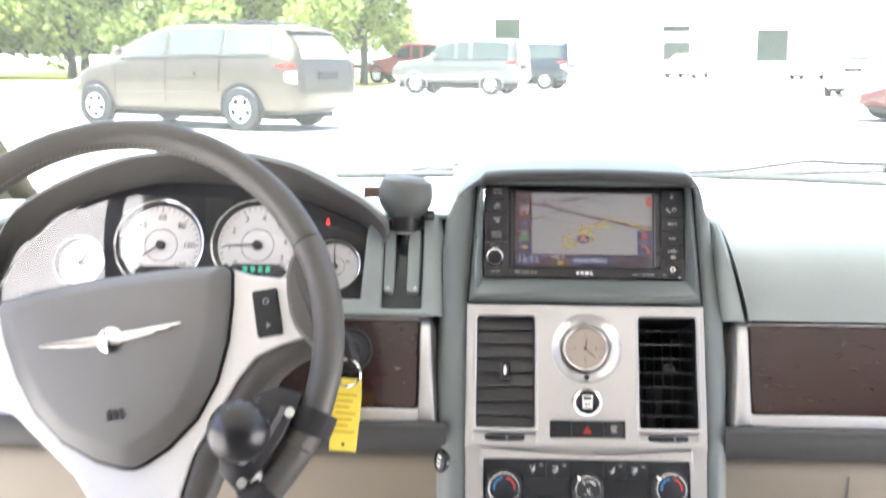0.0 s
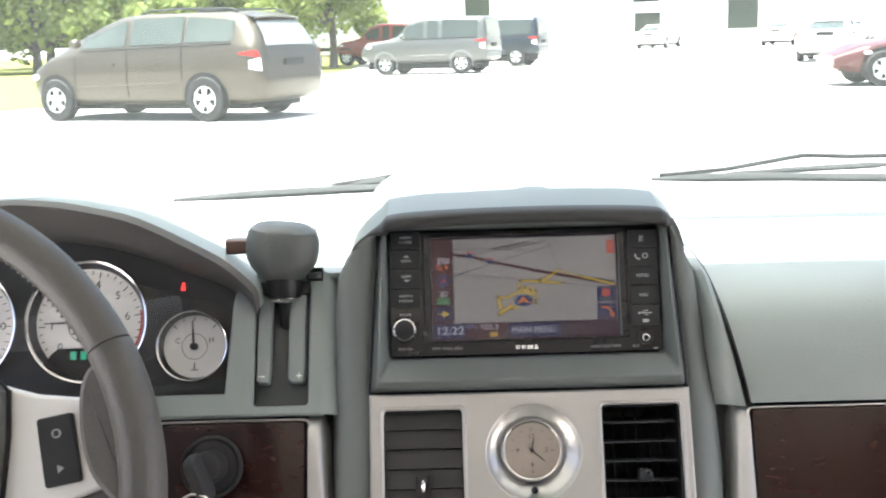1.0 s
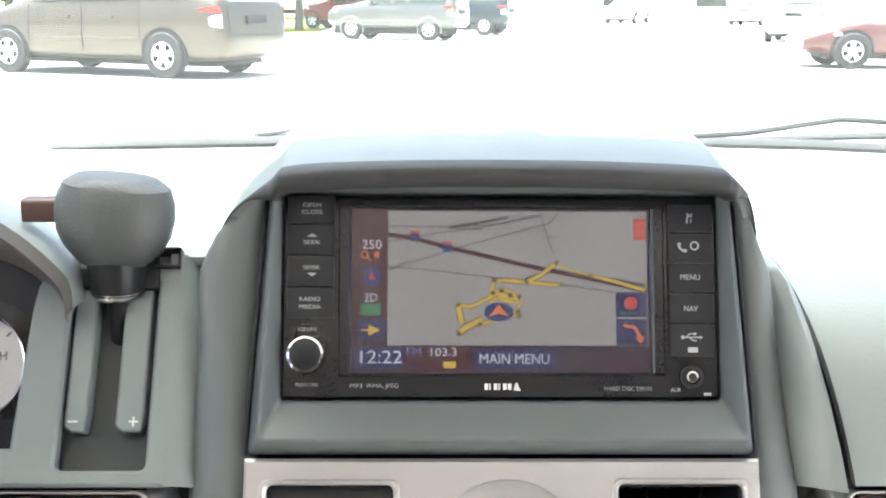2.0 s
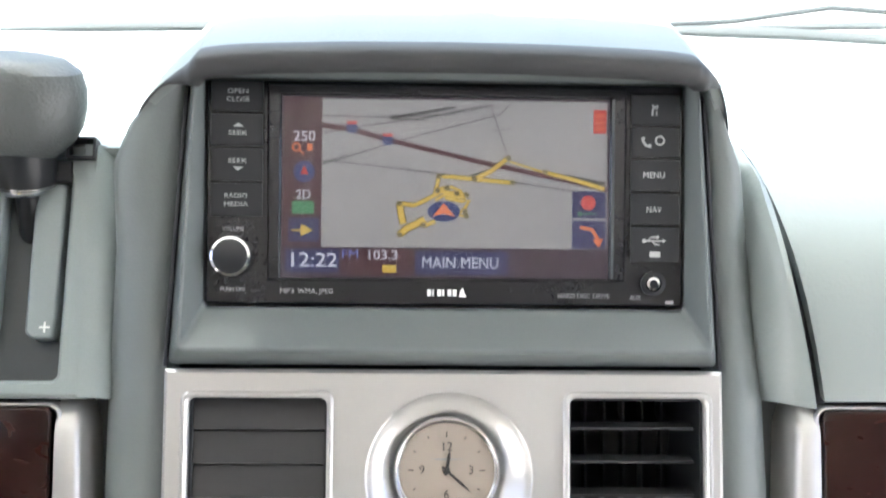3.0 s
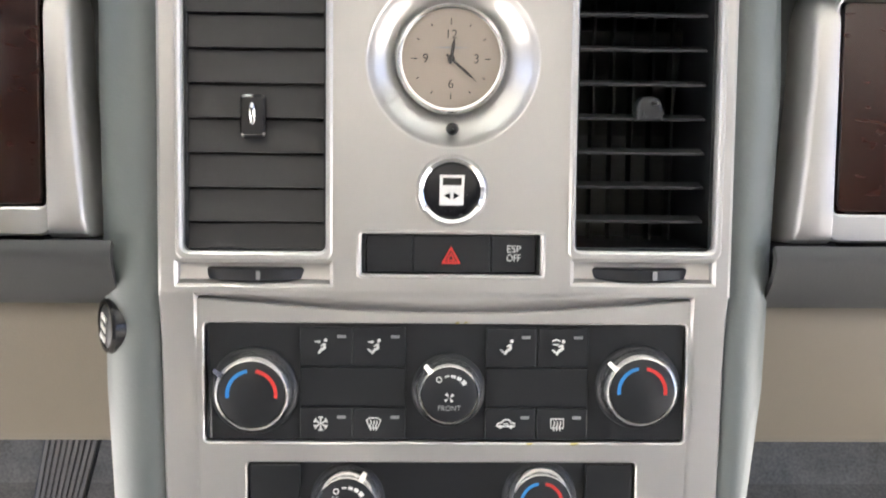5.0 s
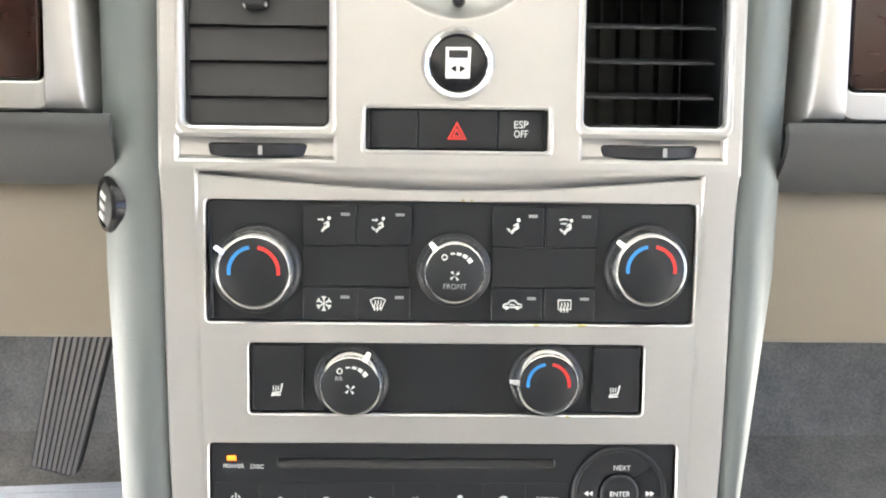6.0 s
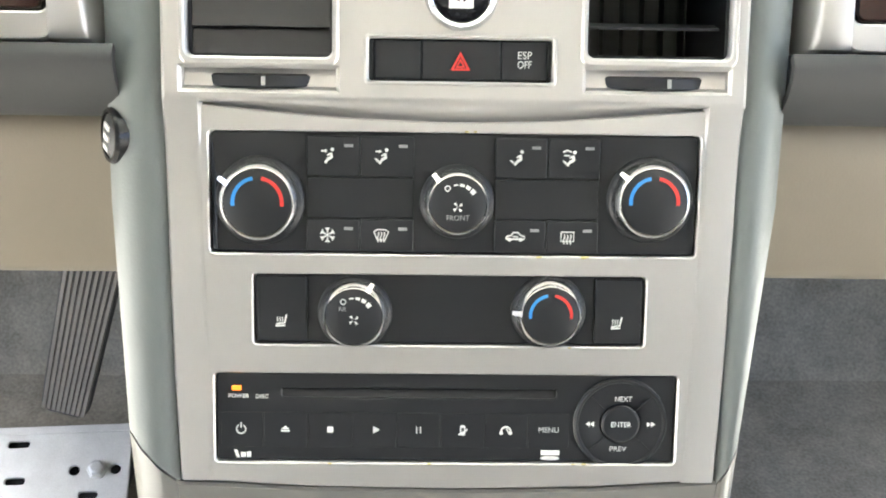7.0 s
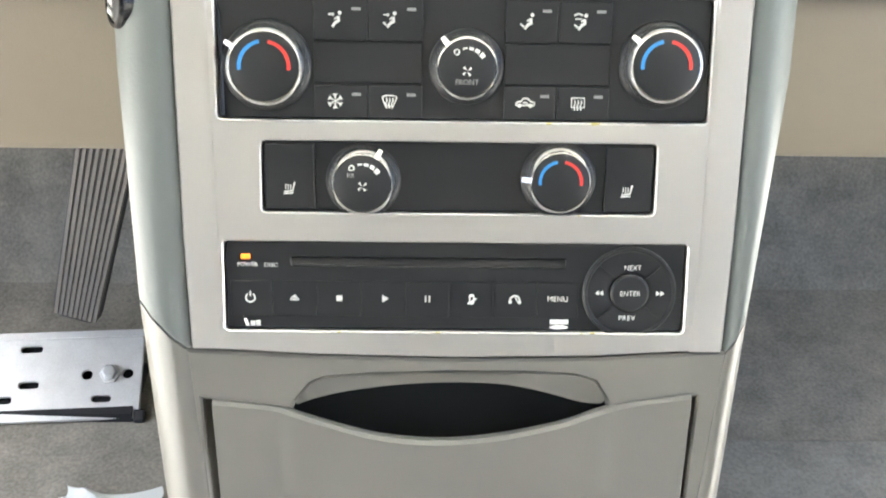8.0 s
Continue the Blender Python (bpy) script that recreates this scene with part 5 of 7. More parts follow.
part("navy_keys", join(rbox(508, 392, 562, 434, 0.0008, 0.0010), rbox(1008, 340, 1068, 388, 0.0008, 0.0011), rbox(1008, 392, 1068, 442, 0.0008, 0.0011)), SCREEN_NAVY, screen)
part("yellow_arrow", join(road([(514, 414), (532, 414)], 3, 0.0013), plate([rp(*p) for p in ((530, 403), (552, 414), (530, 425))], [], 0.0008, 0.0013, RADIO), rbox(674, 474, 698, 487, 0.0008, 0.0012)), SCREEN_YELLOW, screen)
part("red_icons", join(rbox(1045, 196, 1068, 238, 0.0008, 0.0012), plate(circle(*rp(1037, 361), 13 / 4200.0, 20), [], 0.0008, 0.0013, RADIO)), SCREEN_RED, screen)
part("orange_icon", join(road([(1022, 404), (1044, 408), (1056, 428)], 6, 0.0013), plate([rp(*p) for p in ((1044, 426), (1064, 424), (1056, 440))], [], 0.0008, 0.0013, RADIO), road([(1048, 206), (1065, 206)], 3, 0.0014), road([(1048, 218), (1065, 218)], 3, 0.0014), road([(1048, 229), (1065, 229)], 3, 0.0014)), SCREEN_ORANGE, screen)
part("green_dots", join(plate(circle(*rp(1022, 380), 4 / 4200.0, 12), [], 0.0008, 0.0013, RADIO), road([(1022, 380), (1052, 380)], 2, 0.0013)), SCREEN_GREEN, screen)
cover = part("screen_glass", rbox(472, 160, 1101, 501, 0.0019, 0.00195), SCREEN_COVER, radio, "clear screen cover")
cover.visible_shadow = False
LEFT_KEYS = ((372, 153, 463, 207), (372, 211, 463, 268), (372, 272, 463, 329), (372, 333, 463, 391))
for i, (x0, y0, x1, y1) in enumerate(LEFT_KEYS):
    b = part("key", rbox(x0, y0, x1, y1, 0.0004, 0.0020, 0.0004), BLACK, radio, "", 0.0005)
    if i == 0:
        t = join(rtext("OPEN", 419, 172, 8.5, 0.0022, 36), rtext("CLOSE", 419, 186, 8.5, 0.0022, 40))
    elif i == 1:
        t = join(rtext("SEEK", 419, 245, 8.5, 0.0022, 33), plate([rp(*p) for p in ((410, 234), (430, 234), (420, 227))], [], 0.0018, 0.0022, RADIO))
    elif i == 2:
        t = join(rtext("SEEK", 419, 294, 8.5, 0.0022, 33), plate([rp(*p) for p in ((410, 304), (420, 311), (430, 304))], [], 0.0018, 0.0022, RADIO))
    else:
        t = join(rtext("RADIO", 417, 355, 8.5, 0.0022, 40), rtext("MEDIA", 417, 370, 8.5, 0.0022, 42))
    part("letters", t, KEY_INK, b, "pale letters")
RIGHT_KEYS = ((1112, 168, 1199, 222), (1112, 226, 1199, 279), (1112, 284, 1199, 338), (1112, 343, 1199, 398), (1112, 403, 1199, 464))
for i, (x0, y0, x1, y1) in enumerate(RIGHT_KEYS):
    b = part("key", rbox(x0, y0, x1, y1, 0.0004, 0.0018, 0.0004), BLACK, radio, "", 0.0005)
    if i == 0:
        t = ricon("voice", 1153, 195, 0.0019)
    elif i == 1:
        t = join(ricon("phone", 1140, 252, 0.0019), plate(circle(*rp(1163, 249), 9 / 4200.0, 16), [circle(*rp(1163, 249), 6 / 4200.0, 16)], 0.0018, 0.0021, RADIO))
    elif i == 4:
        t = join(ricon("usb", 1154, 427, 0.0019), rbox(1146, 446, 1165, 456, 0.0018, 0.0021))
    else:
        t = rtext("MENU" if i == 2 else "NAV", 1153, 311 if i == 2 else 372, 11.5, 0.0020, 38 if i == 2 else 27)
    part("letters", t, KEY_INK, b, "pale letters")
p = rp(411, 461)
vol = part("volume_knob", lathe([(0.0088, 0.0), (0.0088, 0.0052), (0.0082, 0.0066), (0.0072, 0.0070)], 44, RADIO @ at(p[0], p[1], 0.0004)), CHROME, radio, "black volume knob with a chrome ring")
part("knob_cap", lathe([(0.0074, 0.004), (0.0072, 0.0074), (0.0060, 0.0080), (0.0, 0.0082)], 40, RADIO @ at(p[0], p[1], 0.0004)), BLACK, vol)
p = rp(1153, 503)
jack = part("aux_socket", lathe([(0.0052, 0.0), (0.0052, 0.0018), (0.0034, 0.0022)], 30, RADIO @ at(p[0], p[1], 0.0004)), BLACK, radio, "round auxiliary socket")
part("socket_ring", lathe([(0.0027, 0.0015), (0.0027, 0.0024), (0.0018, 0.0025), (0.0014, 0.0016)], 26, RADIO @ at(p[0], p[1], 0.0004)), CHROME, jack, "metal ring")
part("socket_hole", lathe([(0.0019, 0.0017), (0.0, 0.0016)], 20, RADIO @ at(p[0], p[1], 0.0004)), CAVITY, jack)
for word, wx, wy, ws, ww in (("VOLUME", 412, 413, 8, 38), ("PUSH ON", 412, 519, 8, 42), ("MP3", 507, 521, 9, 24), ("WMA, JPEG", 557, 521, 9, 62), ("HARD DISC DRIVE", 1030, 526, 9, 92), ("AUX", 1122, 528, 9, 20)):
    part("small_letters", rtext(word, wx, wy, ws, 0.0008, ww), GREY_INK, radio, "small grey letters")
part("corner_bar", rbox(1176, 533, 1190, 539, 0.0004, 0.0008), GREY_INK, radio)
part("maker_mark", join(*[rbox(753 + 9 * i, 516, 753 + 9 * i + (3 if i in (1, 3) else 7), 528, 0.0004, 0.0008) for i in range(6)], plate([rp(*q) for q in ((809, 529), (811, 519), (816, 513), (819, 522), (823, 530))], [], 0.0004, 0.0008, RADIO)), WHITE_INK, radio, "plain white maker's bar")

# ---- power outlet on the flank of the stack ----
axis = Vector((-0.86, -0.48, 0.18)).normalized()
om = axis.to_track_quat('Z', 'Y').to_matrix().to_4x4()
om.translation = Vector((-0.1385, -0.0905, 1.0985))
outlet = thing("power_outlet", om.translation, "round black power socket cover on the stack flank", "socket")
part("ring", lathe([(0.0118, -0.006), (0.0118, 0.0012), (0.0108, 0.0026), (0.0094, 0.0026), (0.0090, 0.001)], 36, om), GLOSS_BLACK, outlet)
part("cover", lathe([(0.0092, -0.002), (0.0090, 0.0018), (0.007, 0.0028), (0.0, 0.0032)], 32, om), BLACK, outlet)
part("marks", join(*[box(-0.0032, 0.0032, a, a + 0.0022, 0.0028, 0.0035, om) for a in (-0.0062, -0.0018, 0.0028)]), WHITE_INK, outlet)

# ---- dried specks along the control panel edges ----
CRUMB = paint("dried_yellow_residue", (0.42, 0.36, 0.14), 0.7, grain=900, relief=0.4, vary=0.25)
crumbs = thing("glue_residue", PANEL @ Vector((0.04, -0.2006, 0)), "dried yellowish specks along the control panel edges", "residue")
for x, v, r in ((0.0352, -0.2008, 0.0007), (0.0362, -0.2006, 0.0004), (0.0536, -0.2008, 0.0009), (0.0551, -0.2006, 0.0006), (0.0490, -0.2386, 0.0005), (-0.0085, -0.2889, 0.0006), (0.0520, -0.2888, 0.0005), (0.0565, -0.2886, 0.0007), (-0.0500, -0.2890, 0.0006), (0.0050, -0.1503, 0.0006), (0.0085, -0.1502, 0.0005)):
    part("speck", ball(PANEL @ Vector((x, v, 0.0004)), r, 8, 5, (1.6, 0.8, 0.8)), CRUMB, crumbs)


# ---- instrument cluster ----
cluster = thing("instrument_cluster", (-0.41, 0.05, 1.21), "instrument cluster with white chrome-ringed gauges under an arched brow", "instrument cluster")
IN = [(-0.2130, 1.3000), (-0.2190, 1.3060), (-0.2290, 1.3150), (-0.2600, 1.3260), (-0.3000, 1.3400), (-0.3420, 1.3495), (-0.4000, 1.3530), (-0.4500, 1.3510), (-0.5186, 1.3320), (-0.560, 1.305), (-0.590, 1.275), (-0.606, 1.245), (-0.610, 1.232)]
RIM = [(-0.1985, 1.3050), (-0.1990, 1.3150), (-0.2030, 1.3230), (-0.2210, 1.3400), (-0.2450, 1.3545), (-0.2830, 1.3740), (-0.3150, 1.3830), (-0.3450, 1.3885), (-0.3850, 1.3905), (-0.4600, 1.3830), (-0.5360, 1.3535), (-0.5850, 1.3180), (-0.603, 1.265)]


def smooth_arc(pts, n=48):
    return [along(pts, i / n) for i in range(n + 1)]


def cluster_y(z):
    return 0.012 + (z - 1.288) * math.tan(radians(20))


inn, rim = smooth_arc(IN), smooth_arc(RIM)
sections = [[(x, cluster_y(z) + 0.012, z) for x, z in inn], [(x, cluster_y(z), z) for x, z in inn],
            [(a[0] * 0.45 + b[0] * 0.55, 0.002, a[1] * 0.4 + b[1] * 0.6 - 0.004) for a, b in zip(inn, rim)],
            [(x, -0.018 - 0.02 * max(0, 1.31 - z), z - 0.005) for x, z in rim], [(x, -0.0215 - 0.02 * max(0, 1.31 - z), z - 0.001) for x, z in rim],
            [(x + (0.002 if x > -0.4 else -0.002), -0.016 - 0.02 * max(0, 1.31 - z), z + 0.0022) for x, z in rim],
            [(x, 0.06, z - 0.004) for x, z in rim], [(x, 0.15, z - 0.030) for x, z in rim], [(x, 0.24, min(z - 0.08, 1.30)) for x, z in rim]]
# Split in tone: darker underside and paler top carry the brow's shade and sun.
part("brow", loft(sections[:6]), BROW, cluster, "arched brow, darker for the shade under it")
part("brow_lit_top", loft(sections[5:]), DASH, cluster)
part("back_plate", plate([(0.19, 0.03)] + [(x + 0.3885, (z - 1.288) / math.cos(radians(20)) + 0.012) for x, z in inn] + [(-0.215, -0.075), (0.19, -0.075)], [], -0.020, -0.010, CLUSTER), BLACK, cluster)
part("mask", plate([(-0.205, 0.02), (-0.165, 0.060), (-0.10, 0.078), (-0.02, 0.086), (0.04, 0.083), (0.09, 0.075), (0.135, 0.062), (0.180, 0.045), (0.185, -0.06), (-0.205, -0.06)],
                   [circle(-0.0505, 0.0030, 0.0472, 40), circle(0.0515, 0.0043, 0.0472, 40), circle(0.1338, -0.0168, 0.0270, 36), circle(-0.1330, -0.0172, 0.0270, 36)], -0.012, -0.004, CLUSTER), BLACK, cluster, "dark gauge mask")


def gauge(name, cx, cy, r, label, numerals, needle, span=(225, -45), minor=5, letters=()):
    m = CLUSTER @ at(cx, cy, -0.006)
    g = thing(name, m.translation, label, "gauge")
    part("face", lathe([(r * 0.93, 0.0), (0.0, 0.0)], 48, m), GAUGE_FACE, g, "white face")
    part("inner_wall", lathe([(r * 0.985, 0.0085), (r * 0.955, 0.0050), (r * 0.905, 0.0003), (r * 0.90, -0.0005)], 56, m), VENT, g, "dark inner wall")
    part("ring", lathe([(r * 1.04, -0.002), (r * 1.045, 0.007), (r * 1.02, 0.0105), (r * 0.99, 0.0100), (r * 0.98, 0.0080)], 56, m), CHROME, g, "chrome ring")
    n = len(numerals)
    r = r * 0.94
    bits = []
    for i in range((n - 1) * minor + 1):
        a = radians(span[0] + (span[1] - span[0]) * i / ((n - 1) * minor))
        long_ = i % minor == 0
        q = m @ Matrix.Rotation(a - math.pi / 2, 4, 'Z')
        bits.append(box(-0.00035, 0.00035, r * (0.80 if long_ else 0.86), r * 0.92, 0.0002, 0.0005, q))
    for i, s in enumerate(numerals):
        if s:
            a = radians(span[0] + (span[1] - span[0]) * i / (n - 1))
            bits.append(writing(s, r * 0.20, m @ at(r * 0.68 * math.cos(a), r * 0.68 * math.sin(a), 0.0004)))
    for s, x, y, sz in letters:
        bits.append(writing(s, r * sz, m @ at(x * r, y * r, 0.0004)))
    bits.append(plate(circle(0, 0, r * 0.40, 36), [circle(0, 0, r * 0.385, 36)], 0.0002, 0.0005, m))
    part("markings", join(*bits), DARK_INK, g, "dark markings")
    q = m @ Matrix.Rotation(radians(needle - 90), 4, 'Z')
    part("needle", plate([(-0.0011, 0), (0.0011, 0), (0.0004, r * 0.80), (-0.0004, r * 0.80)], [], 0.003, 0.004, q), DARK_INK, g)
    part("needle_hub", lathe([(r * 0.115, 0.0), (r * 0.115, 0.004), (r * 0.09, 0.0065), (0.0, 0.007)], 28, m), VENT, g)
    return m, g


m, g = gauge("speedometer", -0.0505, 0.0030, 0.0465, "white speedometer with a dark needle and chrome ring", ["0", "20", "40", "60", "80", "100", "120"], 212)
part("display_window", plate([(-0.020, -0.044), (0.020, -0.044), (0.026, -0.028), (0.020, -0.022), (-0.020, -0.022), (-0.026, -0.028)], [], 0.0006, 0.0014, m), GLOSS_BLACK, g, "dark display window")
m, g = gauge("tachometer", 0.0515, 0.0043, 0.0465, "white tachometer with a red zone and chrome ring", ["0", "1", "2", "3", "4", "5", "6", "7"], 181, (220, -28), 4)
part("display_window", plate([(-0.026, -0.042), (0.026, -0.042), (0.034, -0.030), (0.024, -0.020), (-0.024, -0.020), (-0.034, -0.030)], [], 0.0006, 0.0014, m), GLOSS_BLACK, g, "dark display window")
part("display_digits", join(*[box(-0.014 + 0.008 * i, -0.0095 + 0.008 * i, -0.029, -0.0225, 0.0014, 0.0018, m) for i in range(4)]), GREEN_DIGITS, g, "green display digits as bars")
part("red_zone", stroke(arc(0, 0, 0.0465 * 0.88, 12, -28, 10), 0.0016, 0.0003, 0.0008, m), RED_INK, g)
m, g = gauge("temperature_gauge", 0.1338, -0.0168, 0.0268, "small white temperature gauge with chrome ring", ["", "", ""], 93, (135, 45), 2, (("C", -0.52, 0.18, 0.24), ("H", 0.52, 0.18, 0.24)))
part("symbol", join(box(-0.0004, 0.0004, -0.018, -0.0125, 0.0003, 0.0006, m), box(-0.0030, 0.0030, -0.0185, -0.0178, 0.0003, 0.0006, m)), DARK_INK, g)
gauge("fuel_gauge", -0.1330, -0.0172, 0.0268, "small white fuel gauge with chrome ring", ["", "", ""], 60, (135, 45), 2, (("E", -0.52, 0.18, 0.24), ("F", 0.52, 0.18, 0.24)))
part("warning_lamp", plate([(0.1232, 0.0270), (0.1269, 0.0270), (0.1260, 0.0332), (0.1244, 0.0332)], [], -0.0045, -0.0035, CLUSTER), LED_RED, cluster, "lit red warning lamp")

rows = []
for k in (1.0, 0.85, 0.6, 0.3, 0.0):
    row = []
    for i in range(33):
        x = -0.600 + 0.385 * i / 32
        top = max(z - 1.228 for (xa, z), (xb, zb) in zip(inn, inn[1:]) if xb <= x <= xa or xa <= x <= xb) if inn[-1][0] < x < inn[0][0] else 0.02
        z = 1.226 + (top - 0.004) * k
        row.append((x, -0.006 - 0.022 * (1 - ((x + 0.4075) / 0.1925) ** 2) + 0.06 * (z - 1.28), z))
    rows.append(row)
lens = part("lens", loft(rows), CLUSTER_LENS, cluster, "clear bowed lens over the gauges", 0, 80)
lens.visible_shadow = False

# ---- shifter panel and lever ----
sp = thing("shifter_panel", GATE_PLANE @ Vector((0, -0.03, 0)), "grey-green shifter panel with a dark slotted gate", "shifter panel")
gate = rrect(-0.0325, 0.0085, -0.0265, 0.0640, 0.003)
outline = [(-0.40, -0.0335), (0.0200, -0.0335), (0.0200, 0.0765), (0.0130, 0.0765), (0.0130, 0.0720), (-0.020, 0.0720), (-0.0430, 0.0700), (-0.0485, 0.0600), (-0.0500, 0.0500), (-0.0535, -0.0165), (-0.40, -0.0165)]
part("panel", plate(outline, [gate], -0.008, 0.0, GATE_PLANE, 0.0014), SHIFT_PLASTIC, sp)
part("round_edge", loft([[(0.0176 + 0.0129 * math.sin(radians(a)) + k, v, -0.0101 + 0.0105 * math.cos(radians(a))) for a in range(0, 91, 10)] + [(0.0305 + k, v, -0.05)] for v, k in ((-0.0335, 0.0), (0.05, -0.001), (0.0765, -0.0045))], m=GATE_PLANE), SHIFT_PLASTIC, sp, "", 0, 75)
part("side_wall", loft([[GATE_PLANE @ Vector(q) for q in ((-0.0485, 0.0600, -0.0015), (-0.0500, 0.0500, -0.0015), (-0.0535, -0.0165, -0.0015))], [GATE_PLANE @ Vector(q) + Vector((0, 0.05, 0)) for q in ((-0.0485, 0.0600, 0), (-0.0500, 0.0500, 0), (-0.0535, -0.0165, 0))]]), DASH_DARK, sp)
part("gate_floor", plate(rrect(-0.036, 0.012, -0.030, 0.068), [], -0.022, -0.013, GATE_PLANE), GATE, sp)
for x0, x1, s in ((-0.0310, -0.0205, "-"), (-0.0075, 0.0055, "+")):
    rl = part("rail", plate([(x0, -0.006), (x0 + 0.003, -0.0085), (x1 - 0.001, -0.0085), (x1, 0.001), (x1, 0.0600), (x0, 0.0600)], [], -0.014, -0.003, GATE_PLANE), SHIFT_PLASTIC, sp, "", 0.0015)
    xm = (x0 + x1) / 2 + (0.002 if s == "+" else -0.001)
    bits = [box(xm - 0.0022, xm + 0.0022, -0.0042, -0.0034, -0.0032, -0.0026, GATE_PLANE)]
    if s == "+":
        bits.append(box(xm - 0.0004, xm + 0.0004, -0.0060, -0.0016, -0.0032, -0.0026, GATE_PLANE))
    part("sign", join(*bits), WHITE_INK, rl, "white sign")
part("gate_end", box(-0.0325, 0.0085, 0.0590, 0.0690, -0.012, 0.001, GATE_PLANE), BLACK, sp, "", 0.001)
part("top_cover", slab(lambda u, v: (-0.228 + 0.100 * u, 0.013 + 0.16 * v, 1.3250 + 0.006 * math.sin(min(1.0, v * 4) * math.pi / 2) - 0.012 * v), 6, 10, 0.004), DASH, sp)
part("top_slot", plate(rrect(0.0060, 0.0185, 0.0690, 0.0790, 0.0008), [rrect(0.0072, 0.0173, 0.0702, 0.0778, 0.0006)], -0.004, 0.0030, GATE_PLANE), BLACK, sp, "small black slot")
part("top_slot_well", box(0.0070, 0.0175, 0.0700, 0.0780, -0.006, -0.004, GATE_PLANE), CAVITY, sp)

lever = thing("gear_lever", (-0.183, 0.004, 1.285), "gear lever with a grey leather knob beside the cluster", "gear lever")
part("rod", tube([(-0.1815, 0.014, 1.262), (-0.1812, 0.006, 1.290), (-0.181, 0.004, 1.316)], [0.0060, 0.0056, 0.0056], 20), BLACK, lever)
part("skirt", lathe([(0.0, 0.018), (0.0138, 0.018), (0.0134, 0.008), (0.0126, 0.0), (0.0122, -0.0012)], 36, at(-0.181, 0.004, 1.310)), BLACK, lever, "dark tapered skirt")
part("collar", lathe([(0.0050, -0.0030), (0.0110, -0.0026), (0.0124, -0.0010), (0.0127, 0.0008), (0.0122, 0.0018)], 36, at(-0.181, 0.004, 1.310)), CHROME, lever, "chrome collar")
KNOB = [(0.0, 0.0216), (0.010, 0.0215), (0.0185, 0.0204), (0.0240, 0.0165), (0.0264, 0.0095), (0.0268, 0.0015), (0.0256, -0.0065), (0.0225, -0.0130), (0.0182, -0.0180), (0.0156, -0.0205), (0.0140, -0.0216), (0.0120, -0.0220)]
kb = part("lever_knob", lathe(KNOB, 48, Matrix.Translation((-0.1808, 0.005, 1.3450)) @ Matrix.Rotation(radians(6), 4, 'Y') @ Matrix.Diagonal((1.04, 0.84, 1.0, 1.0))), KNOB_LEATHER, lever, "grey leather knob")
part("seam", tube([(-0.1808 + 0.0255 * math.sin(q) * c, 0.005 - 0.0235 * math.cos(q) * c, z) for q, c, z in ((0.95, 0.60, 1.3270), (1.0, 0.80, 1.3315), (1.05, 0.93, 1.3380), (1.1, 1.0, 1.3450), (1.15, 0.97, 1.3530), (1.2, 0.85, 1.3600))], 0.0006, 6), KNOB_LEATHER, kb)
for i in range(9):
    q = 0.78 + 0.07 * i
    part("wrinkle", tube([(-0.1808 + 0.0262 * math.sin(q) * c, 0.005 - 0.0228 * math.cos(q) * c, z) for c, z in ((0.64, 1.3265), (0.82, 1.3315), (0.94, 1.3375))], [0.0002, 0.0007, 0.0002], 6), KNOB_LEATHER, kb)
rows = [[(x, a, b) for a, b in rrect(-0.0005, 0.0125, 1.3440, 1.3550, 0.002)] for x in (-0.200, -0.2205, -0.2225)]
part("lock_button", loft(rows, True, True), BROWN, kb, "brown lock button")

# ---- steering wheel with assist ball ----
TURN = WHEEL @ Matrix.Rotation(radians(10.5), 4, 'Z')
DISH = TURN @ at(0, 0, -0.030)
wheel = thing("steering_wheel", WHEEL.translation, "grey leather steering wheel with silver spokes, slightly turned", "steering wheel")
R0 = 0.1795


def rim_part(a0, a1, fat=1.0, n=40):
    rows = []
    for i in range(n + 1):
        a = radians(a0 + (a1 - a0) * i / n)
        ring = []
        for k in range(20):
            b = 2 * math.pi * k / 20
            rr = R0 + 0.0128 * fat * math.cos(b)
            ring.append((rr * math.cos(a), rr * math.sin(a), 0.0155 * fat * math.sin(b)))
        rows.append(ring)
    return loft(rows, True, True, TURN)


part("rim_top", rim_part(18.4, 161.6), LEATHER, wheel)
part("rim_side", rim_part(-38, 18, 1.03), LEATHER, wheel)
part("rim_side", rim_part(162, 218, 1.03), LEATHER, wheel)
part("rim_bottom", rim_part(218.4, 321.6), LEATHER, wheel)
bits = []
for i in range(96):
    a = radians(22 + 136 * i / 95)
    q = TURN @ Matrix.Rotation(a, 4, 'Z') @ at(R0 - 0.0118, 0, 0.0062) @ Matrix.Rotation(radians(35), 4, 'Y')
    bits.append(box(-0.0012, 0.0012, -0.0005, 0.0005, -0.0004, 0.0008, q))
part("stitches", join(*bits), STITCH, wheel)
SPOKE = [(0.176, 0.030), (0.160, 0.033), (0.140, 0.035), (0.116, 0.042), (0.096, 0.052), (0.0, 0.050), (-0.096, 0.052), (-0.116, 0.042), (-0.140, 0.035), (-0.160, 0.033), (-0.176, 0.030), (-0.172, -0.012), (-0.155, -0.020), (-0.134, -0.023), (-0.112, -0.030), (-0.094, -0.046), (-0.074, -0.072), (-0.050, -0.102), (-0.036, -0.132), (-0.034, -0.172), (0.034, -0.172), (0.036, -0.132), (0.050, -0.102), (0.074, -0.072), (0.094, -0.046), (0.112, -0.030), (0.134, -0.023), (0.155, -0.020), (0.172, -0.012)]
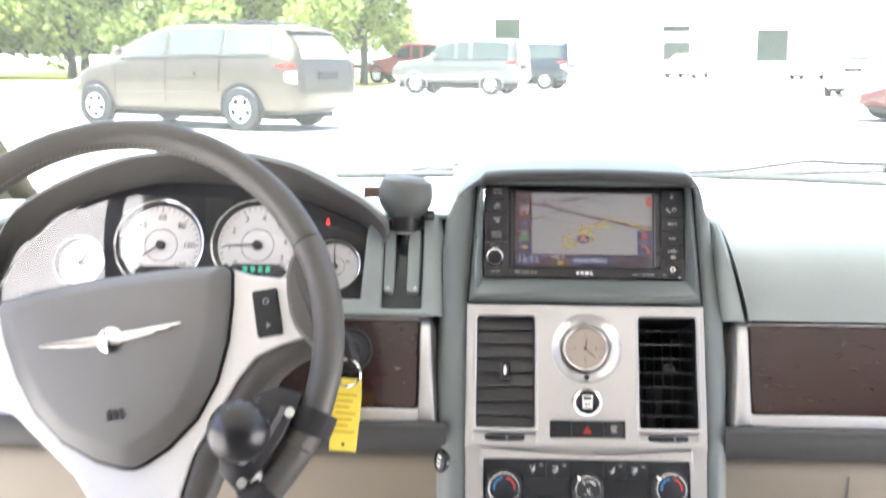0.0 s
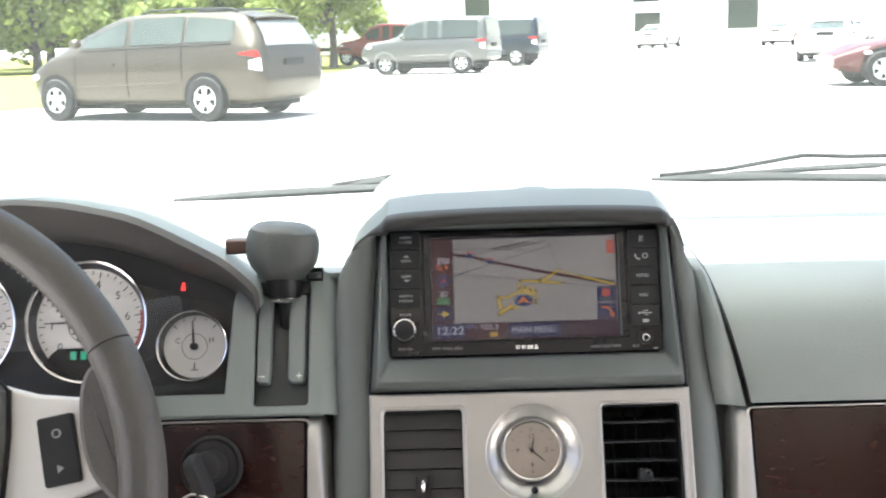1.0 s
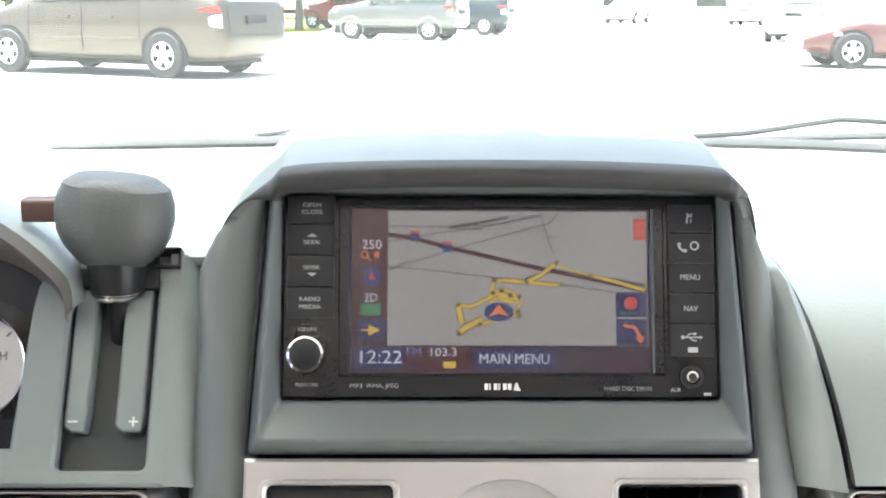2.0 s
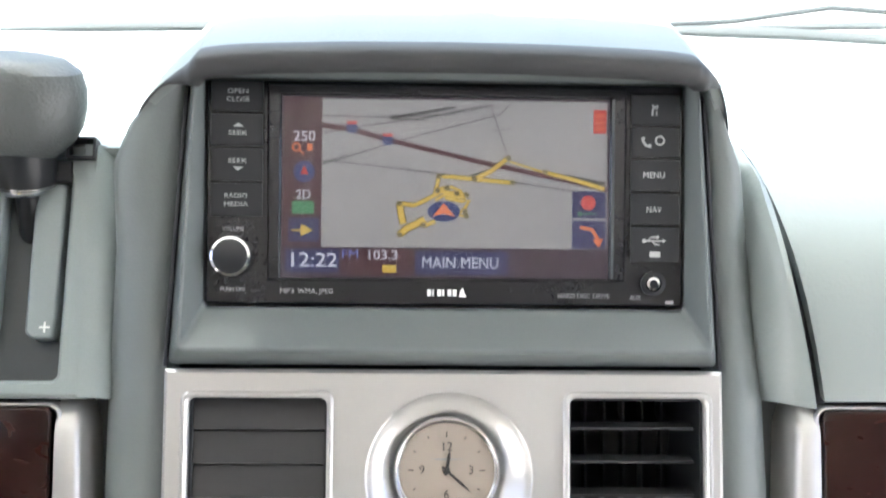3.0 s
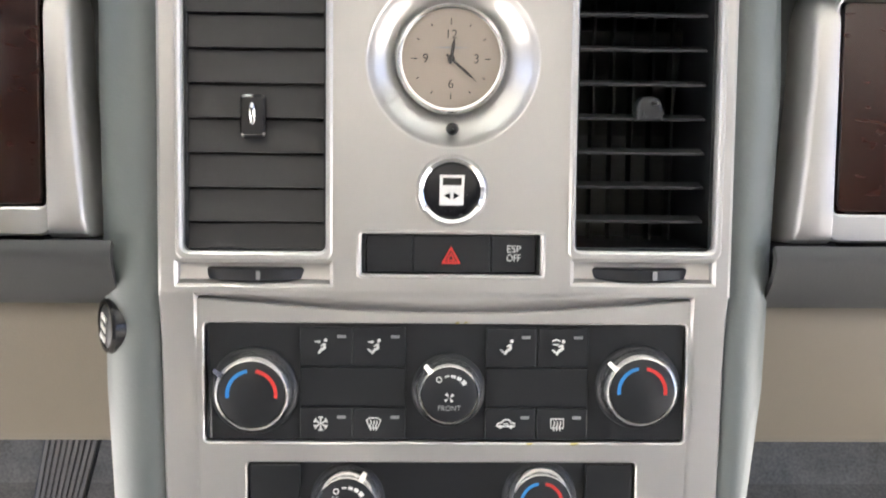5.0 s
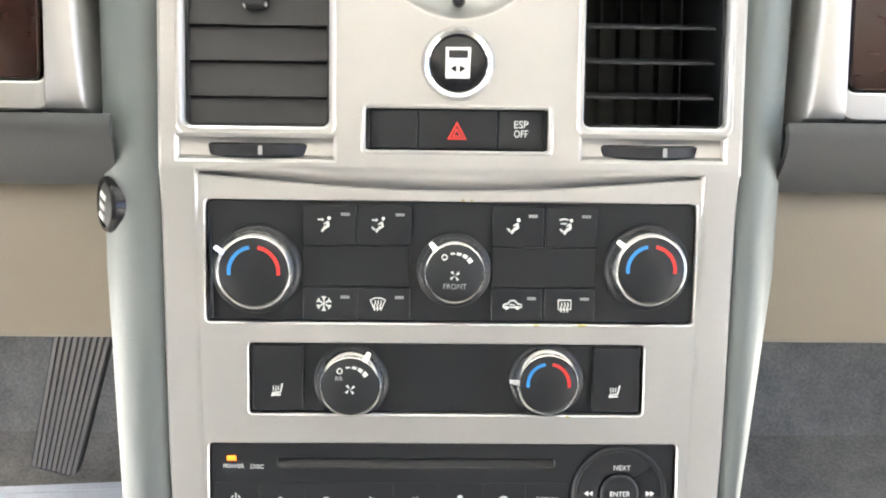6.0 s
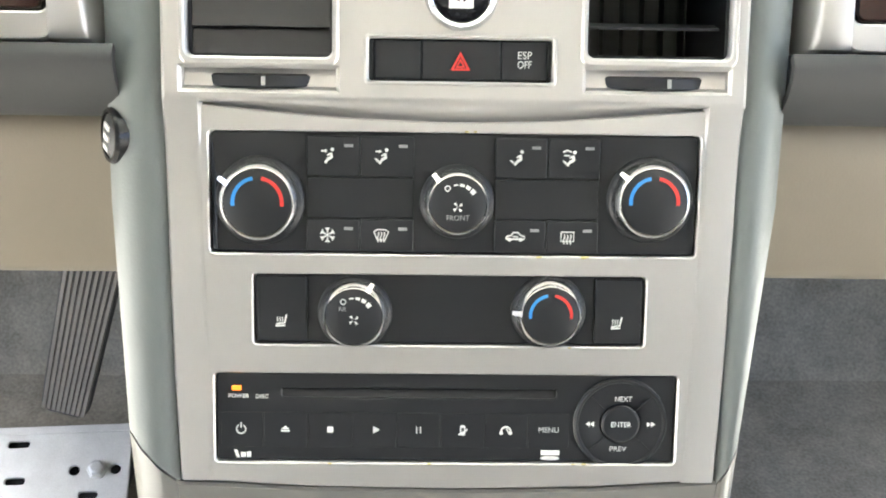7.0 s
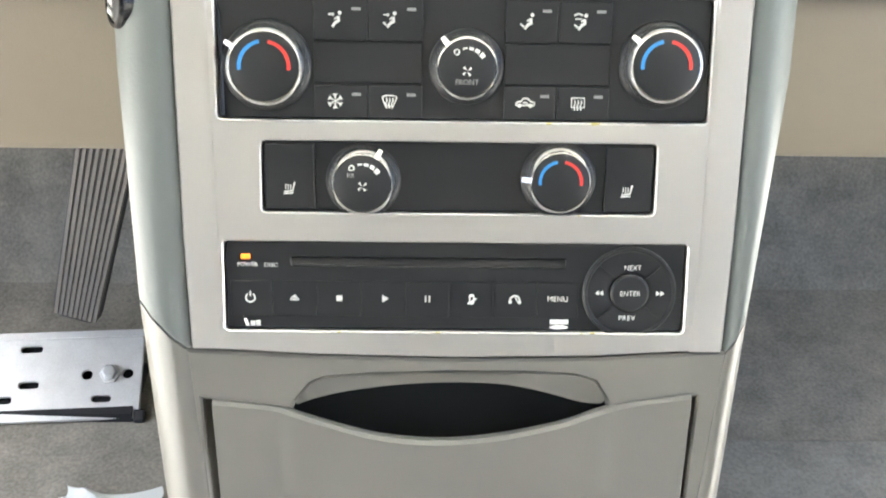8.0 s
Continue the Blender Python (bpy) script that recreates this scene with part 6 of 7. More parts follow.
for sx in (1,):
    edge_in = [(0.155, -0.018), (0.134, -0.023), (0.112, -0.030), (0.094, -0.046), (0.074, -0.072), (0.050, -0.102), (0.036, -0.132), (0.032, -0.168)]
    edge_out = [(0.160, -0.034), (0.144, -0.040), (0.130, -0.048), (0.116, -0.062), (0.097, -0.088), (0.074, -0.116), (0.060, -0.140), (0.056, -0.166)]
    rows = [[(sx * (a[0] + (b[0] - a[0]) * t), a[1] + (b[1] - a[1]) * t, w) for a, b in zip(edge_in, edge_out)] for t, w in ((-0.2, -0.010), (-0.05, 0.002), (0.25, 0.0045), (0.65, 0.002), (0.92, -0.004), (1.0, -0.012))]
    part("spoke_sleeve", loft(rows, m=DISH), LEATHER, wheel, "dark leather edge of the lower spoke", 0, 70)
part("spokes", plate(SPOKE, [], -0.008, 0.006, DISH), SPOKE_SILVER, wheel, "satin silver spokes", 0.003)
for sx in (-1, 1):
    ring = [(sx * x, y) for x, y in ((0.180, 0.046), (0.158, 0.046), (0.149, 0.022), (0.150, -0.010), (0.163, -0.034), (0.180, -0.062))]
    ring = [along(ring + ring[:1], i / 30) for i in range(30)]
    part("grip", plate(ring if sx > 0 else ring[::-1], [], 0.006, 0.0360, DISH, 0.0030), LEATHER, wheel, "", 0.003, 60)
HUB = [(-0.100, 0.046), (-0.096, 0.052), (-0.05, 0.0565), (0.0, 0.058), (0.05, 0.0565), (0.096, 0.052), (0.100, 0.046), (0.0965, 0.02), (0.089, -0.012), (0.076, -0.044), (0.056, -0.072), (0.030, -0.092), (0.008, -0.102), (0.0, -0.1035), (-0.008, -0.102), (-0.030, -0.092), (-0.056, -0.072), (-0.076, -0.044), (-0.089, -0.012), (-0.0965, 0.02)]
rows = []
for k, w in ((1.0, 0.004), (1.0, 0.0125), (0.992, 0.0150), (0.975, 0.0170), (0.845, 0.0270), (0.825, 0.0282), (0.79, 0.0292), (0.5, 0.0325), (0.2, 0.034), (0.02, 0.0342)):
    rows.append([(x * k, (y + 0.01) * k - 0.01, w) for x, y in HUB])
part("airbag_cover", loft(rows, True, True, DISH), pebbled("airbag_cover_vinyl", (0.155, 0.152, 0.146), 0.55, 900, 0.25), wheel, "grey vinyl airbag cover")
part("hub_seam", tube([DISH @ Vector((x * 1.012, (y + 0.01) * 1.012 - 0.01, 0.0068)) for x, y in HUB], 0.0016, 8, True), CAVITY, wheel)
WING = [(0.008, 0.0052), (0.058, 0.0058), (0.060, 0.0036), (0.050, 0.0030), (0.048, 0.0014), (0.038, 0.0010), (0.036, -0.0006), (0.010, -0.0035)]
for sx in (-1, 1):
    pts = [(sx * x, y) for x, y in WING]
    part("emblem_wing", plate(pts if sx > 0 else pts[::-1], [], 0.031, 0.0362, DISH), CHROME, wheel, "plain chrome wing", 0.0006)
part("emblem_disc", lathe([(0.0110, 0.031), (0.0108, 0.0370), (0.0085, 0.0385), (0.0, 0.0390)], 30, DISH), CHROME, wheel, "plain chrome disc")
part("airbag_letters", join(*[box(x, x + 0.0035, y, y + h, 0.0318, 0.0332, DISH) for x, y, h in ((-0.008, -0.040, 0.008), (-0.001, -0.040, 0.006), (0.005, -0.040, 0.005), (-0.010, -0.065, 0.008), (-0.005, -0.065, 0.008), (0.0, -0.065, 0.008))]), DARK_INK, wheel, "embossed lettering as bars")
for sx in (-1, 1):
    sw = part("switch_pack", plate(rrect(min(sx * 0.1155, sx * 0.1372), max(sx * 0.1155, sx * 0.1372), -0.014, 0.0265, 0.002), [], 0.004, 0.0095, DISH), BLACK, wheel, "black thumb switch pack", 0.001)
    part("pictogram", join(plate(circle(sx * 0.1264, 0.016, 0.0028, 14), [circle(sx * 0.1264, 0.016, 0.0018, 14)], 0.0095, 0.0099, DISH), plate([(sx * 0.1264 - 0.002, -0.007), (sx * 0.1264 + 0.002, -0.0045), (sx * 0.1264 - 0.002, -0.002)], [], 0.0095, 0.0099, DISH)), GREY_INK, sw)
column = thing("steering_column", (-0.40, -0.05, 1.15), "dark plastic steering column shroud behind the wheel", "steering column")
C2 = frame_at((-0.398, -0.110, 1.2235), 24)
part("shroud", loft([[(x * k, y * k, w) for x, y in rrect(-0.060, 0.078, -0.090, 0.040, 0.025)] for k, w in ((0.85, 0.030), (1.0, 0.015), (1.08, -0.03), (1.1, -0.06))], True, True, C2), BLACK, column)
part("stalk", loft([[(x, y, w) for y, w in rrect(-0.0055 * k, 0.0055 * k, -0.004 * k - 0.03, 0.004 * k - 0.03, 0.003 * k)] for x, k in ((0.045, 0.7), (0.075, 0.9), (0.110, 1.25), (0.134, 1.35), (0.138, 1.0))], True, True, C2 @ Matrix.Rotation(radians(22), 4, 'Z')), TAUPE, column, "pale grey control stalk")
part("stalk", loft([[(-x, y, w) for y, w in rrect(-0.0055 * k, 0.0055 * k, -0.004 * k - 0.03, 0.004 * k - 0.03, 0.003 * k)] for x, k in ((0.045, 0.7), (0.075, 0.9), (0.110, 1.25), (0.150, 1.35), (0.156, 1.0))], True, True, C2 @ Matrix.Rotation(radians(-10), 4, 'Z')), TAUPE, column, "pale grey control stalk")

knobball = thing("spinner_knob", (-0.2849, -0.3182, 1.2058), "black ball spinner knob clamped on the steering wheel rim", "spinner knob")
bc = Vector((-0.2849, -0.3182, 1.2058))
part("ball", ball(bc, 0.0238, 40, 24), paint("polished_black_plastic", (0.014, 0.014, 0.015), 0.28, relief=0.0, vary=0.1), knobball, "polished black ball")
nrm = (WHEEL.to_3x3() @ Vector((0, 0, 1))).normalized()
base = bc - nrm * 0.034
part("stem", tube([base, bc - nrm * 0.018], [0.013, 0.010], 20), STEEL, knobball, "steel stem")


def polar(r_, a, w):
    return TURN @ Vector((r_ * math.cos(radians(a)), r_ * math.sin(radians(a)), w))


rows = []
for a in (-25, -30, -38, -46, -52, -57):
    k = 0.75 if a in (-25, -57) else 1.0
    rows.append([polar(R0 - 0.012, a, 0.004), polar(R0 - 0.012, a, 0.020 * k), polar(R0 - 0.022, a, 0.026 * k), polar(R0 - 0.046 * k, a, 0.024 * k), polar(R0 - 0.050 * k, a, 0.004)])
part("bracket", loft(rows, True, True), BLACK, knobball, "black clamp bracket", 0.002)
rows = [[polar(R0 - 0.018, a, 0.024), polar(R0 - 0.022, a, 0.031), polar(R0 - 0.040, a, 0.031), polar(R0 - 0.045, a, 0.023)] for a in (-30, -33, -44, -48)]
part("top_plate", loft(rows, True, True), VENT, knobball, "grey top plate", 0.0015)
for a in (-31, -54):
    cl = TURN @ Matrix.Rotation(radians(a), 4, 'Z') @ at(R0, 0, 0) @ Matrix.Rotation(radians(90), 4, 'X')
    part("clamp", lathe([(0.0150, -0.010), (0.0190, -0.010), (0.0195, 0.0), (0.0190, 0.010), (0.0150, 0.010)], 28, cl), RUBBER, knobball, "black rubber clamp strap", 0.001)
    part("screw", lathe([(0.0, 0.005), (0.0042, 0.005), (0.0048, 0.003), (0.0048, -0.006)], 16, Matrix.Translation(polar(R0 - 0.015, a, 0.019)) @ WHEEL.to_3x3().to_4x4()), CHROME, knobball, "chrome screw")
part("lower_fork", tube([base + Vector((-0.004, 0, -0.012)), base + Vector((0.0, 0.0, -0.030)), base + Vector((0.008, 0.004, -0.046))], [0.012, 0.009, 0.007], 14), STEEL, knobball, "steel fork")

# ---- ignition and key ----
ign = thing("ignition_switch", (-0.232, -0.06, 1.20), "round black ignition switch set in the wood trim", "ignition switch")
im = PANEL @ at(-0.2315, -0.0485, -0.0035)
part("bezel", lathe([(0.0225, 0.0), (0.0222, 0.002), (0.0205, 0.0028), (0.0185, 0.0010), (0.0120, 0.002), (0.0110, 0.016), (0.0090, 0.019), (0.0, 0.0195)], 44, im), CAVITY, ign)
part("bezel_line", lathe([(0.0226, 0.0), (0.0229, 0.0012), (0.0222, 0.0022)], 44, im), BLACK, ign)
key = thing("car_key", (-0.229, -0.11, 1.21), "car key in the ignition with ring and yellow plastic tag", "key")
part("key_head", plate(rrect(-0.011, 0.011, -0.016, 0.016, 0.006), [], -0.004, 0.004, Matrix.Translation((-0.2237, -0.125, 1.2178)) @ Matrix.Rotation(radians(90), 4, 'Z') @ Matrix.Rotation(radians(70), 4, 'X')), RUBBER, key, "black key head", 0.002)
part("key_ring", tube([(-0.2247 + 0.0125 * math.cos(a), -0.137 + 0.002 * math.sin(a), 1.199 + 0.0125 * math.sin(a)) for a in [2 * math.pi * i / 32 for i in range(32)]], 0.0010, 8, True), CHROME, key, "steel split ring")
km_ = Matrix.Translation((-0.2276, -0.1295, 1.1565)) @ Matrix.Rotation(radians(4), 4, 'Y') @ frame_at((0, 0, 0), 8)
tag = part("yellow_tag", plate([(-0.0125, -0.034), (0.0125, -0.034), (0.0140, 0.016), (0.0125, 0.034), (-0.0125, 0.034), (-0.0140, 0.016)], [circle(0, 0.027, 0.0022, 14), circle(0, -0.028, 0.0018, 12)], -0.001, 0.001, km_, 0.0003), YELLOW, key, "yellow plastic tag")
part("tag_writing", join(*[box(-0.0095, 0.0095 - 0.003 * (i % 3), 0.018 - 0.0058 * i, 0.0202 - 0.0058 * i, 0.0008, 0.0013, km_) for i in range(7)]), paint("faded_tag_print", (0.55, 0.38, 0.02), 0.5, relief=0), tag, "faded writing as bars")

# ---- pedals and footwell ----
pedal = thing("accelerator_pedal", (-0.41, 0.46, 0.50), "ribbed black rubber accelerator pedal over the carpet", "pedal")
A, B = Vector((-0.4080, 0.4607, 0.4940)), Vector((-0.3400, 0.5153, 0.7387))
axis_v = (B - A).normalized()
side = Vector((1, -0.10, -0.24)).normalized()
out = side.cross(axis_v).normalized()
pm = Matrix((( side.x, axis_v.x, out.x, A.x), (side.y, axis_v.y, out.y, A.y), (side.z, axis_v.z, out.z, A.z), (0, 0, 0, 1)))
L = (B - A).length
part("pad", plate([(-0.0272, 0.020), (-0.0262, 0.010), (-0.0225, 0.003), (-0.016, 0.0), (0.016, 0.0), (0.0225, 0.003), (0.0262, 0.010), (0.0272, 0.020), (0.034, L), (-0.034, L)], [], -0.010, 0.0, pm), PEDAL_PAD, pedal, "", 0.002)
for i in range(9):
    x = -0.0218 + 0.00545 * i
    part("rib", loft([[(x * (1 + 0.36 * t) - 0.0024, L * t + 0.004, 0.0), (x * (1 + 0.36 * t) - 0.0019, L * t + 0.004, 0.0022), (x * (1 + 0.36 * t) + 0.0019, L * t + 0.004, 0.0022), (x * (1 + 0.36 * t) + 0.0024, L * t + 0.004, 0.0)] for t in (0, 0.97)], True, True, pm), PEDAL_RIB, pedal, "grey worn rib")
part("arm", tube([B + Vector((0, 0.02, -0.02)), B + Vector((0.02, 0.09, 0.10)), B + Vector((0.02, 0.10, 0.30))], 0.008, 10), BLACK, pedal)

plate_m = Matrix.Translation((-0.3305, 0.4198, 0.4480)) @ Matrix.Rotation(radians(4), 4, 'Z') @ Matrix.Rotation(radians(27), 4, 'X')
steel = thing("pedal_adapter_plate", (-0.42, 0.42, FLOOR_Z), "bare steel mounting plate with slots and a bolt on the floor", "metal plate")
slots = [rrect(-0.136, -0.112, 0.033, 0.041, 0.0035), rrect(-0.134, -0.112, -0.010, -0.002, 0.0035), rrect(-0.158, -0.140, -0.027, -0.019, 0.0035), circle(-0.060, 0.004, 0.0060, 16), circle(-0.0155, 0.004, 0.0060, 16), rrect(-0.053, -0.032, -0.029, -0.021, 0.0035), rrect(-0.23, -0.205, 0.020, 0.028, 0.0035), rrect(-0.23, -0.205, -0.020, -0.012, 0.0035)]
part("plate", plate(rrect(-0.32, 0.0, -0.049, 0.049, 0.004), slots, -0.004, 0.0, plate_m, 0.0008), STEEL, steel)
part("front_fold", box(-0.32, 0.0, 0.049, 0.058, -0.014, 0.0, plate_m), STEEL, steel, "", 0.001)
part("under_board", box(-0.315, -0.005, -0.046, 0.046, -0.020, -0.012, plate_m), CAVITY, steel, "dark underside")
part("foot_block", box(-0.615, -0.335, 0.375, 0.46, FLOOR_Z, FLOOR_Z + 0.012), RUBBER, steel, "black rubber foot")
part("bolt", lathe([(0.012, 0.0), (0.012, 0.002), (0.0085, 0.0025), (0.0085, 0.008), (0.006, 0.0095), (0.0, 0.0095)], 6, plate_m @ at(-0.035, 0.004, 0)), STEEL, steel, "hexagon bolt", 0.0005)
part("end_cap", box(-0.006, 0.006, -0.054, -0.040, -0.012, 0.003, plate_m), RUBBER, steel, "black corner cap", 0.002)
mat_r = thing("floor_mat", (0.45, 0.0, FLOOR_Z), "grey carpet floor mat in the passenger footwell", "floor mat")
part("mat", plate(rrect(0.24, 0.74, -0.40, 0.345, 0.04), [], FLOOR_Z + 0.002, FLOOR_Z + 0.010), MAT_RUBBER, mat_r, "", 0.003)
mat_l = thing("floor_mat", (-0.45, 0.0, FLOOR_Z), "grey carpet floor mat in the driver footwell", "floor mat")
part("mat", plate(rrect(-0.74, -0.26, -0.45, 0.22, 0.04), [], FLOOR_Z + 0.002, FLOOR_Z + 0.010), MAT_RUBBER, mat_l, "", 0.003)
wrap = thing("plastic_wrapper", (-0.33, 0.21, FLOOR_Z), "crumpled white plastic wrapper lying on the driver footwell carpet", "wrapper")
rnd = random.Random(8)
bumps = [(rnd.uniform(0, 1), rnd.uniform(0, 1), rnd.uniform(0.004, 0.016), rnd.uniform(5, 14)) for _ in range(14)]
part("film", slab(lambda u, v: (-0.378 + 0.096 * u + 0.006 * math.sin(9 * v), 0.170 + 0.088 * v + 0.012 * (2 * u - 1) ** 2, FLOOR_Z + 0.012 + sum(h * math.exp(-(k * (u - a)) ** 2 - (k * (v - b)) ** 2) for a, b, h, k in bumps)), 30, 24, 0.0012),
     paint("white_plastic_film", (0.74, 0.76, 0.72), 0.3, relief=0.05, vary=0.06, patch=40), wrap, "", 0, 20)
tun = thing("floor_duct", (0, 0.1, FLOOR_Z), "taupe plastic duct foot under the center stack", "duct")
part("foot", loft([[(-0.20, 0.15, FLOOR_Z), (-0.20, 0.60, FLOOR_Z), (0.20, 0.60, FLOOR_Z), (0.20, 0.15, FLOOR_Z)], [(-0.12, 0.0, 0.72), (-0.12, 0.5, 0.72), (0.12, 0.5, 0.72), (0.12, 0.0, 0.72)], [(-0.105, -0.05, 1.0), (-0.105, 0.4, 1.0), (0.105, 0.4, 1.0), (0.105, -0.05, 1.0)]], True, True), CARPET, tun)

# ---- mirror and wipers ----
mir = thing("rearview_mirror", (-0.03, -0.02, 1.60), "black-framed rear-view mirror hung below the windshield top", "mirror")
mm = frame_at((-0.030, -0.014, 1.613), -12)
part("housing", loft([[(x * k, y * k, w) for x, y in rrect(-0.125, 0.125, -0.030, 0.032, 0.022, 6)] for k, w in ((0.7, -0.035), (0.95, -0.020), (1.0, -0.004), (1.0, 0.002), (0.965, 0.004))], True, True, mm), BLACK, mir)
part("glass", plate(rrect(-0.116, 0.116, -0.024, 0.027, 0.018, 6), [], 0.0040, 0.0050, mm), MIRROR, mir, "mirror glass")
part("chin", loft([[(x * k, -0.034 + y, w) for x, y in rrect(-0.034, 0.034, -0.0065, 0.008, 0.005)] for k, w in ((0.9, -0.02), (1.0, -0.006), (1.0, 0.003), (0.9, 0.005))], True, True, mm), BLACK, mir, "button chin")
for x in (-0.020, -0.002, 0.018):
    part("chin_button", box(x - 0.004, x + 0.004, -0.0385, -0.0335, 0.0045, 0.0060, mm), RUBBER, mir, "", 0.0005)
part("stem", tube([mm @ Vector((0, 0.01, -0.03)), mm @ Vector((0, 0.030, -0.045)), mm @ Vector((0, 0.046, -0.048))], 0.010, 12), BLACK, mir)


def wiper(pts_blade, pts_arm, blocks, label):
    t = thing("wiper", pts_blade[0], label, "wiper", "windshield wipers")
    part("blade", tube(pts_blade, [0.003] + [0.0072] * (len(pts_blade) - 2) + [0.006], 8, False, 0.7), RUBBER, t, "", 0)
    part("arm", tube(pts_arm, 0.0035, 8), RUBBER, t)
    for a, b, r in blocks:
        part("bracket", tube([a, b], [r, r * 1.2], 8, False, 0.6), RUBBER, t)
    return t


wiper([(0.222, 0.715, 1.2950), (0.30, 0.717, 1.2945), (0.40, 0.718, 1.2925), (0.60, 0.715, 1.2850), (0.90, 0.70, 1.270)], [(0.235, 0.722, 1.2990), (0.33, 0.73, 1.3040), (0.44, 0.735, 1.3200), (0.50, 0.735, 1.3165), (0.62, 0.735, 1.3150)],
      [((0.40, 0.728, 1.300), (0.54, 0.728, 1.304), 0.005), ((0.33, 0.725, 1.298), (0.46, 0.727, 1.302), 0.0035), ((0.54, 0.73, 1.304), (0.70, 0.73, 1.300), 0.004), ((0.56, 0.73, 1.310), (0.84, 0.73, 1.304), 0.006)], "black wiper resting at the windshield base, passenger side")
wiper([(-0.445, 0.705, 1.2870), (-0.35, 0.710, 1.2905), (-0.20, 0.715, 1.2935), (-0.06, 0.717, 1.2945)], [(-0.22, 0.722, 1.2995), (-0.165, 0.73, 1.3050), (-0.125, 0.735, 1.3100), (-0.085, 0.735, 1.3090), (-0.03, 0.735, 1.3110)],
      [((-0.225, 0.725, 1.298), (-0.15, 0.725, 1.303), 0.005)], "black wiper resting at the windshield base, driver side")


# ---- outside: parked cars ----
TYRE = paint("tyre_rubber", (0.02, 0.02, 0.02), 0.8, grain=60, relief=0.2)
ALLOY = paint("alloy_rim", (0.62, 0.62, 0.61), 0.32, 0.4, grain=80, relief=0.02)
LAMP_RED = paint("tail_lamp_red", (0.45, 0.03, 0.02), 0.15, relief=0, coat=0.5)
LAMP_CLEAR = paint("lamp_clear", (0.75, 0.75, 0.73), 0.12, relief=0, coat=0.5)
UNDER = paint("underbody_black", (0.012, 0.012, 0.012), 0.8)
# Pale half-metal tone stands in for sky reflected in the hatch glass.
SKY_TONE_GLASS = paint("sky_toned_glass", (0.42, 0.43, 0.40), 0.08, 0.6, relief=0, vary=0.1, patch=2.0)
CAR_GLASS = paint("dark_car_window", (0.045, 0.055, 0.045), 0.05, relief=0, vary=0.3, patch=1.5, spec=0.8)


def car_paint(name, color, metal=0.4):
    return paint(name, color, 0.38, metal, grain=200, relief=0.0, vary=0.06, patch=1.2, coat=0.4)


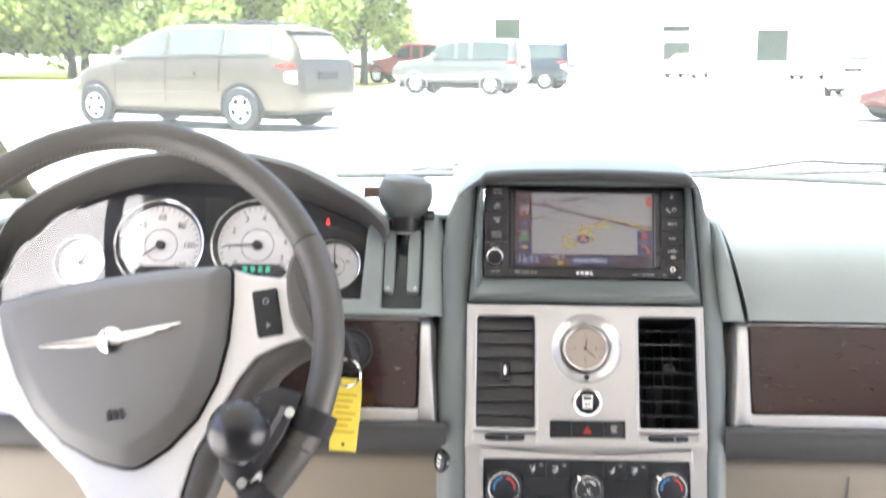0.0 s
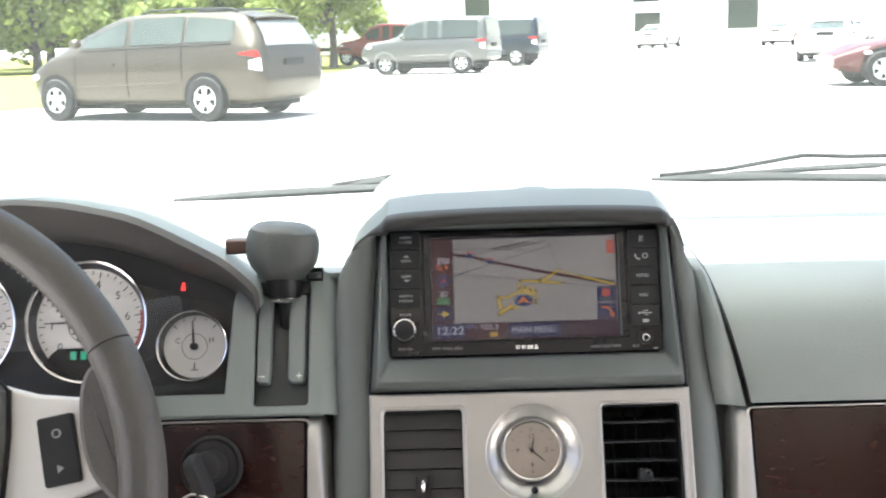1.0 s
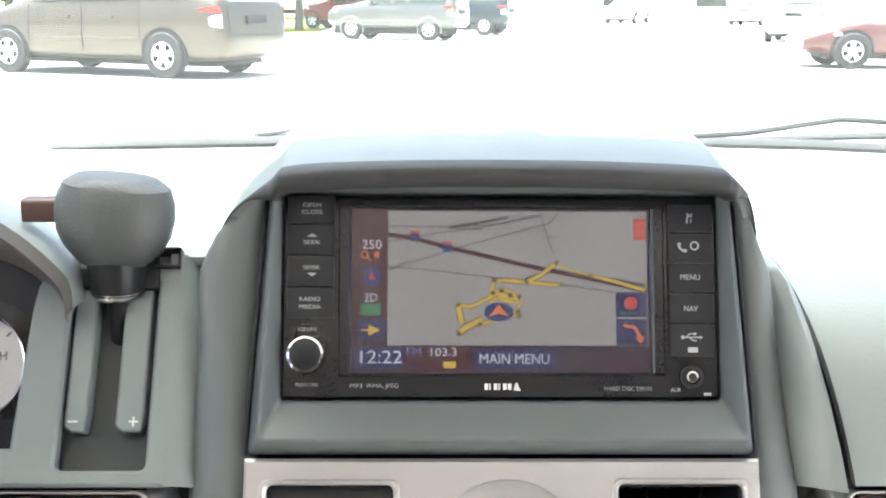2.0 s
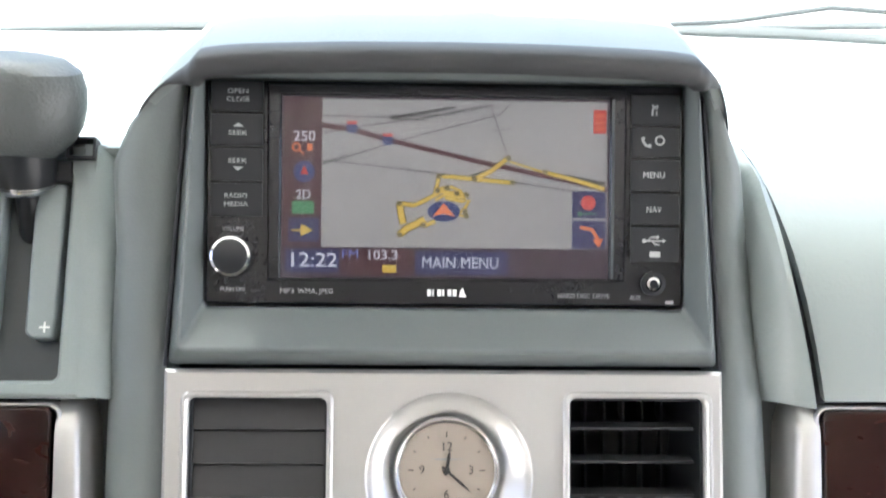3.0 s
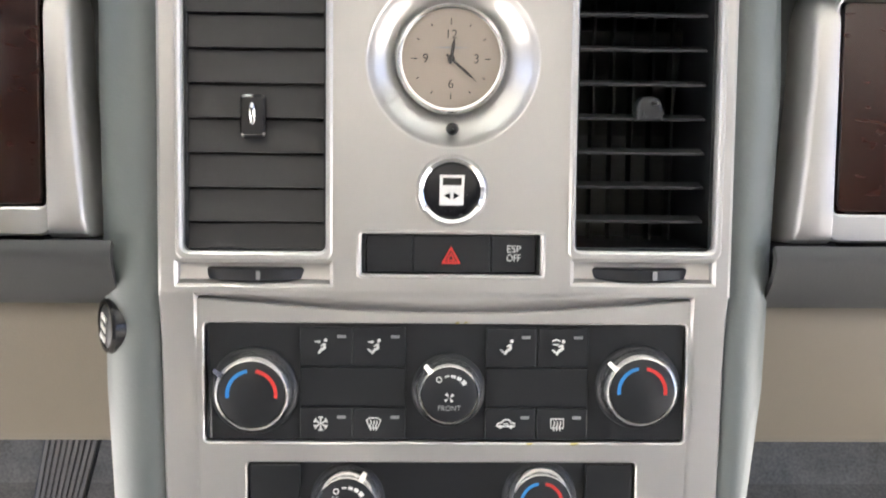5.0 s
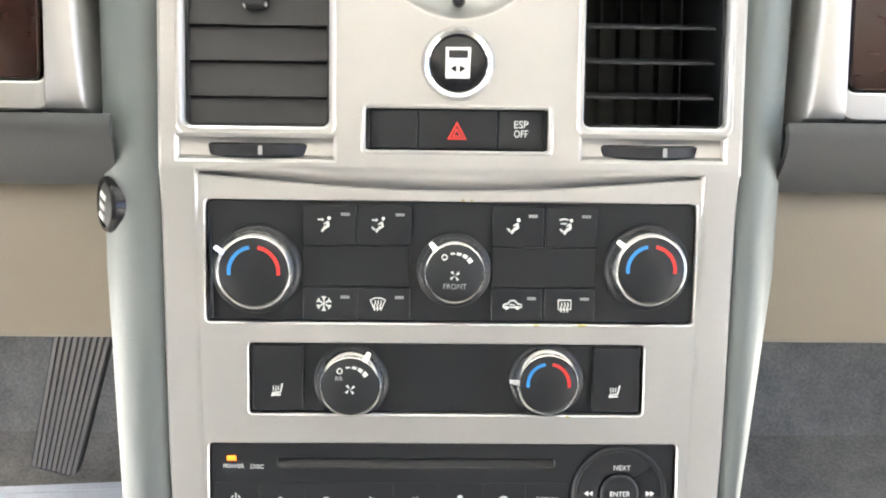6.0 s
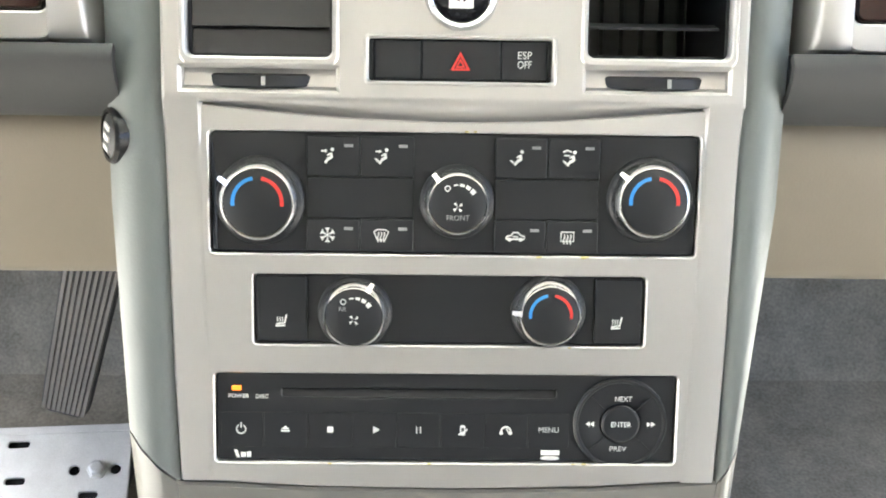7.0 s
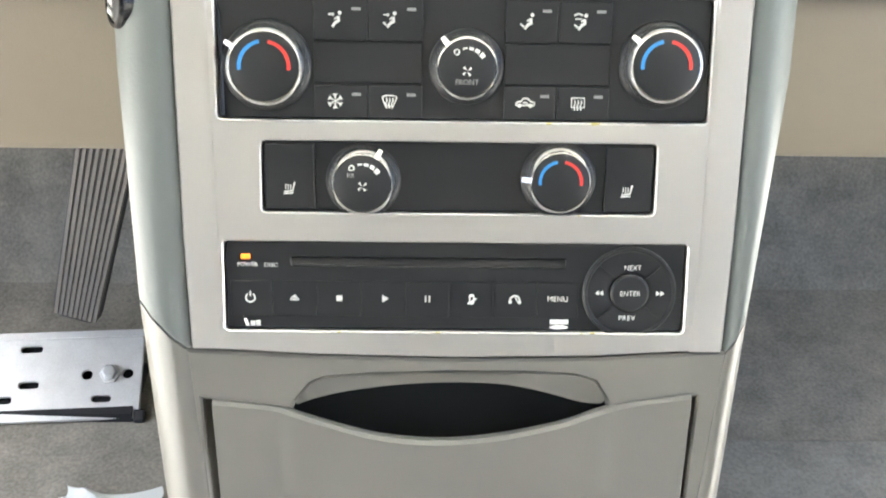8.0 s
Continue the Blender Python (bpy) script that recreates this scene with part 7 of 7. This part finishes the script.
def vehicle(name, rear_axle, heading, st, wheelbase, tyre_r, mat, label, windows, rails=False, cladding=None, seams=(), rear_glass=True):
    """A parked car out of cross-sections (x, sill, belt, roof, half width, roof half width), x forward from the rear axle."""
    fx, fy = heading
    k = math.hypot(fx, fy)
    fx, fy = fx / k, fy / k
    M = Matrix(((fx, -fy, 0, rear_axle[0]), (fy, fx, 0, rear_axle[1]), (0, 0, 1, GROUND_Z), (0, 0, 0, 1)))
    t = thing(name, (rear_axle[0], rear_axle[1], GROUND_Z), label, "car")

    def ring_at(x):
        for a, b in zip(st, st[1:]):
            if x <= b[0]:
                f = max(0, (x - a[0]) / (b[0] - a[0]))
                s = [p + (q - p) * f for p, q in zip(a, b)]
                break
        else:
            s = st[-1]
        _, zb, zt, zr, w, wr = s
        return [(0, zb), (w * 0.86, zb), (w * 0.97, zb + 0.10), (w, zb + 0.32 * (zt - zb)), (w * 1.005, zb + 0.62 * (zt - zb)), (w * 0.985, zb + 0.9 * (zt - zb)), (w * 0.955, zt), (wr + (w * 0.955 - wr) * 0.45, zt + (zr - zt) * 0.5), (wr + 0.02, zt + (zr - zt) * 0.86), (wr * 0.9, zt + (zr - zt) * 0.97), (0, zr)]

    def side_y(x, z):
        r = ring_at(x)[1:10]
        for (y0, z0), (y1, z1) in zip(r, r[1:]):
            if z <= z1:
                return y0 + (y1 - y0) * max(0, min(1, (z - z0) / max(1e-6, z1 - z0)))
        return r[-1][0]

    def rear_x(z):
        for a, b in zip(st, st[1:]):
            if z <= b[3]:
                return a[0] + (b[0] - a[0]) * max(0, (z - a[3]) / (b[3] - a[3]))
        return st[3][0]

    xs = [st[0][0] + (st[-1][0] - st[0][0]) * i / 60 for i in range(61)]
    rows = []
    for x in xs:
        h = ring_at(x)
        rows.append([(x, y, z) for y, z in h] + [(x, -y, z) for y, z in h[-2:0:-1]])
    part("body", loft(rows, True, True, M), mat, t, "", 0, 50)
    for s in (-1, 1):
        for pts in windows:
            x0, x1, za0, zb0, za1, zb1 = pts
            grid = []
            for i in range(7):
                f = i / 6
                x = x0 + (x1 - x0) * f
                lo, hi = za0 + (za1 - za0) * f, zb0 + (zb1 - zb0) * f
                grid.append([(x, s * (side_y(x, lo + (hi - lo) * j / 4) + 0.012), lo + (hi - lo) * j / 4) for j in range(5)])
            part("side_window", loft(grid, m=M), CAR_GLASS, t, "dark side window")
        for wx in (0.0, wheelbase):
            y = s * (side_y(wx, tyre_r + 0.1) - 0.055)
            wm = M @ Matrix.Translation((wx, y, tyre_r)) @ Matrix.Rotation(radians(-90 * s), 4, 'X')
            wh = part("wheel", lathe([(tyre_r * 0.66, -0.10), (tyre_r * 0.95, -0.10), (tyre_r, -0.07), (tyre_r, 0.08), (tyre_r * 0.95, 0.105), (tyre_r * 0.68, 0.108), (tyre_r * 0.66, 0.07)], 40, wm), TYRE, t, "black tyre on an alloy rim")
            part("rim", lathe([(tyre_r * 0.67, 0.06), (tyre_r * 0.67, 0.104), (tyre_r * 0.61, 0.108), (tyre_r * 0.56, 0.07), (0.0, 0.06)], 36, wm), UNDER, wh)
            gaps = []
            for i in range(5):
                a = radians(72 * i + 18)
                tri_ = ((0.20, 0.0), (0.49, -0.185), (0.57, 0.0), (0.49, 0.185))
                gaps.append([(tyre_r * (u * math.cos(a) - v * math.sin(a)), tyre_r * (u * math.sin(a) + v * math.cos(a))) for u, v in tri_])
            part("spokes", plate(circle(0, 0, tyre_r * 0.64, 36), gaps, 0.080, 0.100, wm), ALLOY, wh, "five-spoke alloy face")
            arch = [(wx + (tyre_r + 0.075) * math.cos(radians(a)), tyre_r + (tyre_r + 0.075) * math.sin(radians(a))) for a in range(-18, 199, 12)]
            inner_ = [(wx + (tyre_r + 0.01) * math.cos(radians(a)), tyre_r + (tyre_r + 0.01) * math.sin(radians(a))) for a in range(-18, 199, 12)]
            part("wheel_arch", loft([[(x, s * (side_y(x, max(z, 0.36)) + 0.008), z) for x, z in arch], [(x, s * (side_y(x, max(z, 0.36)) + 0.004), z) for x, z in inner_]], m=M), cladding or UNDER, t, "wheel arch edge")
        wx0, wx1 = windows[0][0], windows[-1][1]
        for k_, dz in ((0.010, -0.035),):
            part("belt_trim", tube([M @ Vector((x, s * (side_y(x, z) + k_), z)) for x, z in [(wx0 + (wx1 - wx0) * q / 12, windows[0][2] + (windows[-1][4] - windows[0][2]) * q / 12 + dz) for q in range(13)]], 0.012, 6), UNDER, t, "dark belt moulding")
        part("body_crease", tube([M @ Vector((x, s * (side_y(x, 0.62) + 0.002), 0.62 - 0.02 * x)) for x in [tyre_r + 0.12 + (wheelbase - 2 * tyre_r - 0.24) * q / 10 for q in range(11)]], [0.002] + [0.014] * 9 + [0.002], 6), mat, t)
        mx = windows[-1][1] - 0.12
        part("door_mirror", ball(M @ Vector((mx + 0.05, s * (side_y(mx, 1.05) + 0.12), windows[-1][2] + 0.06)), 0.11, 14, 10, (0.8, 0.9, 0.7)), mat, t)
        for hx in (0.9, 1.75):
            if len(windows) > 2:
                part("door_handle", box(hx, hx + 0.18, min(s * (side_y(hx, 0.9) + 0.0), s * (side_y(hx, 0.9) + 0.03)), max(s * (side_y(hx, 0.9) + 0.0), s * (side_y(hx, 0.9) + 0.03)), 0.88, 0.92, M), mat, t)
        for k_, (dx, dz0, dz1) in enumerate(seams):
            pts = [(dx + 0.006 * math.sin(6 * f), s * (side_y(dx, dz0 + (dz1 - dz0) * f) + 0.004), dz0 + (dz1 - dz0) * f) for f in [q / 8 for q in range(9)]]
            part("door_seam", tube([M @ Vector(q) for q in pts], 0.006, 6), UNDER, t, "dark door seam")
        zt = st[2][2]
        for nm, mt, lb, zs, deep in (("tail_lamp", LAMP_RED, "red tail lamp", (zt - 0.02, zt - 0.13), 0.30), ("reversing_lamp", LAMP_CLEAR, "clear lower lamp", (zt - 0.14, zt - 0.34), 0.16)):
            grid = []
            for q in range(6):
                f = q / 5
                row = []
                for z in (zs[0] - 0.04 * f, (zs[0] + zs[1]) / 2, zs[1] + 0.04 * f):
                    x = rear_x(z) + 0.02 + deep * f
                    row.append((x - 0.012 * (1 - f), s * (side_y(x, z) + 0.012), z))
                grid.append(row)
            part(nm, loft(grid, m=M), mt, t, lb)
        xf = st[-2][0]
        part("headlamp", ball(M @ Vector((xf - 0.10, s * (side_y(xf - 0.10, 0.68) - 0.075), st[-2][2] - 0.10)), 0.11, 14, 8, (1.3, 0.9, 0.6)), LAMP_CLEAR, t)
        if rails:
            part("roof_rail", tube([M @ Vector((x, s * 0.62, z)) for x, z in ((-0.45, 1.66), (-0.3, 1.715), (0.6, 1.735), (1.2, 1.73), (1.4, 1.68))], 0.016, 8), BLACK, t, "dark roof rail")
    if rear_glass:
        q = next(i for i, r in enumerate(st) if r[3] > 1.5) if rails else 3
        top, base, xt = st[q][3], st[2][2], st[q][0]
        part("rear_window", loft([[(rear_x(z) - 0.02, y * st[q][5], z) for y in (-w, -w * 0.5, 0, w * 0.5, w)] for z, w in ((base + 0.04, 0.97), (base + 0.16, 0.93), (base + 0.28, 0.88), (top - 0.10, 0.84))], m=M), SKY_TONE_GLASS if rails else CAR_GLASS, t, "rear window")
        part("spoiler", loft([[(x, y * st[q][5], z + top - 0.03 * y * y) for y in (-0.9, -0.45, 0, 0.45, 0.9)] for x, z in ((xt + 0.14, 0.015), (xt, 0.005), (xt - 0.15, -0.025), (xt - 0.14, -0.045), (xt, -0.05))], m=M), mat, t, "roof spoiler")
        part("hatch_seam", tube([M @ Vector((rear_x(z) - 0.012, y, z)) for y, z in ((-0.72, base - 0.02), (-0.72, base - 0.45), (0.72, base - 0.45), (0.72, base - 0.02))], 0.006, 6), UNDER, t, "dark hatch seam")
    if not rails:
        part("rear_bumper", box(st[0][0] - 0.04, st[0][0] + 0.10, -st[1][4] * 0.86, st[1][4] * 0.86, st[0][1], st[0][1] + 0.22, M), mat if cladding is None else cladding, t, "", 0.04)
    part("plate_bar", box(rear_x(0.90) - 0.03, rear_x(0.90) + 0.02, -0.26, 0.26, 0.82, 0.94, M), UNDER, t, "dark plate recess")
    part("underbody", box(st[1][0] + 0.35, st[-2][0], -0.7, 0.7, 0.18, st[3][1] + 0.05, M), UNDER, t)
    return t


VAN = [(-1.02, 0.42, 0.60, 0.64, 0.78, 0.62), (-1.00, 0.34, 0.84, 0.92, 0.88, 0.72), (-0.93, 0.30, 1.10, 1.16, 0.94, 0.72), (-0.84, 0.28, 1.16, 1.36, 0.96, 0.69), (-0.60, 0.27, 1.17, 1.62, 0.985, 0.70), (-0.35, 0.27, 1.17, 1.68, 0.99, 0.73), (1.2, 0.27, 1.15, 1.70, 0.99, 0.75), (1.75, 0.27, 1.13, 1.655, 0.99, 0.74), (2.2, 0.27, 1.11, 1.52, 0.99, 0.72), (2.65, 0.27, 1.08, 1.33, 0.985, 0.73), (3.05, 0.28, 1.02, 1.11, 0.97, 0.78), (3.3, 0.30, 0.95, 1.01, 0.95, 0.78), (3.6, 0.33, 0.82, 0.90, 0.85, 0.6), (3.82, 0.42, 0.62, 0.66, 0.62, 0.4)]
vehicle("minivan", (-3.50, 17.10), (-2.761, 1.248), VAN, 3.03, 0.345, car_paint("bronze_grey_metallic", (0.062, 0.050, 0.034)), "bronze-grey minivan with alloy wheels parked on the lot",
        [(-0.50, 0.38, 1.22, 1.53, 1.21, 1.61), (0.44, 1.46, 1.21, 1.62, 1.19, 1.60), (1.56, 2.50, 1.19, 1.59, 1.16, 1.32)], True, None, ((0.42, 0.62, 1.17), (1.51, 0.34, 1.15), (2.58, 0.45, 1.08)))

BOXY = [(-0.80, 0.48, 1.00, 1.06, 0.84, 0.70), (-0.76, 0.42, 1.08, 1.66, 0.88, 0.72), (-0.6, 0.38, 1.1, 1.77, 0.91, 0.76), (1.3, 0.38, 1.1, 1.79, 0.91, 0.76), (1.7, 0.38, 1.1, 1.72, 0.91, 0.74), (2.15, 0.38, 1.09, 1.22, 0.91, 0.78), (2.5, 0.4, 1.06, 1.10, 0.90, 0.8), (3.2, 0.42, 0.98, 1.02, 0.86, 0.75), (3.42, 0.5, 0.8, 0.85, 0.75, 0.6)]
SUV_WIN = [(-0.55, 0.62, 1.16, 1.62, 1.14, 1.68), (0.76, 1.12, 1.14, 1.66, 1.14, 1.66), (1.24, 1.95, 1.14, 1.66, 1.13, 1.44)]
GREY_CLAD = paint("grey_cladding", (0.16, 0.165, 0.165), 0.6, grain=100)
vehicle("suv", (0.43, 34.65), (-2.432, 0.842), BOXY, 2.575, 0.34, car_paint("silver_grey_metallic", (0.10, 0.101, 0.096)), "silver-grey boxy sport utility car parked beside a tree", SUV_WIN, False, GREY_CLAD)
vehicle("suv", (2.48, 40.85), (-2.432, 0.842), BOXY, 2.62, 0.35, car_paint("dark_blue_metallic", (0.018, 0.026, 0.036)), "dark blue sport utility car parked behind another", SUV_WIN, False, None)
SEDAN = [(-1.02, 0.45, 0.86, 0.92, 0.78, 0.6), (-0.92, 0.34, 0.95, 1.0, 0.88, 0.65), (-0.5, 0.26, 0.97, 1.04, 0.9, 0.62), (0.0, 0.26, 0.96, 1.30, 0.9, 0.56), (0.5, 0.26, 0.95, 1.44, 0.9, 0.57), (1.3, 0.26, 0.94, 1.44, 0.9, 0.57), (1.9, 0.26, 0.90, 1.15, 0.9, 0.6), (2.4, 0.26, 0.85, 0.90, 0.9, 0.65), (3.1, 0.26, 0.73, 0.78, 0.88, 0.6), (3.6, 0.34, 0.56, 0.60, 0.7, 0.5)]
SEDAN_WIN = [(-0.05, 0.50, 1.00, 1.20, 0.99, 1.36), (0.58, 1.16, 0.99, 1.36, 0.98, 1.36), (1.24, 1.95, 0.98, 1.36, 0.97, 1.10)]
red = car_paint("maroon_red", (0.080, 0.024, 0.021), 0.25)
vehicle("sedan", (10.74, 20.65), (-1.0, 0.08), SEDAN, 2.75, 0.33, red, "maroon red sedan parked across the lot", SEDAN_WIN)
WHITE_CAR = car_paint("white_car_paint", (0.72, 0.72, 0.71), 0.0)
vehicle("sedan", (11.9, 35.03), (0.45, 1.0), SEDAN, 2.75, 0.33, WHITE_CAR, "white sedan parked near the red one", SEDAN_WIN)
for wx_, wy_ in ((12.02, 67.3), (18.8, 64.35), (22.74, 63.54)):
    vehicle("sedan", (wx_, wy_), (0.45, 0.9), SEDAN, 2.75, 0.33, WHITE_CAR, "white sedan parked along the white building", SEDAN_WIN)
vehicle("pickup", (-1.86, 48.32), (-1.0, 0.4), BOXY, 2.9, 0.36, car_paint("bright_red", (0.22, 0.025, 0.018), 0.0), "red car parked behind the silver-grey one", SUV_WIN)

# ---- outside: building ----
A2, B2 = Vector((-1.02, 80.71, GROUND_Z)), Vector((41.55, 65.31, GROUND_Z))
uu = (B2 - A2).normalized()
BM = Matrix(((uu.x, 0, uu.y, A2.x), (uu.y, 0, -uu.x, A2.y), (0, 1, 0, GROUND_Z), (0, 0, 0, 1)))
bld = thing("commercial_building", A2, "long low white commercial building with dark windows", "building")
WINS = [(1.77, 3.83, 1.88, 3.98), (13.95, 15.94, 2.92, 3.43), (14.05, 15.99, 0.95, 2.35), (20.27, 22.39, 0.95, 3.16), (30.69, 32.76, 2.92, 3.52), (34.19, 36.20, 2.80, 3.37)]
WALLW = paint("white_painted_block", (0.80, 0.79, 0.76), 0.8, grain=6, relief=0.1, vary=0.05, patch=0.6)
# Height and left run stretched so white wall covers the dim sky.
part("wall", plate([(-16, 0), (46, 0), (46, 7.4), (-16, 7.4)], [rrect(a, b, c, d) for a, b, c, d in WINS], -0.3, 0.0, BM), WALLW, bld)
part("side_wall", box(-16.0, -15.7, 0.0, 7.4, -16, -0.3, BM), WALLW, bld)
part("roof", box(-16.2, 46.2, 7.4, 7.65, -16, 0.15, BM), paint("roof_edge_metal", (0.55, 0.55, 0.53), 0.5, 0.2), bld, "flat roof with metal edge")
for a, b, c, d in WINS:
    w = part("window", box(a, b, c, d, -0.22, -0.16, BM), CAR_GLASS, bld, "dark window")
    part("frame", plate(rrect(a, b, c, d), [rrect(a + 0.07, b - 0.07, c + 0.07, d - 0.07)], -0.16, -0.08, BM), WALLW, w)
trl = thing("box_trailer", (-8.0, 58.6, GROUND_Z), "white box trailer standing on the grass beyond", "trailer")
part("box", box(-9.8, -6.1, 57.5, 59.7, GROUND_Z + 0.75, GROUND_Z + 3.1), WHITE_CAR, trl, "", 0.05)
part("frame_rail", box(-9.7, -6.2, 57.7, 59.5, GROUND_Z + 0.55, GROUND_Z + 0.75), UNDER, trl)
for x in (-8.5, -7.6):
    part("wheel", lathe([(0.0, -0.1), (0.33, -0.1), (0.36, 0.0), (0.33, 0.1), (0.0, 0.1)], 24, Matrix.Translation((x, 57.65, GROUND_Z + 0.36)) @ Matrix.Rotation(radians(90), 4, 'X')), TYRE, trl)

# ---- outside: grass and trees ----
GRASS = paint("dry_summer_grass", (0.16, 0.165, 0.05), 0.95, grain=25, relief=0.6, vary=0.3, patch=0.5, spec=0.1)
structure("grass", plate([(-110, 18.5), (-9.47, 19.5), (-8.24, 22.6), (-5.16, 31.4), (-4.41, 36.6), (-4.12, 42.4), (-4.5, 56.6), (-4.9, 103), (-105, 162)], [], GROUND_Z - 0.05, GROUND_Z + 0.012), GRASS, "sunlit yellow-green lawn beside the lot", "grass")
BARK = paint("tree_bark", (0.10, 0.085, 0.07), 0.9, grain=18, relief=1.0, vary=0.3, patch=3)


def leaf_material(name, color):
    m, t, b = nodes_of(name)
    n, l = t.nodes, t.links
    geo = n.new("ShaderNodeNewGeometry")
    ramp = n.new("ShaderNodeValToRGB")
    ramp.color_ramp.elements[0].color = (color[0] * 0.6, color[1] * 0.65, color[2] * 0.6, 1)
    ramp.color_ramp.elements[1].color = (color[0] * 1.5, color[1] * 1.35, color[2] * 1.3, 1)
    l.new(geo.outputs["Random Per Island"], ramp.inputs[0])
    l.new(ramp.outputs[0], b.inputs["Base Color"])
    b.inputs["Roughness"].default_value = 0.6
    tr = n.new("ShaderNodeBsdfTranslucent")
    l.new(ramp.outputs[0], tr.inputs[0])
    mx = n.new("ShaderNodeMixShader")
    mx.inputs[0].default_value = 0.7
    l.new(b.outputs[0], mx.inputs[1])
    l.new(tr.outputs[0], mx.inputs[2])
    l.new(mx.outputs[0], n["Material Output"].inputs[0])
    return m


LEAF = leaf_material("tree_leaves", (0.240, 0.305, 0.095))


def tree(x, y, h, r, base_z, seed, label, leaves=7000, leaf=0.16):
    rnd = random.Random(seed)
    t = thing("tree", (x, y, GROUND_Z), label, "tree", "trees by the lot")
    g = GROUND_Z
    limbs = [tube([(x, y, g), (x + 0.03, y, g + h * 0.12), (x - 0.04, y + 0.05, g + h * 0.3), (x + 0.05, y, g + h * 0.6), (x, y, g + h * 0.9)], [h * 0.024, h * 0.018, h * 0.015, h * 0.009, h * 0.002], 12)]
    clumps = []
    for i in range(26):
        a = rnd.uniform(0, 2 * math.pi)
        z = base_z + (h - base_z) * rnd.uniform(0.02, 0.95) ** 0.9
        f = (z - base_z) / (h - base_z)
        rr = r * math.sqrt(max(0.08, 1 - (2 * f - 0.75) ** 2 * 0.8)) * rnd.uniform(0.35, 1.0)
        c = Vector((x + rr * math.cos(a), y + rr * math.sin(a), g + z))
        clumps.append((c, r * rnd.uniform(0.22, 0.42)))
        s = Vector((x, y, g + max(base_z * 0.8, z - rr * 0.6)))
        limbs.append(tube([s, s.lerp(c, 0.5) + Vector((0, 0, 0.15)), c], [h * 0.008, h * 0.005, h * 0.002], 6))
    part("trunk", join(*limbs), BARK, t, "brown trunk with limbs")
    verts, faces = [], []
    for i in range(leaves):
        c, cr = clumps[rnd.randrange(len(clumps))]
        d = Vector((rnd.gauss(0, 1), rnd.gauss(0, 1), rnd.gauss(0, 0.75)))
        p = c + d.normalized() * cr * rnd.uniform(0.35, 1.05) ** 0.6
        n_ = Vector((rnd.gauss(0, 1), rnd.gauss(0, 1), rnd.gauss(0.6, 1))).normalized()
        a = n_.orthogonal().normalized()
        b = n_.cross(a)
        s = leaf * rnd.uniform(0.6, 1.4)
        k = len(verts)
        p = p - Vector((x, y, g))
        verts += [p + a * s, p + b * s * 0.6, p - a * s, p - b * s * 0.6]
        faces.append((k, k + 1, k + 2, k + 3))
    me = bpy.data.meshes.new("crown")
    me.from_pydata([tuple(v) for v in verts], [], faces)
    me.materials.append(LEAF)
    ob = new("crown", me)
    ob.parent = t
    return t


tree(-5.18, 46.2, 8.4, 3.9, 2.1, 3, "young green leafy tree in the lawn beside the lot", 9000, 0.17)
big = tree(-13.1, 55.2, 10.5, 5.2, 1.3, 5, "large green leafy tree behind the lot", 11000, 0.22)
for x, y, s, a in ((-20.4, 53.2, 1.0, 70), (-27.4, 52.8, 1.12, 160), (-17.1, 64.3, 1.25, 230), (-24.9, 67.4, 1.3, 20), (-35.2, 56.4, 1.2, 300), (-10.7, 77.0, 1.1, 110), (-44.3, 60.4, 1.2, 40)):
    copy_thing(big, Matrix.Translation((x, y, GROUND_Z)) @ Matrix.Rotation(radians(a), 4, 'Z') @ Matrix.Diagonal((s, s, s * 0.95, 1)))
